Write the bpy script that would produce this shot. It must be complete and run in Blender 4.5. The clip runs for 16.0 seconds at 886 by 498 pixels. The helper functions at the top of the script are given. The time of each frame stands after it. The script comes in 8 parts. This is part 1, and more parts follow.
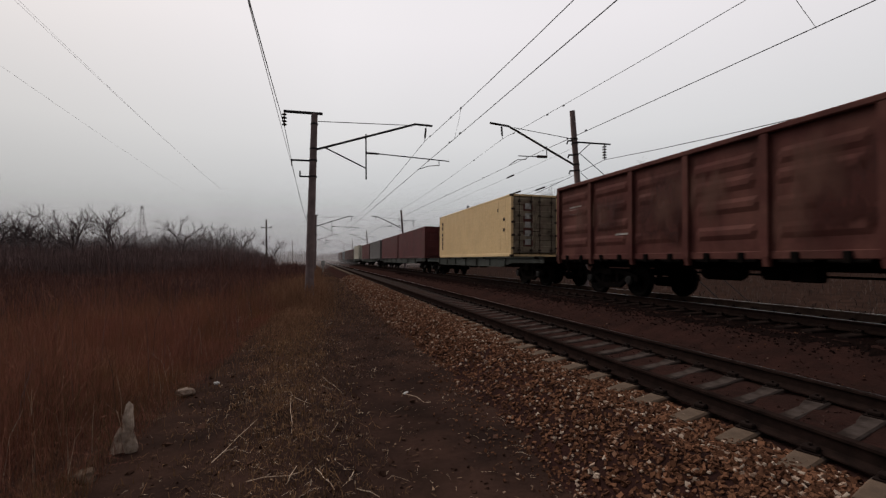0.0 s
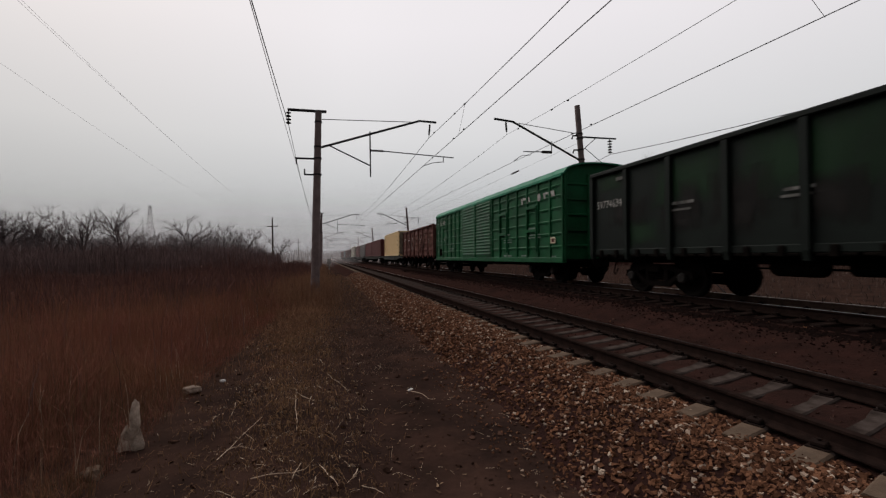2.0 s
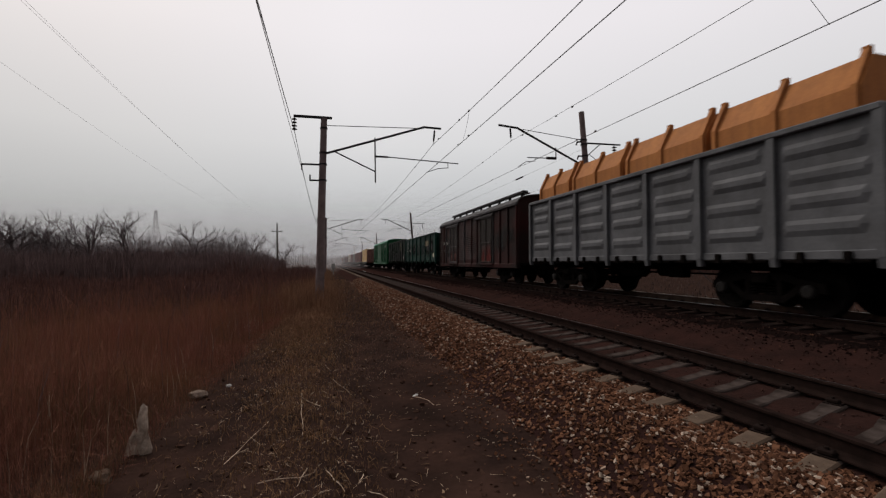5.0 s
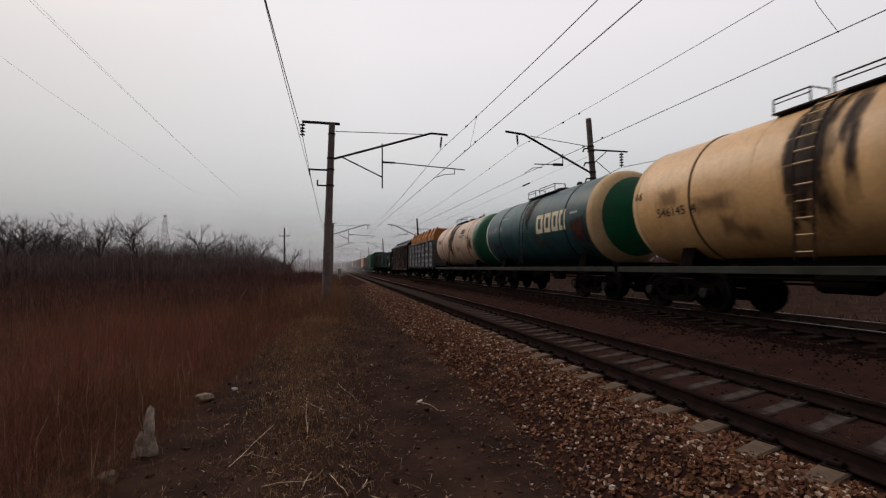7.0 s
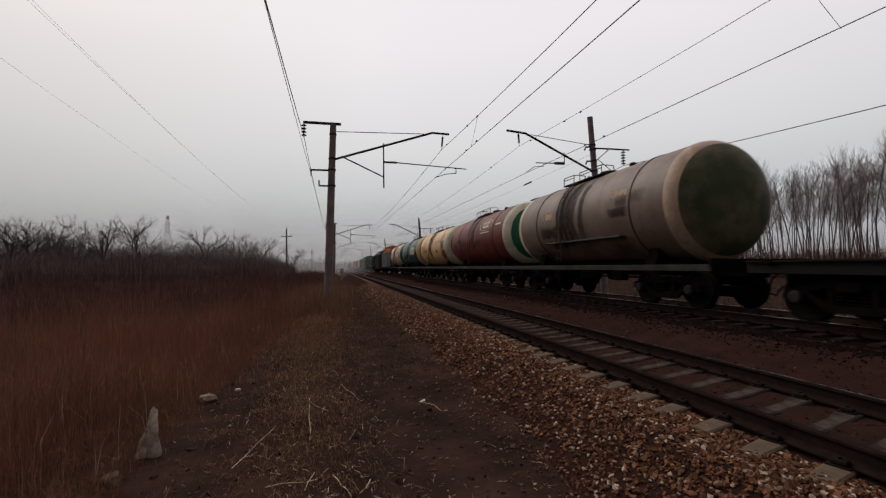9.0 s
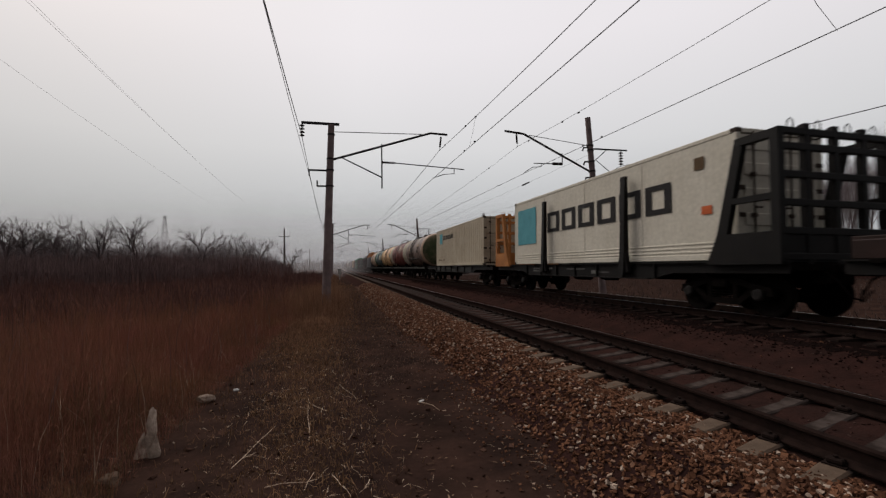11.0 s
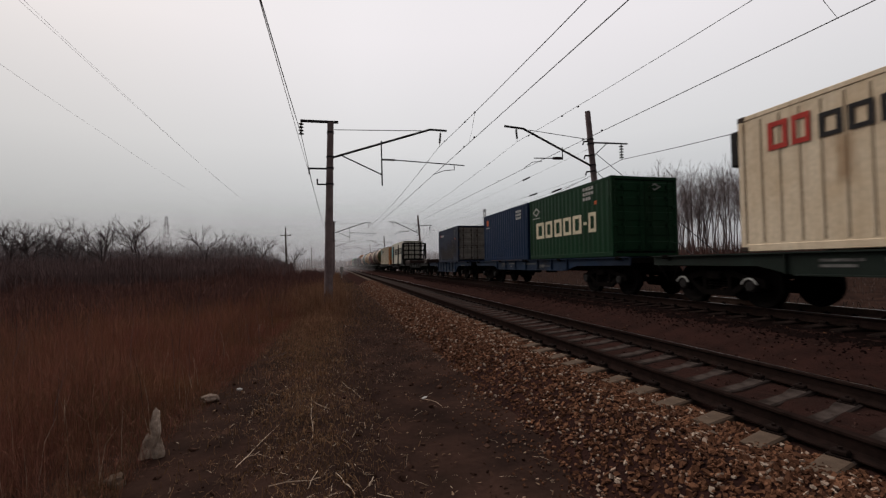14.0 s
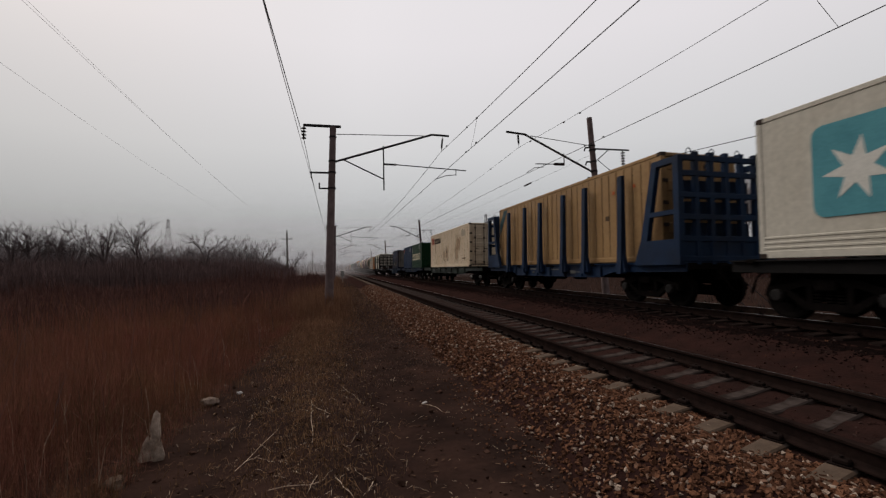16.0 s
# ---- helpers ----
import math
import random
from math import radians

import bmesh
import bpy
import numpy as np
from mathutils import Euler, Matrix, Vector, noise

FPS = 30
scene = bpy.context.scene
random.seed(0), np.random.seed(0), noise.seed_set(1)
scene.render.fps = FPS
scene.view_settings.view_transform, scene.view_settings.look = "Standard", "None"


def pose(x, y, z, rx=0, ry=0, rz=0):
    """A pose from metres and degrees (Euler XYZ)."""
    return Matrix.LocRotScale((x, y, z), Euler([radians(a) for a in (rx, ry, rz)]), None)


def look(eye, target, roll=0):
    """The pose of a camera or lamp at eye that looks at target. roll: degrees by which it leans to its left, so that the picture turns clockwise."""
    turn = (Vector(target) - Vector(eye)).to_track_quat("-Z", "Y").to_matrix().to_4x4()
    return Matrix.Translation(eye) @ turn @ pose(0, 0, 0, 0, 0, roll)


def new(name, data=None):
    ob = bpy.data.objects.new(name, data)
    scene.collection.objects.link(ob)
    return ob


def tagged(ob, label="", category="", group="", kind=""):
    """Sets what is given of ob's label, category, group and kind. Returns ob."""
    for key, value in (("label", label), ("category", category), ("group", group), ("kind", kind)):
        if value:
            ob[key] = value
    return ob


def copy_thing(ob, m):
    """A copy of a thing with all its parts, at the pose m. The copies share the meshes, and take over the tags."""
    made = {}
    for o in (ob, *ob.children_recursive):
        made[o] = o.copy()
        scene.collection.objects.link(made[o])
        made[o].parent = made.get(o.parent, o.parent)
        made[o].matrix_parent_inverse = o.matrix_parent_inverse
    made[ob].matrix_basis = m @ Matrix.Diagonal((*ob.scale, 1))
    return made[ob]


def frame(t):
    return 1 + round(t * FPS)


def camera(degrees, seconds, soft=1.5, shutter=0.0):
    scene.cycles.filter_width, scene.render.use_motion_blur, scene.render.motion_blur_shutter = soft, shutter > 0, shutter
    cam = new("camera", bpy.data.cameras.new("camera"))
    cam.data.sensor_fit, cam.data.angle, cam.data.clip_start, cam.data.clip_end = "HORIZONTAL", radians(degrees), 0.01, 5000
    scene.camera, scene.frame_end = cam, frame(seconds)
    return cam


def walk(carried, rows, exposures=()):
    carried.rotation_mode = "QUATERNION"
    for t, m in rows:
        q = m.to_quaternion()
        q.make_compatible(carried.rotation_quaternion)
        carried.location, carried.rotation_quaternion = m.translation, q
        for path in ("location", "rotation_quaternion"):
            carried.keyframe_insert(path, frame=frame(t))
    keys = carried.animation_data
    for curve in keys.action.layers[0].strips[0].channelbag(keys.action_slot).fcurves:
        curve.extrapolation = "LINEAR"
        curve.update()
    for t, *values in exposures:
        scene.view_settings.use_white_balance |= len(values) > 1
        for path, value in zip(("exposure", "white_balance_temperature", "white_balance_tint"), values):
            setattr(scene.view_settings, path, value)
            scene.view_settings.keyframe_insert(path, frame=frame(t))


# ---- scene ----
SECONDS = 16.0
FOV = 90.0
V = 16.154            # train speed, metres per second
XF, ZF = 4.956, 0.26  # axis of the far track and the height of its rails
TILT = 1.15           # cant of both tracks, degrees

cam = camera(FOV, SECONDS, soft=1.3, shutter=0.14)
# seconds, eye x y z, heading right of the track, pitch, roll
CAMERA_ROWS = [
    (0, -4.752, 0.000, 1.457, 15.94, 1.15, -0.74),
    (0.5, -4.745, -0.000, 1.453, 15.93, 1.44, -0.86),
    (1, -4.733, 0.005, 1.462, 15.74, 0.87, -1.16),
    (1.5, -4.725, 0.013, 1.452, 15.56, 0.83, -1.15),
    (2, -4.714, 0.016, 1.448, 15.19, 0.77, -1.24),
    (2.5, -4.721, 0.011, 1.448, 15.07, 0.91, -1.53),
    (3, -4.722, 0.005, 1.454, 14.80, 0.93, -1.54),
    (3.5, -4.731, 0.003, 1.460, 14.87, 0.80, -1.48),
    (4, -4.736, -0.002, 1.457, 14.93, 1.01, -1.23),
    (6.5, -4.754, -0.029, 1.463, 14.15, 2.07, -0.76),
    (7, -4.741, -0.034, 1.456, 13.91, 2.23, -0.62),
    (7.5, -4.747, -0.030, 1.459, 14.42, 2.21, -0.54),
    (8, -4.751, -0.024, 1.462, 14.47, 2.01, -0.56),
    (8.5, -4.738, -0.023, 1.457, 14.03, 2.07, -0.93),
    (9, -4.736, -0.030, 1.461, 13.65, 2.16, -0.97),
    (11.5, -4.754, -0.042, 1.464, 14.00, 2.18, -1.00),
    (12, -4.750, -0.036, 1.462, 14.01, 2.12, -1.18),
    (12.5, -4.739, -0.028, 1.466, 14.20, 1.81, -1.25),
    (13, -4.745, -0.024, 1.463, 14.19, 1.79, -1.16),
    (13.5, -4.738, -0.026, 1.464, 14.17, 1.84, -1.55),
    (14, -4.735, -0.032, 1.466, 13.71, 1.73, -1.83),
    (14.5, -4.736, -0.032, 1.466, 13.81, 1.94, -1.69),
    (15, -4.732, -0.037, 1.462, 13.76, 2.25, -1.51),
    (15.5, -4.737, -0.035, 1.458, 13.79, 2.50, -1.35),
    (16, -4.744, -0.044, 1.468, 13.60, 2.35, -1.38),
]


def aim(x, y, z, heading, pitch, roll):
    h, p = radians(heading), radians(pitch)
    eye = Vector((x, y, z))
    return look(eye, eye + Vector((math.sin(h) * math.cos(p), math.cos(h) * math.cos(p), math.sin(p))), roll)


walk(cam, [(t, aim(*r)) for t, *r in CAMERA_ROWS],
     [(0, 0.0), (9.2, 0.0), (11.4, -0.04), (12, -0.09), (13, -0.09), (13.5, 0.0), (14, 0.0), (14.5, -0.12), (16, -0.12)])

# ---- sky and light: a flat overcast, brighter overhead ----
world = bpy.data.worlds.new("overcast")
scene.world = world
world.use_nodes = True
wn, wl = world.node_tree.nodes, world.node_tree.links
wn.clear()
w_out = wn.new("ShaderNodeOutputWorld")
w_bg = wn.new("ShaderNodeBackground")
w_co = wn.new("ShaderNodeTexCoord")
w_xyz = wn.new("ShaderNodeSeparateXYZ")
w_ramp = wn.new("ShaderNodeValToRGB")
w_sky = wn.new("ShaderNodeTexSky")
w_sky.sky_type, w_sky.sun_disc = "NISHITA", False
w_sky.sun_elevation, w_sky.sun_rotation = radians(44), radians(326)
w_sky.air_density, w_sky.dust_density = 1.5, 6.0
w_skyk = wn.new("ShaderNodeMix")
w_skyk.data_type, w_skyk.blend_type = "RGBA", "ADD"
w_skyk.inputs["Factor"].default_value = 0.006
w_noise = wn.new("ShaderNodeTexNoise")
w_noise.inputs["Scale"].default_value, w_noise.inputs["Detail"].default_value = 1.6, 3.0
w_soft = wn.new("ShaderNodeMix")
w_soft.data_type, w_soft.blend_type = "RGBA", "OVERLAY"
w_soft.inputs["Factor"].default_value = 0.10
el = w_ramp.color_ramp.elements
el[0].position, el[0].color = 0.0, (0.29, 0.303, 0.325, 1)
el[1].position, el[1].color = 0.75, (0.86, 0.82, 0.835, 1)
for pos, col in ((0.10, (0.45, 0.464, 0.482, 1)), (0.25, (0.645, 0.64, 0.65, 1)), (0.45, (0.79, 0.755, 0.775, 1))):
    e = el.new(pos)
    e.color = col
wl.new(w_co.outputs["Generated"], w_xyz.inputs[0])
wl.new(w_xyz.outputs["Z"], w_ramp.inputs["Fac"])
wl.new(w_co.outputs["Generated"], w_noise.inputs["Vector"])
wl.new(w_ramp.outputs["Color"], w_soft.inputs["A"])
wl.new(w_noise.outputs["Fac"], w_soft.inputs["B"])
w_back = wn.new("ShaderNodeMapRange")      # unseen sky behind the camera dimmed to darken the wagon ends
w_back.inputs["From Min"].default_value, w_back.inputs["From Max"].default_value = -0.8, 0.45
w_back.inputs["To Min"].default_value, w_back.inputs["To Max"].default_value = 0.31, 1.0
w_dim = wn.new("ShaderNodeMix")
w_dim.data_type, w_dim.blend_type = "RGBA", "MULTIPLY"
w_dim.inputs["Factor"].default_value = 1.0
wl.new(w_xyz.outputs["Y"], w_back.inputs["Value"])
wl.new(w_soft.outputs["Result"], w_dim.inputs["A"])
w_left = wn.new("ShaderNodeMapRange")      # and a little over the field
w_left.inputs["From Min"].default_value, w_left.inputs["From Max"].default_value = -0.75, 0.05
w_left.inputs["To Min"].default_value, w_left.inputs["To Max"].default_value = 0.76, 1.0
w_both = wn.new("ShaderNodeMath")
w_both.operation = "MULTIPLY"
wl.new(w_xyz.outputs["X"], w_left.inputs["Value"])
wl.new(w_back.outputs["Result"], w_both.inputs[0])
wl.new(w_left.outputs["Result"], w_both.inputs[1])
wl.new(w_both.outputs[0], w_dim.inputs["B"])
wl.new(w_dim.outputs["Result"], w_skyk.inputs["A"])
wl.new(w_sky.outputs["Color"], w_skyk.inputs["B"])
wl.new(w_skyk.outputs["Result"], w_bg.inputs["Color"])
w_bg.inputs["Strength"].default_value = 1.03
wl.new(w_bg.outputs[0], w_out.inputs[0])

sun_data = bpy.data.lights.new("sun", "SUN")
sun_data.energy, sun_data.angle, sun_data.color = 1.6, radians(40), (1.0, 0.93, 0.86)
sun = new("sun", sun_data)
sun.matrix_world = look((-24, 36, 42), (0, 0, 0))


# ---- materials ----
def surface(name, base, other=None, scale=3.0, rough=0.7, metal=0.0, bump=0.0, bump_scale=40.0, streak=0.0,
            streak_col=(0.05, 0.03, 0.02), spread=0.0, grime=0.0, grime_col=(0.03, 0.025, 0.02), by="", spec=0.05, accent=None, dust=0.0):
    """A procedural surface: two colours in patches, fine grain, vertical streaks, blotches of grime, relief."""
    m = bpy.data.materials.new(name)
    m.use_nodes = True
    n, l = m.node_tree.nodes, m.node_tree.links
    b = n["Principled BSDF"]
    co = n.new("ShaderNodeTexCoord")

    def mixed(a, c, fac, mode="MIX"):
        x = n.new("ShaderNodeMix")
        x.data_type, x.blend_type = "RGBA", mode
        for sock, val in (("A", a), ("B", c), ("Factor", fac)):
            if isinstance(val, bpy.types.NodeSocket):
                l.new(val, x.inputs[sock])
            else:
                x.inputs[sock].default_value = (*val, 1) if isinstance(val, tuple) else val
        return x.outputs["Result"]

    def noisy(sc, lo, hi, stretch=None, detail=5.0):
        t = n.new("ShaderNodeTexNoise")
        t.inputs["Scale"].default_value, t.inputs["Detail"].default_value, t.inputs["Roughness"].default_value = sc, detail, 0.6
        if stretch:
            mp = n.new("ShaderNodeMapping")
            mp.inputs["Scale"].default_value = stretch
            l.new(co.outputs["Object"], mp.inputs["Vector"])
            l.new(mp.outputs[0], t.inputs["Vector"])
        else:
            l.new(co.outputs["Object"], t.inputs["Vector"])
        r = n.new("ShaderNodeMapRange")
        r.inputs["From Min"].default_value, r.inputs["From Max"].default_value = lo, hi
        l.new(t.outputs["Fac"], r.inputs["Value"])
        return r.outputs["Result"]

    other = other or tuple(c * 0.75 for c in base)
    col = mixed(base, other, noisy(scale, 0.35, 0.65))
    if by:
        rnd = n.new("ShaderNodeNewGeometry").outputs["Random Per Island"] if by == "island" else n.new("ShaderNodeObjectInfo").outputs["Random"]
        hsv = n.new("ShaderNodeMapRange")
        hsv.inputs["To Min"].default_value, hsv.inputs["To Max"].default_value = 1 - spread, 1 + spread
        l.new(rnd, hsv.inputs["Value"])
        col = mixed(col, hsv.outputs["Result"], 1.0, "MULTIPLY")
        col = mixed(col, mixed(other, base, rnd), 0.4)
        if accent:
            pick = n.new("ShaderNodeMapRange")
            pick.inputs["From Min"].default_value, pick.inputs["From Max"].default_value = 0.86, 0.97
            l.new(rnd, pick.inputs["Value"])
            col = mixed(col, accent, pick.outputs["Result"])
    grain = noisy(scale * 14, 0.2, 0.8, detail=3.0)
    k = n.new("ShaderNodeMapRange")
    k.inputs["To Min"].default_value, k.inputs["To Max"].default_value = 0.82, 1.12
    l.new(grain, k.inputs["Value"])
    col = mixed(col, k.outputs["Result"], 1.0, "MULTIPLY")
    if streak:
        s = n.new("ShaderNodeMath")
        s.operation = "MULTIPLY"
        s.inputs[1].default_value = streak
        l.new(noisy(1.0, 0.48, 0.78, (5.0, 5.0, 0.35)), s.inputs[0])
        col = mixed(col, streak_col, s.outputs[0])
    if grime:
        s = n.new("ShaderNodeMath")
        s.operation = "MULTIPLY"
        s.inputs[1].default_value = grime
        l.new(noisy(0.9, 0.45, 0.7), s.inputs[0])
        col = mixed(col, grime_col, s.outputs[0])
    l.new(col, b.inputs["Base Color"])
    b.inputs["Roughness"].default_value, b.inputs["Metallic"].default_value = rough, metal
    b.inputs["Specular IOR Level"].default_value = spec
    # dust sets a tinted sheen that raises the tone at grazing angles
    if dust:
        b.inputs["Sheen Weight"].default_value, b.inputs["Sheen Roughness"].default_value = dust, 0.5
        b.inputs["Sheen Tint"].default_value = (0.62, 0.40, 0.31, 1)
    if bump:
        bp = n.new("ShaderNodeBump")
        bp.inputs["Strength"].default_value, bp.inputs["Distance"].default_value = bump, 0.02
        l.new(noisy(bump_scale, 0.0, 1.0), bp.inputs["Height"])
        l.new(bp.outputs[0], b.inputs["Normal"])
    return m


def film_of(name, c, most, size=2.2, rough=0.6):
    """A worn film of dirt, oil or faded paint with a ragged, thinning edge."""
    m = bpy.data.materials.new(name)
    m.use_nodes = True
    n, l = m.node_tree.nodes, m.node_tree.links
    b = n["Principled BSDF"]
    b.inputs["Base Color"].default_value, b.inputs["Roughness"].default_value, b.inputs["Specular IOR Level"].default_value = (*c, 1), rough, 0.1
    co = n.new("ShaderNodeTexCoord")

    def op(kind, a, c=0.0):
        x = n.new("ShaderNodeMath")
        x.operation = kind
        for sock, val in zip(x.inputs, (a, c)):
            if isinstance(val, bpy.types.NodeSocket):
                l.new(val, sock)
            else:
                sock.default_value = val
        return x.outputs[0]
    sep = n.new("ShaderNodeSeparateXYZ")
    l.new(co.outputs["Generated"], sep.inputs[0])
    far = op("MAXIMUM", *(op("MULTIPLY", op("ABSOLUTE", op("SUBTRACT", sep.outputs[k], 0.5)), 2.0) for k in (1, 2)))
    t = n.new("ShaderNodeTexNoise")
    t.inputs["Scale"].default_value, t.inputs["Detail"].default_value, t.inputs["Roughness"].default_value = size, 6.0, 0.65
    mp = n.new("ShaderNodeMapping")
    mp.inputs["Scale"].default_value = (1.0, 2.4, 0.7)
    l.new(co.outputs["Object"], mp.inputs["Vector"])
    l.new(mp.outputs[0], t.inputs["Vector"])
    r = n.new("ShaderNodeMapRange")
    r.inputs["From Min"].default_value, r.inputs["From Max"].default_value, r.inputs["To Max"].default_value = 0.02, 0.85, most
    l.new(op("ADD", op("MULTIPLY", op("SUBTRACT", 1.0, far), 1.25), op("MULTIPLY", op("SUBTRACT", t.outputs["Fac"], 0.5), 2.0)), r.inputs["Value"])
    clear, mix = n.new("ShaderNodeBsdfTransparent"), n.new("ShaderNodeMixShader")
    l.new(r.outputs["Result"], mix.inputs[0])
    l.new(clear.outputs[0], mix.inputs[1])
    l.new(b.outputs[0], mix.inputs[2])
    l.new(mix.outputs[0], n["Material Output"].inputs["Surface"])
    return m


def paint(name, c, rust=0.35, grime=0.3, rough=0.55):
    return surface(name, c, tuple(x * 0.68 for x in c), 1.2, rough, 0.0, 0.12, 60, rust, tuple(0.5 * x + k for x, k in zip(c, (0.010, 0.005, 0.003))), grime=grime, grime_col=(0.014, 0.011, 0.0095), spec=0.10)


M_SOIL = surface("dark_soil", dust=0.015, base=(0.041, 0.0225, 0.0172), other=(0.019, 0.0117, 0.0098), scale=1.1, rough=0.95, bump=1.0, bump_scale=9, spec=0.0, grime=0.6, grime_col=(0.011, 0.0072, 0.0064))
M_BALLAST = surface("stained_ballast", (0.029, 0.0132, 0.0112), (0.016, 0.0085, 0.0076), 2.2, 0.95, bump=1.0, bump_scale=22, spec=0.0, dust=0.04)
# two tones that put shade into the stone beside the far rails
M_BLACKSTONE = surface("shade_black_stone", (0.0115, 0.0068, 0.0060), (0.0060, 0.0040, 0.0037), 3.0, 0.95, bump=1.0, bump_scale=20, spec=0.0)
M_STONE_SHADE = surface("shade_darkened_stone", (0.021, 0.0115, 0.0098), (0.013, 0.0076, 0.0067), 6.0, 0.95, spread=0.3, by="island", bump=0.4, spec=0.0)
M_STONE = surface("crushed_stone", (0.165, 0.077, 0.043), (0.066, 0.030, 0.019), 6.0, 0.9, spread=0.6, by="island", bump=0.4, spec=0.02, dust=0.03, accent=(0.36, 0.28, 0.22))
M_STONE_ONE = surface("crushed_stone_single", (0.165, 0.077, 0.043), (0.066, 0.030, 0.019), 6.0, 0.9, spread=0.6, by="object", bump=0.4, spec=0.02, dust=0.03, accent=(0.36, 0.28, 0.22))
M_STONE_DARK = surface("oily_stone", (0.046, 0.0225, 0.0185), (0.030, 0.0160, 0.0135), 6.0, 0.95, spread=0.2, by="island", bump=0.4, spec=0.0, dust=0.03, accent=(0.07, 0.045, 0.038))
M_SLEEPER = surface("concrete_sleeper", (0.142, 0.098, 0.069), (0.084, 0.057, 0.041), 5.0, 0.85, bump=0.3, bump_scale=60, grime=0.6, spec=0.05)
M_RAIL = surface("rusty_rail", (0.022, 0.0135, 0.0115), (0.012, 0.0080, 0.0070), 8.0, 0.9, 0.0, 0.2, spec=0.0)
M_RUSTRAIL = surface("pale_rusty_rail", (0.13, 0.082, 0.064), (0.085, 0.053, 0.042), 5.0, 0.9, spec=0.0)
M_RAILTOP = surface("worn_rail_head", (0.45, 0.43, 0.43), (0.30, 0.28, 0.275), 8.0, 0.28, 1.0)
M_CLIP = surface("rail_clip_steel", (0.016, 0.010, 0.0085), None, 12.0, 0.9, spec=0.05)
M_STRAW = surface("dry_straw", (0.60, 0.48, 0.36), (0.30, 0.215, 0.15), 3.0, 0.85, spread=0.5, by="island", accent=(0.62, 0.52, 0.40))
M_GRASS = surface("red_brown_grass", (0.285, 0.112, 0.080), (0.150, 0.074, 0.052), 0.35, 0.95, spread=0.45, by="island", spec=0.0, grime=0.75, grime_col=(0.165, 0.100, 0.040))
M_OLIVEGRASS = surface("olive_brown_dead_grass", (0.150, 0.098, 0.048), (0.085, 0.052, 0.034), 0.5, 0.95, spread=0.45, by="island", spec=0.0)
M_WEED = surface("brown_weeds", (0.27, 0.150, 0.092), (0.15, 0.083, 0.052), 0.5, 0.95, spread=0.45, by="island", spec=0.0)
M_SCRUB = surface("dark_red_scrub", (0.140, 0.071, 0.059), (0.086, 0.048, 0.042), 0.2, 0.95, spread=0.5, by="island", spec=0.0)
M_TURF = surface("short_dry_grass", (0.265, 0.155, 0.084), (0.125, 0.073, 0.043), 0.7, 0.95, spread=0.5, by="island", spec=0.0)
# bark tone lightened for distance haze
M_BARK = surface("grey_brown_bark", (0.140, 0.112, 0.112), (0.092, 0.074, 0.074), 2.0, 0.95, bump=0.5, spec=0.0)
M_BARK_L = surface("brown_grey_stems", (0.150, 0.112, 0.106), (0.095, 0.070, 0.067), 2.0, 0.95, spec=0.0)
M_TWIGS = surface("pale_fine_twigs", (0.27, 0.225, 0.225), (0.19, 0.158, 0.158), 2.0, 0.95, spec=0.0)
# distance haze is mixed into the brush and far wood tones
M_BRUSH = surface("dark_brush", (0.160, 0.108, 0.102), (0.104, 0.072, 0.069), 0.2, 0.95, spread=0.5, by="island", spec=0.0)
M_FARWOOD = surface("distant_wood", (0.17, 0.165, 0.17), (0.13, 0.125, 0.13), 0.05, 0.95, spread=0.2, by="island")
M_CONCRETE = surface("pole_concrete", (0.215, 0.165, 0.162), (0.14, 0.106, 0.105), 2.5, 0.9, bump=0.3, streak=0.3)
M_STEEL = surface("dark_bracket_steel", (0.040, 0.037, 0.038), (0.025, 0.023, 0.024), 6.0, 0.6, 0.4)
M_WIRE = surface("wire_metal", (0.045, 0.042, 0.045), None, 5.0, 0.6, 0.3)
M_WIRE_FAR = surface("thin_wire_metal", (0.60, 0.60, 0.62), None, 5.0, 0.7)
M_PYLON = surface("weathered_pylon_steel", (0.22, 0.21, 0.22), (0.14, 0.135, 0.14), 0.5, 0.7)
M_GLAZE = surface("insulator_glaze", (0.035, 0.025, 0.025), None, 9.0, 0.25)
M_TIMBER = surface("weathered_timber", (0.11, 0.09, 0.075), (0.06, 0.05, 0.042), 3.0, 0.9, bump=0.4, streak=0.3)
M_BIRCH = surface("bleached_wood", (0.60, 0.48, 0.39), (0.21, 0.155, 0.12), 9.0, 0.9, bump=0.8, streak=0.7, spec=0.05)
M_OLDWOOD = surface("dull_old_wood", (0.27, 0.205, 0.165), (0.13, 0.095, 0.075), 6.0, 0.95, bump=0.8, spec=0.0)
M_PLASTIC = surface("white_litter", (0.55, 0.53, 0.51), None, 9.0, 0.5)
# running gear set near black, with the shade under the wagons put in
M_BOGIE = surface("bogie_grime_and_shade", (0.009, 0.0072, 0.0065), (0.005, 0.0042, 0.0039), 6.0, 0.9, 0.0, 0.2, spec=0.0)
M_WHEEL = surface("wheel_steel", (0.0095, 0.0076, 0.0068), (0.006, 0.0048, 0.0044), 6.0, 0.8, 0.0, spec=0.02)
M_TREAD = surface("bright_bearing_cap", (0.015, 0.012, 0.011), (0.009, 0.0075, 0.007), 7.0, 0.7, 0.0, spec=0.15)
M_WHITE = surface("stencil_white", (0.44, 0.43, 0.40), (0.22, 0.21, 0.20), 5.0, 0.7)
M_CHAFF = surface("brown_chaff", (0.185, 0.112, 0.084), (0.100, 0.061, 0.048), 0.8, 0.95, spread=0.5, by="island", spec=0.0)
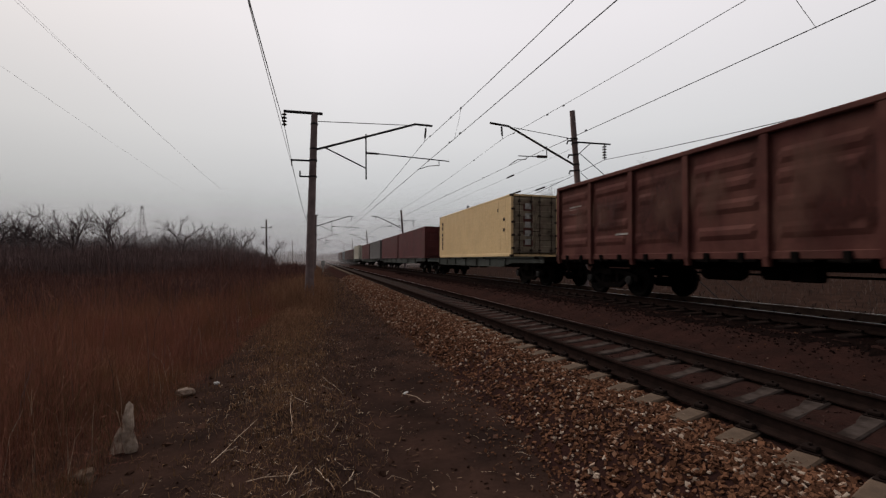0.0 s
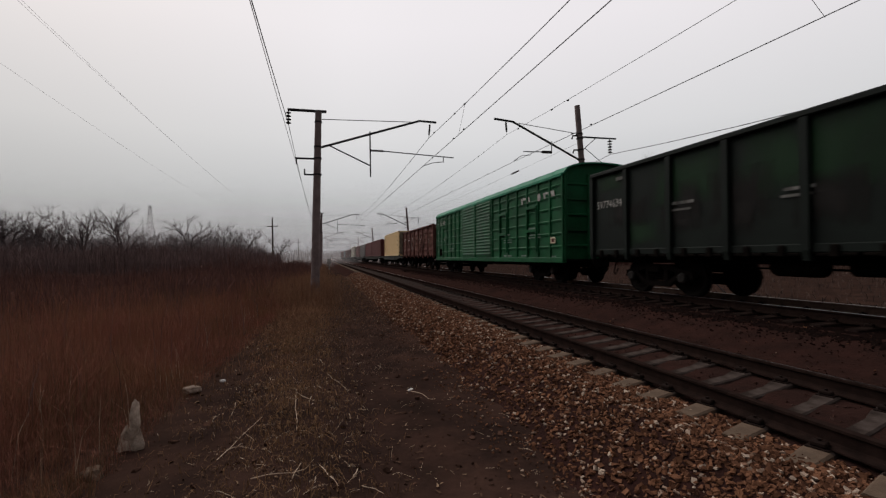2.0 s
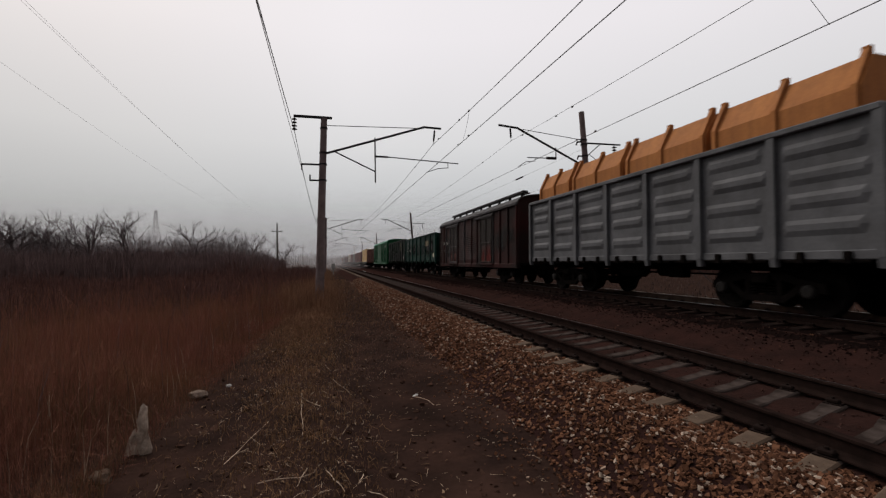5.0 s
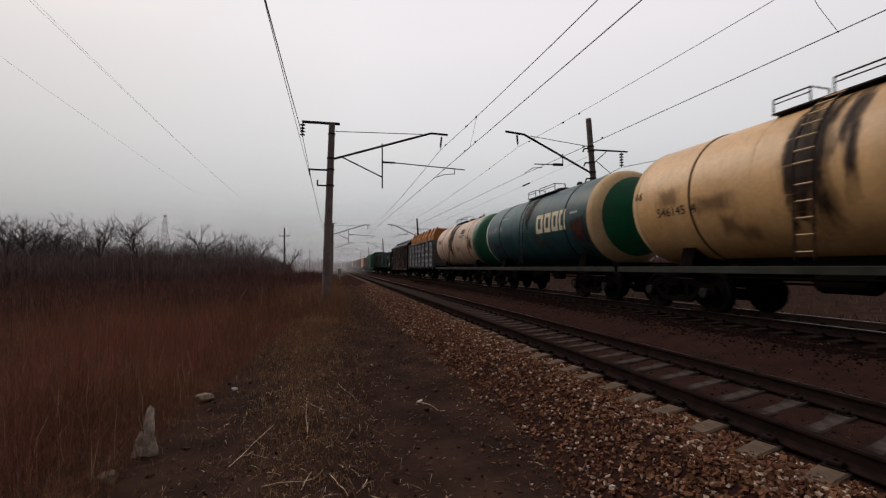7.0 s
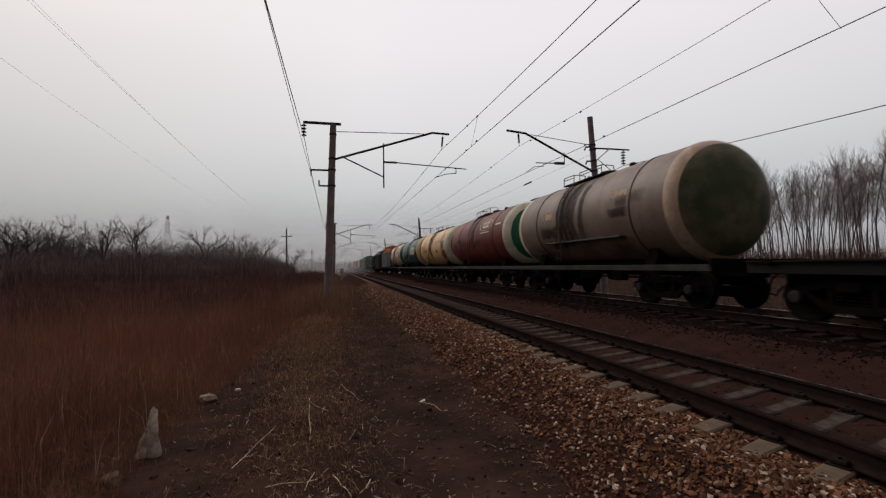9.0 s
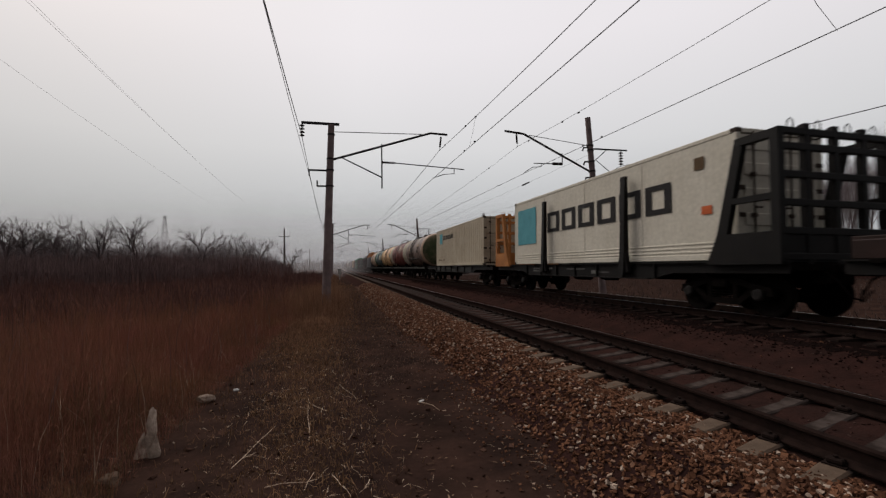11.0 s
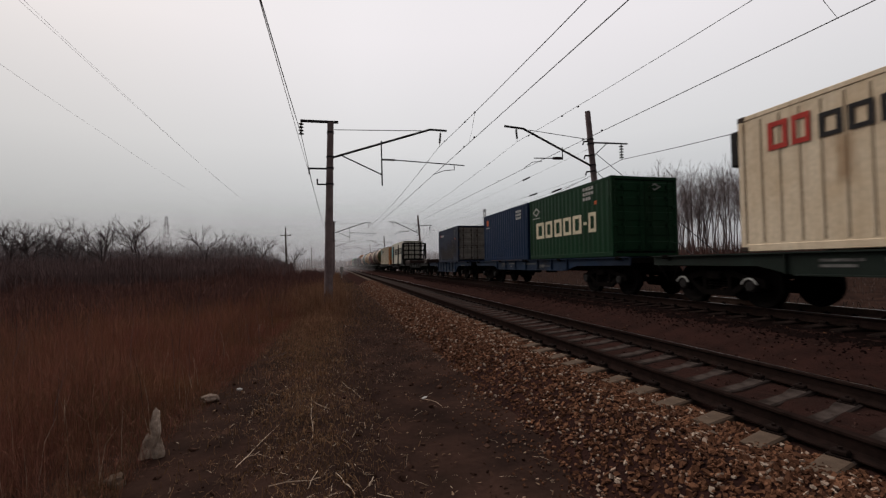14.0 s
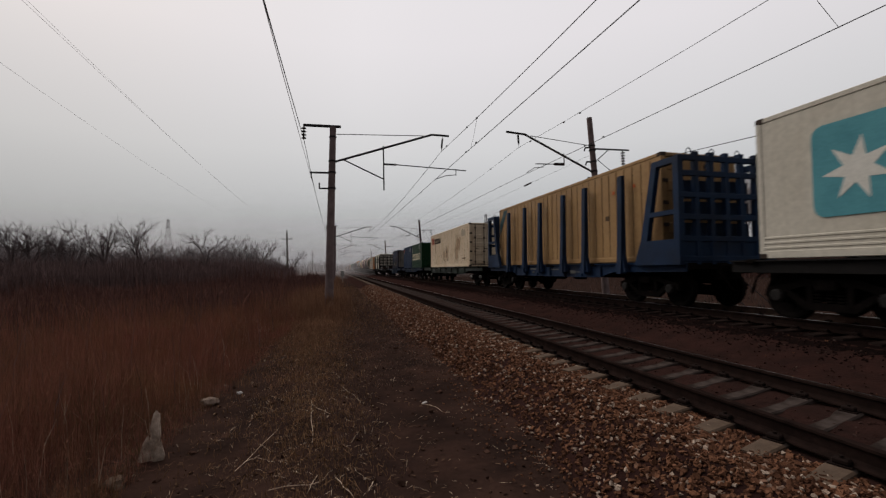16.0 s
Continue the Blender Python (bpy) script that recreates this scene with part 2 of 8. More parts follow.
M_LEAF = surface("dead_leaves", (0.12, 0.072, 0.045), (0.035, 0.021, 0.016), 2.0, 0.95, spread=0.5, by="island", spec=0.0, accent=(0.26, 0.18, 0.12))
M_CLOD = surface("crumbled_earth", (0.062, 0.034, 0.025), (0.036, 0.020, 0.015), 5.0, 0.95, spread=0.5, by="island", spec=0.0)
M_CLAY = surface("weathered_clay", (0.12, 0.082, 0.060), (0.05, 0.034, 0.026), 7.0, 0.95, bump=0.8, spec=0.0)
M_MEADOW = surface("dull_meadow_grass", (0.105, 0.076, 0.066), (0.068, 0.050, 0.044), 0.5, 0.95, spread=0.4, by="island", spec=0.0)
M_DIMWHITE = surface("faded_stencil_white", (0.20, 0.24, 0.21), (0.10, 0.15, 0.12), 5.0, 0.8)
M_FADED = surface("faded_tan_stencil", (0.24, 0.20, 0.14), (0.10, 0.085, 0.06), 6.0, 0.8)
M_STENCIL = surface("dirty_stencil_paint", (0.17, 0.165, 0.155), (0.055, 0.052, 0.05), 6.0, 0.8)
M_CREAM = surface("stencil_cream", (0.66, 0.58, 0.42), (0.52, 0.45, 0.32), 5.0, 0.7)
M_BLACK = surface("stencil_black", (0.03, 0.028, 0.028), None, 5.0, 0.6)
M_REDLOGO = surface("stencil_red", (0.42, 0.05, 0.04), None, 5.0, 0.6)
M_ORANGE = surface("stencil_orange", (0.55, 0.13, 0.05), None, 5.0, 0.6)
M_TEAL = surface("logo_teal", (0.10, 0.30, 0.34), (0.08, 0.25, 0.29), 2.0, 0.6)


# ---- mesh building ----
class Bits:
    """Collects vertices and faces of one mesh."""

    def __init__(self):
        self.v, self.f, self.m = [], [], []

    def add(self, verts, faces, mi=0):
        o = len(self.v)
        self.v.extend(verts)
        self.f.extend([tuple(i + o for i in q) for q in faces])
        self.m.extend([mi] * len(faces))
        return self

    def box(self, x0, x1, y0, y1, z0, z1, mi=0):
        return self.add([(x0, y0, z0), (x1, y0, z0), (x1, y1, z0), (x0, y1, z0), (x0, y0, z1), (x1, y0, z1), (x1, y1, z1), (x0, y1, z1)],
                        [(0, 3, 2, 1), (4, 5, 6, 7), (0, 1, 5, 4), (1, 2, 6, 5), (2, 3, 7, 6), (3, 0, 4, 7)], mi)

    def cbox(self, x0, x1, y0, y1, z0, z1, c=0.01, mi=0):
        """A box with chamfered edges."""
        c = min(c, (x1 - x0) / 2.01, (y1 - y0) / 2.01, (z1 - z0) / 2.01)
        bm = bmesh.new()
        bmesh.ops.create_cube(bm, size=1.0, matrix=Matrix.LocRotScale(((x0 + x1) / 2, (y0 + y1) / 2, (z0 + z1) / 2), None, (x1 - x0, y1 - y0, z1 - z0)))
        bmesh.ops.bevel(bm, geom=bm.edges[:], offset=c, segments=1, affect="EDGES")
        return self.bm(bm, mi)

    def bm(self, bm, mi=0):
        bm.verts.index_update()
        self.add([tuple(v.co) for v in bm.verts], [tuple(v.index for v in q.verts) for q in bm.faces], mi)
        bm.free()
        return self

    def prism(self, outline, axis, a, b, mi=0):
        """An outline in the plane across axis ('x' gives (y, z) pairs, 'y' gives (x, z), 'z' gives (x, y)), drawn out from a to b."""
        put = {"x": lambda p, k: (k, p[0], p[1]), "y": lambda p, k: (p[0], k, p[1]), "z": lambda p, k: (p[0], p[1], k)}[axis]
        n = len(outline)
        vs = [put(p, a) for p in outline] + [put(p, b) for p in outline]
        return self.add(vs, [tuple(range(n))[::-1], tuple(range(n, 2 * n))] + [(i, (i + 1) % n, n + (i + 1) % n, n + i) for i in range(n)], mi)

    def tube(self, pts, r, sides=8, mi=0, r1=None):
        """A round bar along points, from radius r to r1."""
        r1 = r if r1 is None else r1
        pts = [Vector(p) for p in pts]
        rings, n = [], len(pts)
        up = Vector((0.31, 0.17, 0.93))
        for i, p in enumerate(pts):
            d = (pts[min(i + 1, n - 1)] - pts[max(i - 1, 0)]).normalized()
            a = d.cross(up)
            if a.length < 0.05:
                a = d.cross(Vector((1, 0, 0)))
            a.normalize()
            c = d.cross(a)
            k = r + (r1 - r) * i / (n - 1)
            rings.append([tuple(p + (a * math.cos(t) + c * math.sin(t)) * k) for t in (2 * math.pi * s / sides for s in range(sides))])
        vs = [q for g in rings for q in g]
        fs = [(i * sides + s, i * sides + (s + 1) % sides, (i + 1) * sides + (s + 1) % sides, (i + 1) * sides + s) for i in range(n - 1) for s in range(sides)]
        fs += [tuple(range(sides))[::-1], tuple(range((n - 1) * sides, n * sides))]
        return self.add(vs, fs, mi)

    def lathe(self, profile, axis, at, sides=24, mi=0):
        """A profile of (radius, along) turned round an axis through at."""
        put = {"x": lambda k, c, s: (at[0] + k, at[1] + c, at[2] + s), "y": lambda k, c, s: (at[0] + c, at[1] + k, at[2] + s), "z": lambda k, c, s: (at[0] + c, at[1] + s, at[2] + k)}[axis]
        n = len(profile)
        vs = [put(k, r * math.cos(2 * math.pi * j / sides), r * math.sin(2 * math.pi * j / sides)) for r, k in profile for j in range(sides)]
        fs = [(i * sides + j, i * sides + (j + 1) % sides, (i + 1) * sides + (j + 1) % sides, (i + 1) * sides + j) for i in range(n - 1) for j in range(sides)]
        fs += [tuple(range(sides))[::-1], tuple(range((n - 1) * sides, n * sides))]
        return self.add(vs, fs, mi)

    def mesh(self, name, mats, smooth=False):
        me = bpy.data.meshes.new(name)
        me.from_pydata(self.v, [], self.f)
        for m in mats if isinstance(mats, (list, tuple)) else [mats]:
            me.materials.append(m)
        if any(self.m):
            me.polygons.foreach_set("material_index", self.m)
        bm = bmesh.new()
        bm.from_mesh(me)
        bmesh.ops.recalc_face_normals(bm, faces=bm.faces[:])
        bm.to_mesh(me)
        bm.free()
        if smooth:
            me.shade_smooth()
            me.set_sharp_from_angle(angle=radians(35))
        me.update()
        return me


def part(name, bits, material, parent=None, label="", smooth=False):
    """Links bits as one mesh object under a thing or a part."""
    ob = new(name, bits.mesh(name, material, smooth))
    if parent:
        ob.parent = parent
    if label:
        ob["label"] = label
    return ob


def thing(name, m, label, category, group="", kind=""):
    """The empty at the base of a thing."""
    ob = new(name)
    ob.empty_display_size = 0.2
    ob.matrix_world = m
    return tagged(ob, label, category, group, kind)


MOVING = []      # (thing, place along the train at the start, offset in the train's space)
WHEELSETS = {1: [], -1: []}


def rolling(ob, u, dz=0.0):
    MOVING.append((ob, u, dz))
    ob.matrix_world = pose(XF, u, ZF, 0, TILT, 0) @ pose(0, 0, dz)
    return ob


def lettering(text, size, squeeze=1.0):
    """Flat characters as vertices (along, up) and faces."""
    cu = bpy.data.curves.new("digits", "FONT")
    cu.body, cu.size, cu.resolution_u = text, size, 2
    ob = new("digits", cu)
    me = bpy.data.meshes.new_from_object(ob.evaluated_get(bpy.context.evaluated_depsgraph_get()))
    vs = [(v.co.x * squeeze, v.co.y) for v in me.vertices]
    fs = [tuple(p.vertices) for p in me.polygons]
    bpy.data.objects.remove(ob)
    bpy.data.curves.remove(cu)
    bpy.data.meshes.remove(me)
    return vs, fs


def side_text(parent, text, y, z, size, x, squeeze=1.0, material=M_WHITE, name="stencilled_number"):
    """Characters on a side wall that faces -x; y is where they begin (they run towards -y)."""
    vs, fs = lettering(text, size, squeeze)
    b = Bits()
    b.add([(x, y - a, z + c) for a, c in vs], fs)
    part(name, b, material, parent)


def blocks(parent, rects, x, material, name="painted_mark", skew=0.0, thick=0.004):
    """Plain painted bars on a side wall that faces -x: (y from, y to, z from, z to)."""
    for y0, y1, z0, z1 in rects:
        k = skew * (z1 - z0)
        part(name, Bits().prism([(y0, z0), (y1, z0), (y1 - k, z1), (y0 - k, z1)], "x", x - thick, x + 0.002), material, parent)


# ---- ground ----
RNG = np.random.default_rng(7)
SLEEPER_PITCH = 0.531
SLEEPER_START = 2.63


def piecewise(x, table):
    return float(np.interp(x, [a for a, _ in table], [b for _, b in table]))


GROUND = [(-3000, -1.2), (-60, -1.1), (-20, -0.85), (-7.5, -0.68), (-6.2, -0.60), (-5.6, -0.52), (-5.2, -0.48), (-4.8, -0.53), (-4.2, -0.66), (-3.2, -0.66), (-2.4, -0.64),
          (-1.6, -0.75), (6.5, -0.75), (8.5, -0.55), (14, -0.8), (30, -0.9), (3000, -1.2)]
BALLAST = [(-2.62, -0.68), (-2.45, -0.62), (-1.75, -0.205), (-1.3, -0.20), (-0.7, -0.232), (0.0, -0.238), (0.7, -0.235), (0.9, -0.25), (1.4, -0.265), (2.0, -0.26), (3.3, 0.05), (4.96, 0.02), (6.5, -0.01), (7.0, -0.06), (8.1, -0.62)]


def rough_at(x, y, size, height):
    return noise.noise(Vector((x / size, y / size, 3.1))) * height


def make_ground():
    xs = [-3000, -1200, -500, -250, -120, -60, -40, -30, -22, -16, -13] + [-11 + 0.2 * i for i in range(46)] + [-1.6, 0, 3, 6.5, 7.5, 8.5, 10, 12, 15, 20, 30, 45, 70, 120, 250, 500, 1200, 3000]
    ys = [-300, -100, -40, -20, -10, -5, -2] + [0.2 * i for i in range(100)] + [20 + 1.2 * i for i in range(40)] + [70, 80, 95, 120, 150, 200, 280, 400, 600, 1000, 2000, 4500]
    b = Bits()
    n = len(xs)
    for y in ys:
        for x in xs:
            near = -11.1 < x < -2 and -3 < y < 70
            b.v.append((x, y, piecewise(x, GROUND) + (rough_at(x, y, 1.7, 0.08) + rough_at(x, y, 0.45, 0.05) if near else 0)))
    b.f = [(j * n + i, j * n + i + 1, (j + 1) * n + i + 1, (j + 1) * n + i) for j in range(len(ys) - 1) for i in range(n - 1)]
    b.m = [0] * len(b.f)
    tagged(part("ground", b, M_SOIL, smooth=True), "dark bare earth beside the track with dry grass", "ground", kind="structure")
    b = Bits()
    xs = sorted({x for x, _ in BALLAST} | set(np.arange(-2.5, 1.5, 0.12).round(3)))
    ys = [-290, -150, -60] + list(np.arange(-20, 30, 0.25)) + list(np.arange(30, 120, 2.0)) + [140, 180, 240, 320, 450, 700, 1100]
    n = len(xs)
    for y in ys:
        for x in xs:
            b.v.append((x, y, piecewise(x, BALLAST) + (rough_at(x, y, 0.5, 0.03) + rough_at(x, y, 0.2, 0.015) if -2.6 < x < 3 and y < 31 else 0)))
    b.f = [(j * n + i, j * n + i + 1, (j + 1) * n + i + 1, (j + 1) * n + i) for j in range(len(ys) - 1) for i in range(n - 1)]
    b.m = [0] * len(b.f)
    # black strip painted along the far rails in place of shade
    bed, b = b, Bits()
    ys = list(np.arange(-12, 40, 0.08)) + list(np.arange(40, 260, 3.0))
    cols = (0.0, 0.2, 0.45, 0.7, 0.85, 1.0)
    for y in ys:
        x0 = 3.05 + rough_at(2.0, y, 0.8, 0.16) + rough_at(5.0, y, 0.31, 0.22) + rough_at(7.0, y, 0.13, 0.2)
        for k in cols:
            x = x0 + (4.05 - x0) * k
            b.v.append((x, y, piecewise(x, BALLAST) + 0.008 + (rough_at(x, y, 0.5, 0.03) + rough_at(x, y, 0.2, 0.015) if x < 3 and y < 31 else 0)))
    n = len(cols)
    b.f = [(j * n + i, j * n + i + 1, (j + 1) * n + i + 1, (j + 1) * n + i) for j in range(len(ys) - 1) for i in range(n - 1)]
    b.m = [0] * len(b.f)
    tagged(part("oil_blackened_ballast", b, M_BLACKSTONE), "black strip of ballast painted as shade beside the far rails", "ballast", kind="structure")
    return tagged(part("ballast_bed", bed, M_BALLAST), "brown stained crushed-stone ballast under two tracks", "ballast", kind="structure")


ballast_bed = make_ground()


# ---- translucent sheets standing in for distance haze ----
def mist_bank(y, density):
    """A translucent sheet across the valley that imitates distance haze, thinning upwards."""
    m = bpy.data.materials.new("haze_veil")
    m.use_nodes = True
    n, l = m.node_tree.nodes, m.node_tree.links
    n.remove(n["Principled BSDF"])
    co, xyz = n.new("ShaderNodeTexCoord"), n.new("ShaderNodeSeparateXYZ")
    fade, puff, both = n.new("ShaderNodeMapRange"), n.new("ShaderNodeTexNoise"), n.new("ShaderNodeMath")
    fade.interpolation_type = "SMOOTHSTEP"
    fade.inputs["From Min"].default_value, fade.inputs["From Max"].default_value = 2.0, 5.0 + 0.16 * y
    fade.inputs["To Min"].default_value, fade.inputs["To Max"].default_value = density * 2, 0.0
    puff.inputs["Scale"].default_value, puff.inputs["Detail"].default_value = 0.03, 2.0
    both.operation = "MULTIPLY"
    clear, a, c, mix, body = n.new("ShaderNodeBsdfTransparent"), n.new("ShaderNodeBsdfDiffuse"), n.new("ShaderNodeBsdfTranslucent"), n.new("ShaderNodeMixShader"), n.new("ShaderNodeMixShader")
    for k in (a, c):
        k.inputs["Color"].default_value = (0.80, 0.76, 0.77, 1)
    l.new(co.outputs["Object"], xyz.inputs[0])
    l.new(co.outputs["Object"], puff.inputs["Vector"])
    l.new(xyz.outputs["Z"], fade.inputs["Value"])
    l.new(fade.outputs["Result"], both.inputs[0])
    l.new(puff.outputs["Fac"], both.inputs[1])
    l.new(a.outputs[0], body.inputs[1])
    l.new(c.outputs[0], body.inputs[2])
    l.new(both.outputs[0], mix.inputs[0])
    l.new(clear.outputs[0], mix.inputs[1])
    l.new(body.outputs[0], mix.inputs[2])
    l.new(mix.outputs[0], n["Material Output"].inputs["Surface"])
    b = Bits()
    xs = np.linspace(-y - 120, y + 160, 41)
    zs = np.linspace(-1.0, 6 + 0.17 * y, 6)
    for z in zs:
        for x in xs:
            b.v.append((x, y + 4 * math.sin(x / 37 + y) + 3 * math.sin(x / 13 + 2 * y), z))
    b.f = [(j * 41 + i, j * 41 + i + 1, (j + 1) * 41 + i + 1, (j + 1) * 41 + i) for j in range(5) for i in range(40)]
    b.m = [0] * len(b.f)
    tagged(part("mist_bank", b, m, smooth=True), "thin grey sheet standing in for distance haze", "mist", "banks of mist", "stuff")


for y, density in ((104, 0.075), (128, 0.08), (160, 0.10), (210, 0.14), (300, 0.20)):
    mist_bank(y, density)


# ---- tracks ----
def rail_outline(x):
    h = [(-0.075, -0.18), (0.075, -0.18), (0.075, -0.168), (0.02, -0.15), (0.010, -0.13), (0.010, -0.045), (0.0375, -0.03), (0.0375, -0.006), (0.028, 0.0),
         (-0.028, 0.0), (-0.0375, -0.006), (-0.0375, -0.03), (-0.010, -0.045), (-0.010, -0.13), (-0.02, -0.15), (-0.075, -0.168)]
    return [(x + a, c) for a, c in h]


def sleeper_bits():
    """A prestressed concrete sleeper: raised seats, waist in the middle, sloping ends."""
    b = Bits()
    prof = [(-1.35, -0.205, 0.095), (-0.97, -0.185, 0.105), (-0.62, -0.185, 0.105), (-0.4, -0.212, 0.085), (0.4, -0.212, 0.085), (0.62, -0.185, 0.105), (0.97, -0.185, 0.105), (1.35, -0.205, 0.095)]
    vs = []
    for x, z, w in prof:
        vs += [(x, -w - 0.02, -0.36), (x, -w, z - 0.015), (x, -w + 0.018, z), (x, w - 0.018, z), (x, w, z - 0.015), (x, w + 0.02, -0.36)]
    fs = [(i * 6 + k, i * 6 + k + 1, (i + 1) * 6 + k + 1, (i + 1) * 6 + k) for i in range(len(prof) - 1) for k in range(5)]
    fs += [tuple(range(6)), tuple(range(42, 48))]
    b.add(vs, fs)
    b.m = [0 if i < 5 or i >= 30 else 1 for i in range(35)] + [0, 0]
    return b


def clip_bits(side):
    """Plate, bolt and spring clips that hold a rail on both sides of its foot."""
    b = Bits()
    x = side * 0.797
    b.box(x - 0.18, x + 0.18, -0.08, 0.08, -0.19, -0.172)
    for s in (-1, 1):
        b.cbox(x + s * 0.125 - 0.04, x + s * 0.125 + 0.04, -0.06, 0.06, -0.172, -0.125, 0.012)
        b.tube([(x + s * 0.13, 0, -0.13), (x + s * 0.13, 0, -0.105)], 0.017, 6)
    return b


def make_track(name, m, count, label, sleeper_m, shiny, skew=0.0):
    tr = thing(name, m, label, "railway track", kind="structure")
    for s in (-1, 1):
        b = Bits().prism(rail_outline(s * 0.797), "y", -290, 900)
        rail = part("rail", b, M_RUSTRAIL if name == "track_far" and s > 0 else M_RAIL, tr)
        if shiny in (s, 2):
            part("worn_rail_head", Bits().box(s * 0.797 - (0.027 if name == "track_far" else -0.004), s * 0.797 + 0.027, -290, 900, -0.002, 0.002), M_RAILTOP, rail, "bright worn running surface")
    body = sleeper_bits().mesh("sleeper", sleeper_m)
    clips = [clip_bits(s).mesh("rail_clip", M_CLIP) for s in (-1, 1)]
    first = -20
    for i in range(first, first + count):
        sl = new("sleeper", body)
        sl.parent = tr
        sl.location = (RNG.normal(0, 0.012), SLEEPER_START + i * SLEEPER_PITCH + 1.15 * math.sin(skew), RNG.normal(0, 0.004))
        sl.rotation_euler = (0, 0, skew + RNG.normal(0, 0.012))
        if i < 40:
            for c in clips:
                k = new("rail_clip", c)
                k.parent = sl
    b = Bits()
    src = sleeper_bits()
    for i in range(first + count, first + count + 500):
        b.add([(x, y + x * math.tan(skew) + SLEEPER_START + i * SLEEPER_PITCH + 1.15 * math.sin(skew), z) for x, y, z in src.v], src.f)
        b.m[-37:] = src.m
    tagged(part("far_sleepers", b, sleeper_m, tr), kind="stuff")
    return tr


M_OILY_SLEEPER = surface("oily_sleeper", (0.082, 0.064, 0.057), (0.026, 0.0195, 0.017), 3.0, 0.95, spec=0.0)
# far sleepers, much darker than the near ones
M_BLACK_SLEEPER = surface("dark_far_sleeper", (0.034, 0.022, 0.019), (0.014, 0.010, 0.009), 3.0, 0.95, spec=0.0)
make_track("track_near", pose(0, 0, 0, 0, TILT, 0), 276, "rusty rails on grey concrete sleepers in brown ballast", [M_SLEEPER, M_OILY_SLEEPER], 1, radians(16))
make_track("track_far", pose(XF, 0, ZF, 0, TILT, 0), 126, "second track with rusty rails under the passing freight train", [M_BLACK_SLEEPER, M_BLACK_SLEEPER], 2)


# ---- overhead line ----
def insulator(b, x, y, z, n, r=0.13, step=0.16):
    """A hanging string of n ribbed discs below (x, y, z)."""
    b.tube([(x, y, z), (x, y, z - n * step - 0.06)], 0.02, 6)
    for i in range(n):
        k = z - 0.06 - i * step
        b.lathe([(0.03, 0.0), (r * 0.55, -0.03), (r, -0.07), (r * 0.9, -0.085), (0.035, -0.08)], "z", (x, y, k), 12)
    return b


def rod_insulator(b, p, q, r=0.06):
    p, q = Vector(p), Vector(q)
    for i in range(8):
        a = p.lerp(q, i / 8)
        c = p.lerp(q, (i + 0.55) / 8)
        b.tube([a, c], r, 10)
        b.tube([c, p.lerp(q, (i + 1) / 8)], r * 0.6, 8)
    return b


def left_support(y):
    """A concrete mast beside the near track with its cantilever; heights are above the near rails."""
    o = thing("catenary_mast", pose(-4.93, y, -0.7), "tapered grey concrete mast with dark steel cantilever and insulators", "utility pole", "masts along the line")
    z0 = 0.7

    def P(x, z, dy=0.0):
        return (x + 4.93, dy, z + z0)
    part("mast", Bits().tube([P(-5.13, -1.0), P(-4.96, 4.0), P(-4.80, 8.44)], 0.215, 14, r1=0.15), M_CONCRETE, o, smooth=True)
    for z, r in ((7.95, 0.175), (6.75, 0.185), (6.2, 0.19), (5.42, 0.195)):
        part("mast_band", Bits().tube([P(-4.88 + (z - 6) * 0.035, z - 0.04), P(-4.88 + (z - 6) * 0.035, z + 0.04)], r, 12), M_STEEL, o)
    part("top_crossarm", Bits().cbox(*[v for v in (-6.2 + 4.93, -4.42 + 4.93)], -0.06, 0.06, 8.42 + z0, 8.53 + z0, 0.01), M_STEEL, o)
    part("insulator_string", insulator(Bits(), *P(-6.17, 8.45), 4), M_GLAZE, o)
    part("cantilever_tube", Bits().tube([P(-4.75, 6.73), P(0.15, 8.30), P(1.04, 8.27)], 0.055, 10), M_STEEL, o)
    part("tie_rod", Bits().tube([P(-4.65, 8.10), P(-0.29, 8.22)], 0.018, 6), M_STEEL, o)
    part("strut", Bits().tube([P(-4.35, 6.86), P(-2.37, 5.93)], 0.035, 8), M_STEEL, o)
    part("register_post", Bits().tube([P(-2.36, 7.62), P(-2.37, 5.38)], 0.035, 8), M_STEEL, o)
    b = Bits().tube([P(-1.7, 6.68), P(1.93, 6.48)], 0.028, 8)
    b.tube([P(1.38, 6.5), P(1.38, 6.22)], 0.02, 6)
    part("register_arm", b, M_STEEL, o)
    part("register_insulator", rod_insulator(Bits(), P(-2.34, 6.69), P(-1.7, 6.68)), M_GLAZE, o)
    part("steady_arm", Bits().tube([P(1.38, 6.25), P(0.8, 6.18), P(0.24, 5.98)], 0.018, 6), M_STEEL, o)
    b = Bits().tube([P(0.72, 8.25), P(0.62, 7.42)], 0.012, 6)
    rod_insulator(b, P(0.70, 8.12), P(0.64, 7.6), 0.05)
    part("hanging_insulator", b, M_GLAZE, o)
    b = Bits().cbox(-5.9 + 4.93, -4.7 + 4.93, -0.04, 0.04, 6.14 + z0, 6.22 + z0, 0.008)
    b.tube([P(-5.85, 6.18), P(-5.85, 5.9)], 0.03, 6)
    part("lower_bracket", b, M_STEEL, o)
    b = Bits().cbox(-5.5 + 4.93, -4.7 + 4.93, -0.04, 0.04, 5.38 + z0, 5.45 + z0, 0.008)
    b.tube([P(-5.48, 5.4), P(-5.48, 5.68)], 0.035, 6)
    part("ground_wire_bracket", b, M_STEEL, o)
    return o


